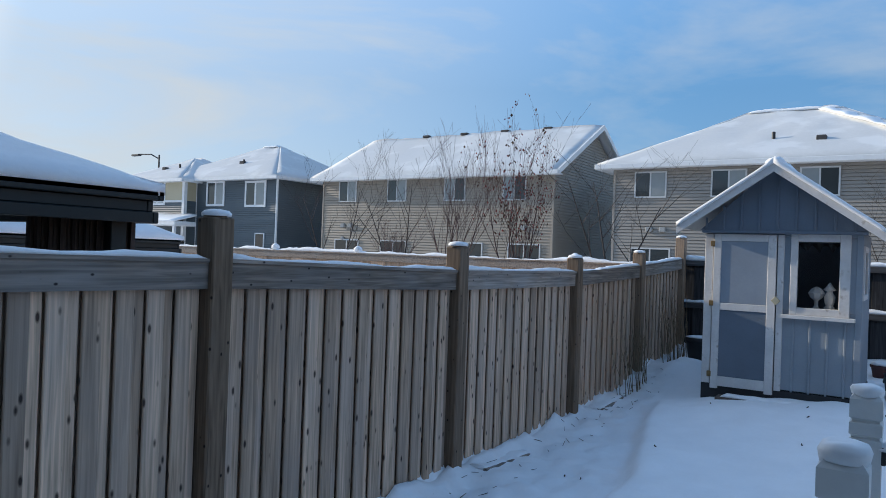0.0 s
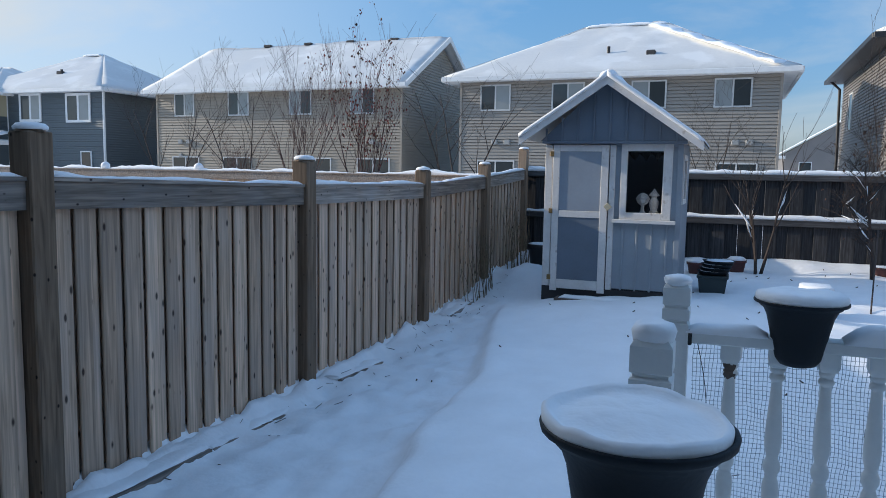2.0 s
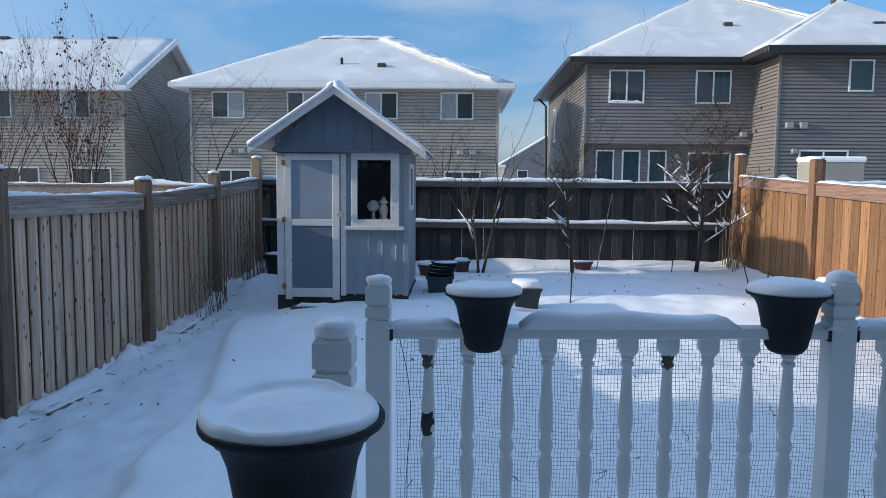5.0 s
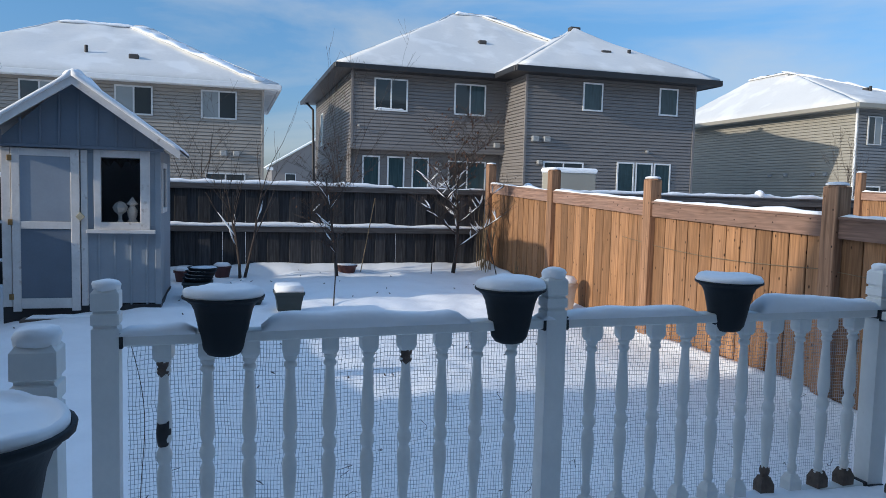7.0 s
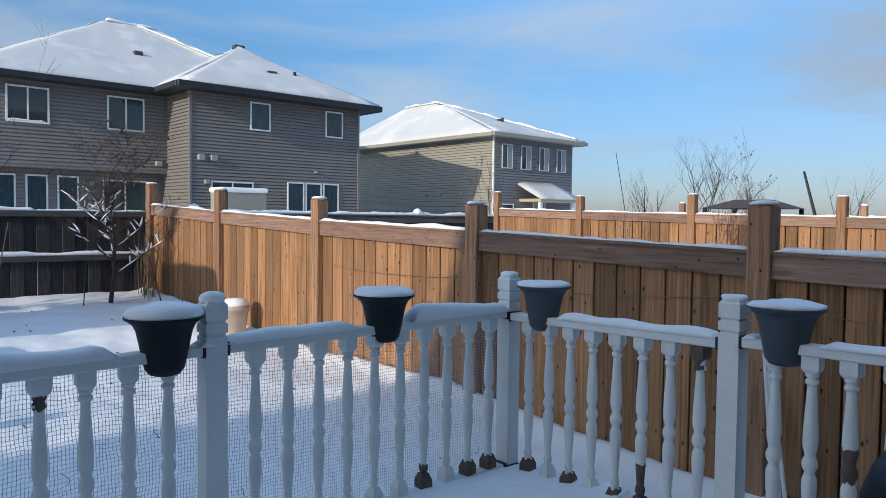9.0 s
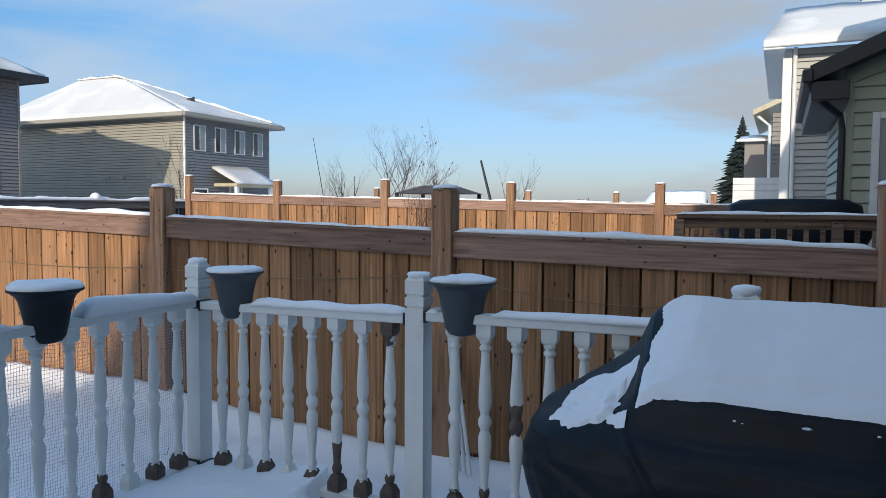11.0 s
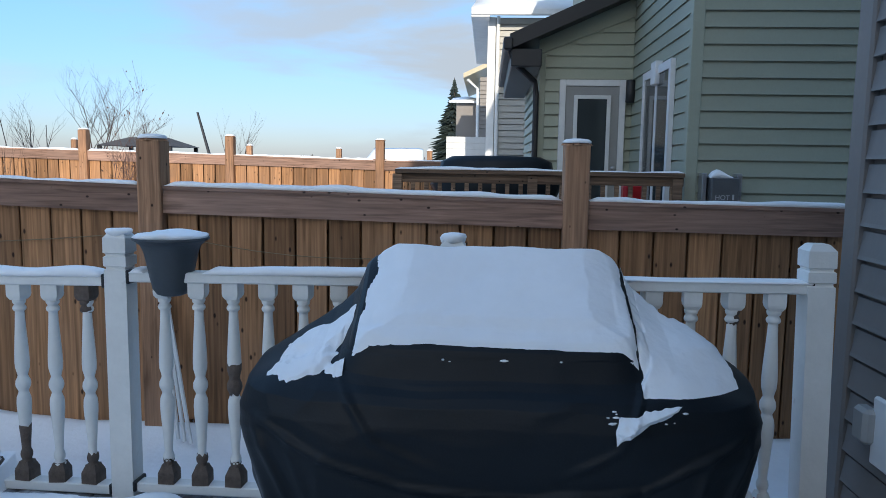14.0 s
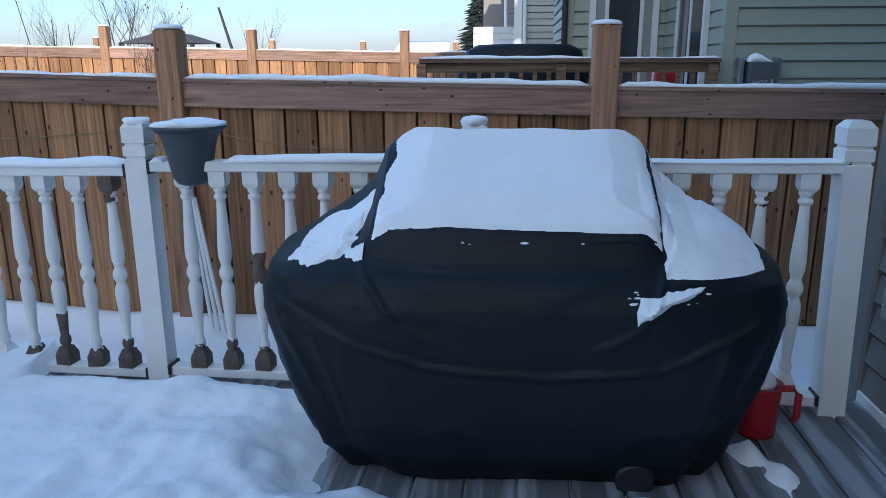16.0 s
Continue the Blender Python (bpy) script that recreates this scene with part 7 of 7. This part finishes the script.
stalks("dry_stalks", LEFT_X + 0.22, 9.6, 22, 0.85, 3, "dry plant stalks leaning on the weathered fence", -0.12, 0.5)
stalks("dry_stalks", LEFT_X + 0.22, 11.4, 30, 1.1, 4, "tangled dry stalks in the corner by the shed", -0.1, 0.6)
stalks("dry_stalks", RIGHT_X - 0.2, 11.9, 24, 1.0, 5, "bundle of dry stalks in the fence corner", 0.08, 0.3)
stalks("dry_stalks", RIGHT_X - 0.25, 10.4, 6, 0.4, 6, "few dry stubs by the stained fence", 0.05, 0.3)
stalks("dry_stalks", -0.24, 1.9, 9, 0.5, 7, "dry twigs beside the deck steps", -0.3, 0.2)


def spruce(base, height):
    t = thing("tree", base, "dark green spruce beside the far houses", "tree")
    rng = random.Random(8)
    put("trunk", *tube([Vector(base), Vector(base) + Vector((0, 0, height))], [0.18, 0.02], 6), BARK, t)
    ch = []
    for i in range(620):
        f = rng.random() ** 0.8
        z = base[2] + 0.8 + f * (height - 0.9)
        r = (1 - f) * height * 0.36 * rng.uniform(0.55, 1.1) + 0.08
        a = rng.uniform(0, 6.28)
        p = Vector((base[0], base[1], z))
        q = p + Vector((math.cos(a) * r, math.sin(a) * r, -0.3 * r - 0.05))
        m = p.lerp(q, 0.5)
        s = Vector((-math.sin(a), math.cos(a), 0)) * 0.22 * (1.2 - f)
        ch.append(([tuple(p), tuple(m + s), tuple(q), tuple(m - s), tuple(m + Vector((0, 0, -0.2)))], [[0, 1, 2], [0, 2, 3], [0, 4, 1], [1, 4, 2], [2, 4, 3], [3, 4, 0]]))
    tagged(put("foliage", *gather(ch), NEEDLE, t), kind="stuff")


spruce((50.0, 2.9, 0), 7.0)


def distance():
    rng = random.Random(17)
    ch = []
    for i in range(900):
        a = radians(rng.uniform(-14, 62))
        d = rng.uniform(300, 360)
        p = Vector((d * math.cos(a), d * math.sin(a), 0))
        h = rng.uniform(2.0, 5.5) * (0.6 + 0.8 * abs(noise.noise(Vector((a * 14, 0, 0)))))
        s = Vector((-math.sin(a), math.cos(a), 0))
        ch.append(tube([p, p + Vector((0, 0, h * 0.5)) + s * rng.uniform(-0.6, 0.6), p + Vector((0, 0, h)) + s * rng.uniform(-1, 1)], [0.7, 0.45, 0.1], 4))
    o = put("far_woods", *gather(ch), BARK)
    lone(o, "bare woods along the horizon", "woods", kind="stuff")
    p = thing("pavilion", (20.8, 10.3, 0), "dark gazebo roof showing over the far fences", "gazebo")
    V = [(20, 9.2, 1.54), (20, 11.4, 1.54), (22, 11.4, 1.54), (22, 9.2, 1.54), (20.8, 9.8, 1.80), (20.8, 10.8, 1.80), (21.2, 10.8, 1.80), (21.2, 9.8, 1.80)]
    put("roof", V, [[0, 1, 5, 4], [1, 2, 6, 5], [2, 3, 7, 6], [3, 0, 4, 7], [4, 5, 6, 7], [3, 2, 1, 0]], SHINGLE, p)
    for x, y in ((20.1, 9.3), (20.1, 11.3), (21.9, 9.3), (21.9, 11.3)):
        box("post", (x - 0.05, x + 0.05, y - 0.05, y + 0.05, -0.2, 1.54), BLACK, p)
    w = thing("barn", (75, 12, 0), "far snowy roof of a low building", "building")
    box("wall", (72, 78, 7.2, 12.2, 0, 1.5), WHITE_TRIM, w)
    roof_sheet("roof", [(71.5, 12.5, 1.5), (71.5, 6.9, 1.5), (75, 7.2, 2.7), (75, 12.2, 2.7)], w, material=SNOW)
    for nm, a, b, r, lab in (("boom", (60, 24.6, 5.2), (60, 23.2, 0.0), 0.16, "dark slanting boom on the horizon"), ("whip_pole", (60, 42.3, 7.8), (60, 40.7, 0.0), 0.05, "thin leaning pole in the distance"), ("light_pole", (60, 39.0, 4.4), (60, 39.0, 0.0), 0.06, "far street light pole"), ("light_pole", (60, 37.6, 4.0), (60, 37.6, 0.0), 0.05, "far street light pole")):
        o = put(nm, *tube([b, a], [r, r * 0.6], 6), BLACK)
        lone(o, lab, "pole")
    s = thing("street_lamp", (-49, 33.3, 0), "dark street lamp with a curved arm behind the houses", "street lamp")
    put("pole", *tube([(-46.5, 33.5, 0), (-46.5, 33.5, 7.6)], [0.09, 0.06], 8), BLACK, s)
    put("arm", *tube([(-46.5, 33.5, 7.3), (-47.3, 33.4, 7.65), (-48.6, 33.3, 7.7)], [0.05] * 3, 8), BLACK, s)
    put("lamp_head", *gather([chamfer(-49.4, -48.5, 33.15, 33.45, 7.58, 7.72, 0.04)]), BLACK, s)
    # a dim dwelling seen through the gap between two houses
    d = thing("house", (8, 75, 0), "small far house in the gap between two houses", "house")
    P = [(4.2, 0), (4.2, 3.3), (9.0, 6.2), (13.8, 3.3), (13.8, 0)]
    V = [(x, y, z) for y in (70, 78) for x, z in P]
    put("wall", V, [[4, 3, 2, 1, 0], [5, 6, 7, 8, 9], [0, 1, 6, 5], [3, 4, 9, 8], [1, 2, 7, 6], [2, 3, 8, 7], [0, 5, 9, 4]], SIDE_TAUPE, d)
    roof_sheet("roof", [(3.6, 78.4, 3.1), (3.6, 69.4, 3.1), (9.0, 69.4, 6.35), (9.0, 78.4, 6.35)], d, thick=0.08, material=SNOW)
    roof_sheet("roof", [(14.4, 69.4, 3.1), (14.4, 78.4, 3.1), (9.0, 78.4, 6.35), (9.0, 69.4, 6.35)], d, thick=0.08, material=SNOW)
    window(d, (5.4, 69.98, 1.4), (1, 0), (0, -1), 1.0, 1.2, (GLASS,))
    box("bargeboard", (3.7, 4.3, 69.4, 69.6, 2.85, 3.1), WHITE_TRIM, d)


distance()


# ---- gazebos over the side fence ----
def gazebo(x0, x1, y0, y1, ze, rise, label, post=True):
    g = thing("gazebo", ((x0 + x1) / 2, (y0 + y1) / 2, -0.6), label, "gazebo")
    ap = ((x0 + x1) / 2, (y0 + y1) / 2, ze + rise)
    cs = [(x0, y0, ze), (x1, y0, ze), (x1, y1, ze), (x0, y1, ze)]
    for i in range(4):
        roof_sheet("roof_slope", [cs[i], cs[(i + 1) % 4], ap], g, thick=0.07, res=0.15, bumps=0.03, material=SNOW, seed=50 + i)
    for k, (o, z0, z1) in enumerate(((0.0, ze - 0.06, ze + 0.0), (0.045, ze - 0.13, ze - 0.06), (0.02, ze - 0.2, ze - 0.13))):
        boxes("fascia", [(x0 + o, x1 - o, y0 + o, y0 + o + 0.04, z0, z1), (x0 + o, x1 - o, y1 - o - 0.04, y1 - o, z0, z1), (x0 + o, x0 + o + 0.04, y0 + o + 0.04, y1 - o - 0.04, z0, z1), (x1 - o - 0.04, x1 - o, y0 + o + 0.04, y1 - o - 0.04, z0, z1)], DARK_GREEN, g, c=0.006)
    box("ceiling_panel", (x0 + 0.06, x1 - 0.06, y0 + 0.06, y1 - 0.06, ze - 0.07, ze - 0.05), DARK_GREEN, g)
    for x in (x0 + 0.2, x1 - 0.2):
        for y in (y0 + 0.2, y1 - 0.2):
            box("post", (x - 0.05, x + 0.05, y - 0.05, y + 0.05, -0.7, ze - 0.13), DARK_GREEN, g)
    return g, x1, y1


g1, gx, gy = gazebo(-7.5, -3.9, 0.0, 3.45, 1.50, 0.62, "dark green metal gazebo with a thick snowy roof behind the fence")
c1 = thing("curtain", (gx - 0.35, gy - 0.3, 0.2), "brown weathered curtain gathered at the gazebo post", "curtain")
V_, F_ = [], []
for i in range(30):
    t = i / 29
    x, y = gx - 0.20 - 0.16 * t, gy - 0.10 - 0.55 * t
    w = 0.02 * math.sin(i * 1.9)
    V_ += [(x + w, y - w, 1.32), (x + w * 1.3, y - w * 1.3, 0.2), (x + w + 0.02, y - w + 0.03, 1.32), (x + w * 1.3 + 0.02, y - w * 1.3 + 0.03, 0.2)]
    if i:
        a, b = 4 * i - 4, 4 * i
        F_ += [[a, a + 1, b + 1, b], [a + 2, b + 2, b + 3, a + 3], [a, b, b + 2, a + 2], [a + 1, a + 3, b + 3, b + 1]]
put("cloth", V_, F_, CLOTH, c1)
gazebo(-12.6, -8.9, 4.0, 7.4, 1.24, 0.85, "second low snowy gazebo roof further along the yards")


# ---- loose things in the yard ----
def yard_things():
    def round_pot(x, y, r, h, m, label, dome=0.05, cat="pot", lift=0.0):
        z = gz(x, y) - 0.04 + lift
        t = thing("flower_pot", (x, y, z), label, cat, "pots in the yard")
        put("pot", *lathe([(r * 0.7, 0), (r * 0.74, 0.01), (r * 0.95, h * 0.82), (r * 1.04, h * 0.83), (r * 1.06, h), (r * 0.95, h), (r * 0.9, h * 0.9)], 20, (x, y, z)), m, t, smooth=True)
        put("snow", *lathe([(r * 0.9, h - 0.02), (r * 1.0, h + dome * 0.3), (r * 0.7, h + dome * 0.9), (0.004, h + dome)], 18, (x, y, z)), SNOW, t, "snow in the pot", True)

    round_pot(-0.36, 11.4, 0.13, 0.19, TERRA, "terracotta pot under snow near the dark fence")
    round_pot(0.16, 11.6, 0.125, 0.2, TERRA, "terracotta pot under snow near the young tree")
    round_pot(2.02, 11.85, 0.16, 0.15, TERRA, "red-brown low pot beside the fruit tree", 0.01)
    round_pot(4.24, 8.75, 0.16, 0.34, TAN, "tan plastic pot heaped with snow by the stained fence", 0.09, lift=0.07)
    round_pot(-2.62, 11.5, 0.20, 0.40, BLACK, "black tub between shed and fence", 0.02)
    round_pot(0.5, 9.4, 0.14, 0.11, POT_GREEN, "low green pot half buried in snow", 0.03)
    x, y = 0.90, 8.95
    z = gz(x, y) - 0.03
    t = thing("square_planter", (x, y, z), "square dark planter with a block of snow on top", "planter")
    put("box_body", *square_rings([(0.12, z), (0.135, z + 0.13), (0.155, z + 0.23), (0.165, z + 0.23), (0.168, z + 0.26), (0.145, z + 0.26)], x, y), POT_GREEN, t)
    put("snow", *square_rings([(0.15, z + 0.25), (0.158, z + 0.28), (0.148, z + 0.33), (0.12, z + 0.345)], x, y), SNOW, t, "block of snow", True)
    x, y = -0.12, 10.0
    z = gz(x, y) - 0.03
    t = thing("pot_stack", (x, y, z), "stack of dark plastic pots and saucers dusted with snow", "pots")
    put("tub", *square_rings([(0.14, z), (0.165, z + 0.20), (0.18, z + 0.21), (0.18, z + 0.235), (0.155, z + 0.235)], x, y), POT_GREEN, t)
    for k in range(4):
        put("saucer", *lathe([(0.15, 0), (0.18, 0.04), (0.19, 0.05), (0.16, 0.045)], 18, (x + 0.02 * k, y, z + 0.235 + 0.042 * k)), POT_DARK, t, smooth=True)
        put("snow", *lathe([(0.17, 0), (0.15, 0.012), (0.01, 0.016)], 14, (x + 0.02 * k + 0.01, y, z + 0.275 + 0.042 * k)), SNOW, t, "thin snow", True)
    for a, b, r, lab in (((1.45, 9.23, gz(1.45, 9.23)), (1.74, 10.9, 0.55), 0.009, "thin dark stake leaning by the tree"), ((4.02, 10.4, gz(4.02, 10.4)), (4.15, 11.4, 0.6), 0.008, "thin stake leaning near the corner"), ((2.25, 11.9, gz(2.25, 11.9)), (2.42, 11.7, 1.05), 0.008, "pale bent rod by the fence"), ((3.35, 11.7, gz(3.35, 11.7)), (3.4, 11.75, 0.5), 0.008, "thin stake before the dark fence")):
        lone(put("garden_stake", *tube([a, b], [r, r], 6), STUBBLE if "pale" in lab else BARK), lab, "stake")
    # old boards lying before the shed door, half under snow
    for k in range(3):
        x, y = -2.04 + 0.12 * k, 10.00 - 0.17 * k
        z = max(gz(x + 0.1, y), gz(x + 0.4, y), gz(x + 0.7, y))
        b = thing("plank", (x + 0.4, y, z - 0.02), "old grey board lying in the snow before the shed door", "plank", "boards by the shed door")
        box("board", (x, x + 0.85, y - 0.05, y + 0.05, z - 0.03, z + 0.012), FENCE_L_RAIL, b, c=0.004)
        snow_strip("snow", ((x + 0.25 * (k % 2), y + 0.01, z + 0.010), (x + 0.5 + 0.3 * (k % 2), y + 0.01, z + 0.010)), 0.09, 0.02, b, "patchy snow", 1.1 + k, rough=0.8)
    # white rods leaning on the stained fence beyond the railing
    for k in range(3):
        lone(put("rod", *tube([(4.33 - 0.03 * k, 2.30 - 0.05 * k, -0.47), (4.48, 2.45 - 0.02 * k, 0.42 - 0.06 * k)], [0.012, 0.012], 6), WHITE_TRIM), "white plastic rod leaning on the stained fence", "rod", "white rods")
    # twine along the stained fence
    pts = []
    for a, b in (((4.52, 7.9, 0.72), (4.52, 5.0, 0.66)), ((4.52, 5.0, 0.66), (4.52, 2.5, 0.72)), ((4.52, 2.5, 0.72), (4.50, 0.9, 0.60))):
        for t in np.linspace(0, 1, 9):
            p = Vector(a).lerp(Vector(b), t)
            pts.append(p - Vector((0, 0, 0.06 * math.sin(math.pi * t))))
    lone(put("twine", *tube(pts, [0.003] * len(pts), 4), STUBBLE), "thin twine strung along the stained fence", "twine")
    # straw and twigs showing through the snow at the foot of the weathered fence
    rng = random.Random(41)
    ch = []
    for i in range(70):
        x, y = LEFT_X + rng.uniform(0.10, 0.5) ** 1.0, rng.uniform(3.2, 10.5)
        a = rng.uniform(0, 6.28)
        z = gz(x, y) + 0.004
        L = rng.uniform(0.03, 0.10)
        ch.append(tube([(x, y, z - 0.005), (x + L * math.cos(a), y + L * math.sin(a), z + rng.uniform(0, 0.03))], [0.003, 0.002], 4))
    for i in range(60):
        x, y = rng.uniform(-2.4, 3.8), rng.uniform(6.0, 12.0)
        z = gz(x, y)
        ch.append(tube([(x, y, z - 0.004), (x + rng.uniform(-0.03, 0.03), y + 0.02, z + 0.012)], [0.008, 0.005], 5))
    lone(put("litter", *gather(ch), BARK), "twigs, straw and leaves poking out of the snow", "litter", kind="stuff")
    ka = thing("edging_board", (-2.85, 5.0, -0.6), "old grey board edging along the fence, half under snow", "board")
    for a, b, up in ((3.2, 4.25, 0.030), (4.27, 5.35, 0.022), (5.9, 6.7, 0.012), (8.5, 9.2, 0.010)):
        za, zb = gz(LEFT_X + 0.26, a) + up, gz(LEFT_X + 0.26, b) + up
        V, F = chamfer(LEFT_X + 0.19, LEFT_X + 0.228, a, b, 0, 1, 0.0)
        put("plank", [(vx, vy, za + (zb - za) * (vy - a) / (b - a) - 0.12 * (1 - vz)) for vx, vy, vz in V], F, FENCE_L_RAIL, ka)
        # snow filled in behind the plank, uneven along its top
        snow_strip("snow", ((LEFT_X + 0.13, a, za - 0.012), (LEFT_X + 0.13, b, zb - 0.012)), 0.16, 0.030, ka, "snow lying behind the plank", a, seg=0.03, rough=0.5, taper=False)


yard_things()
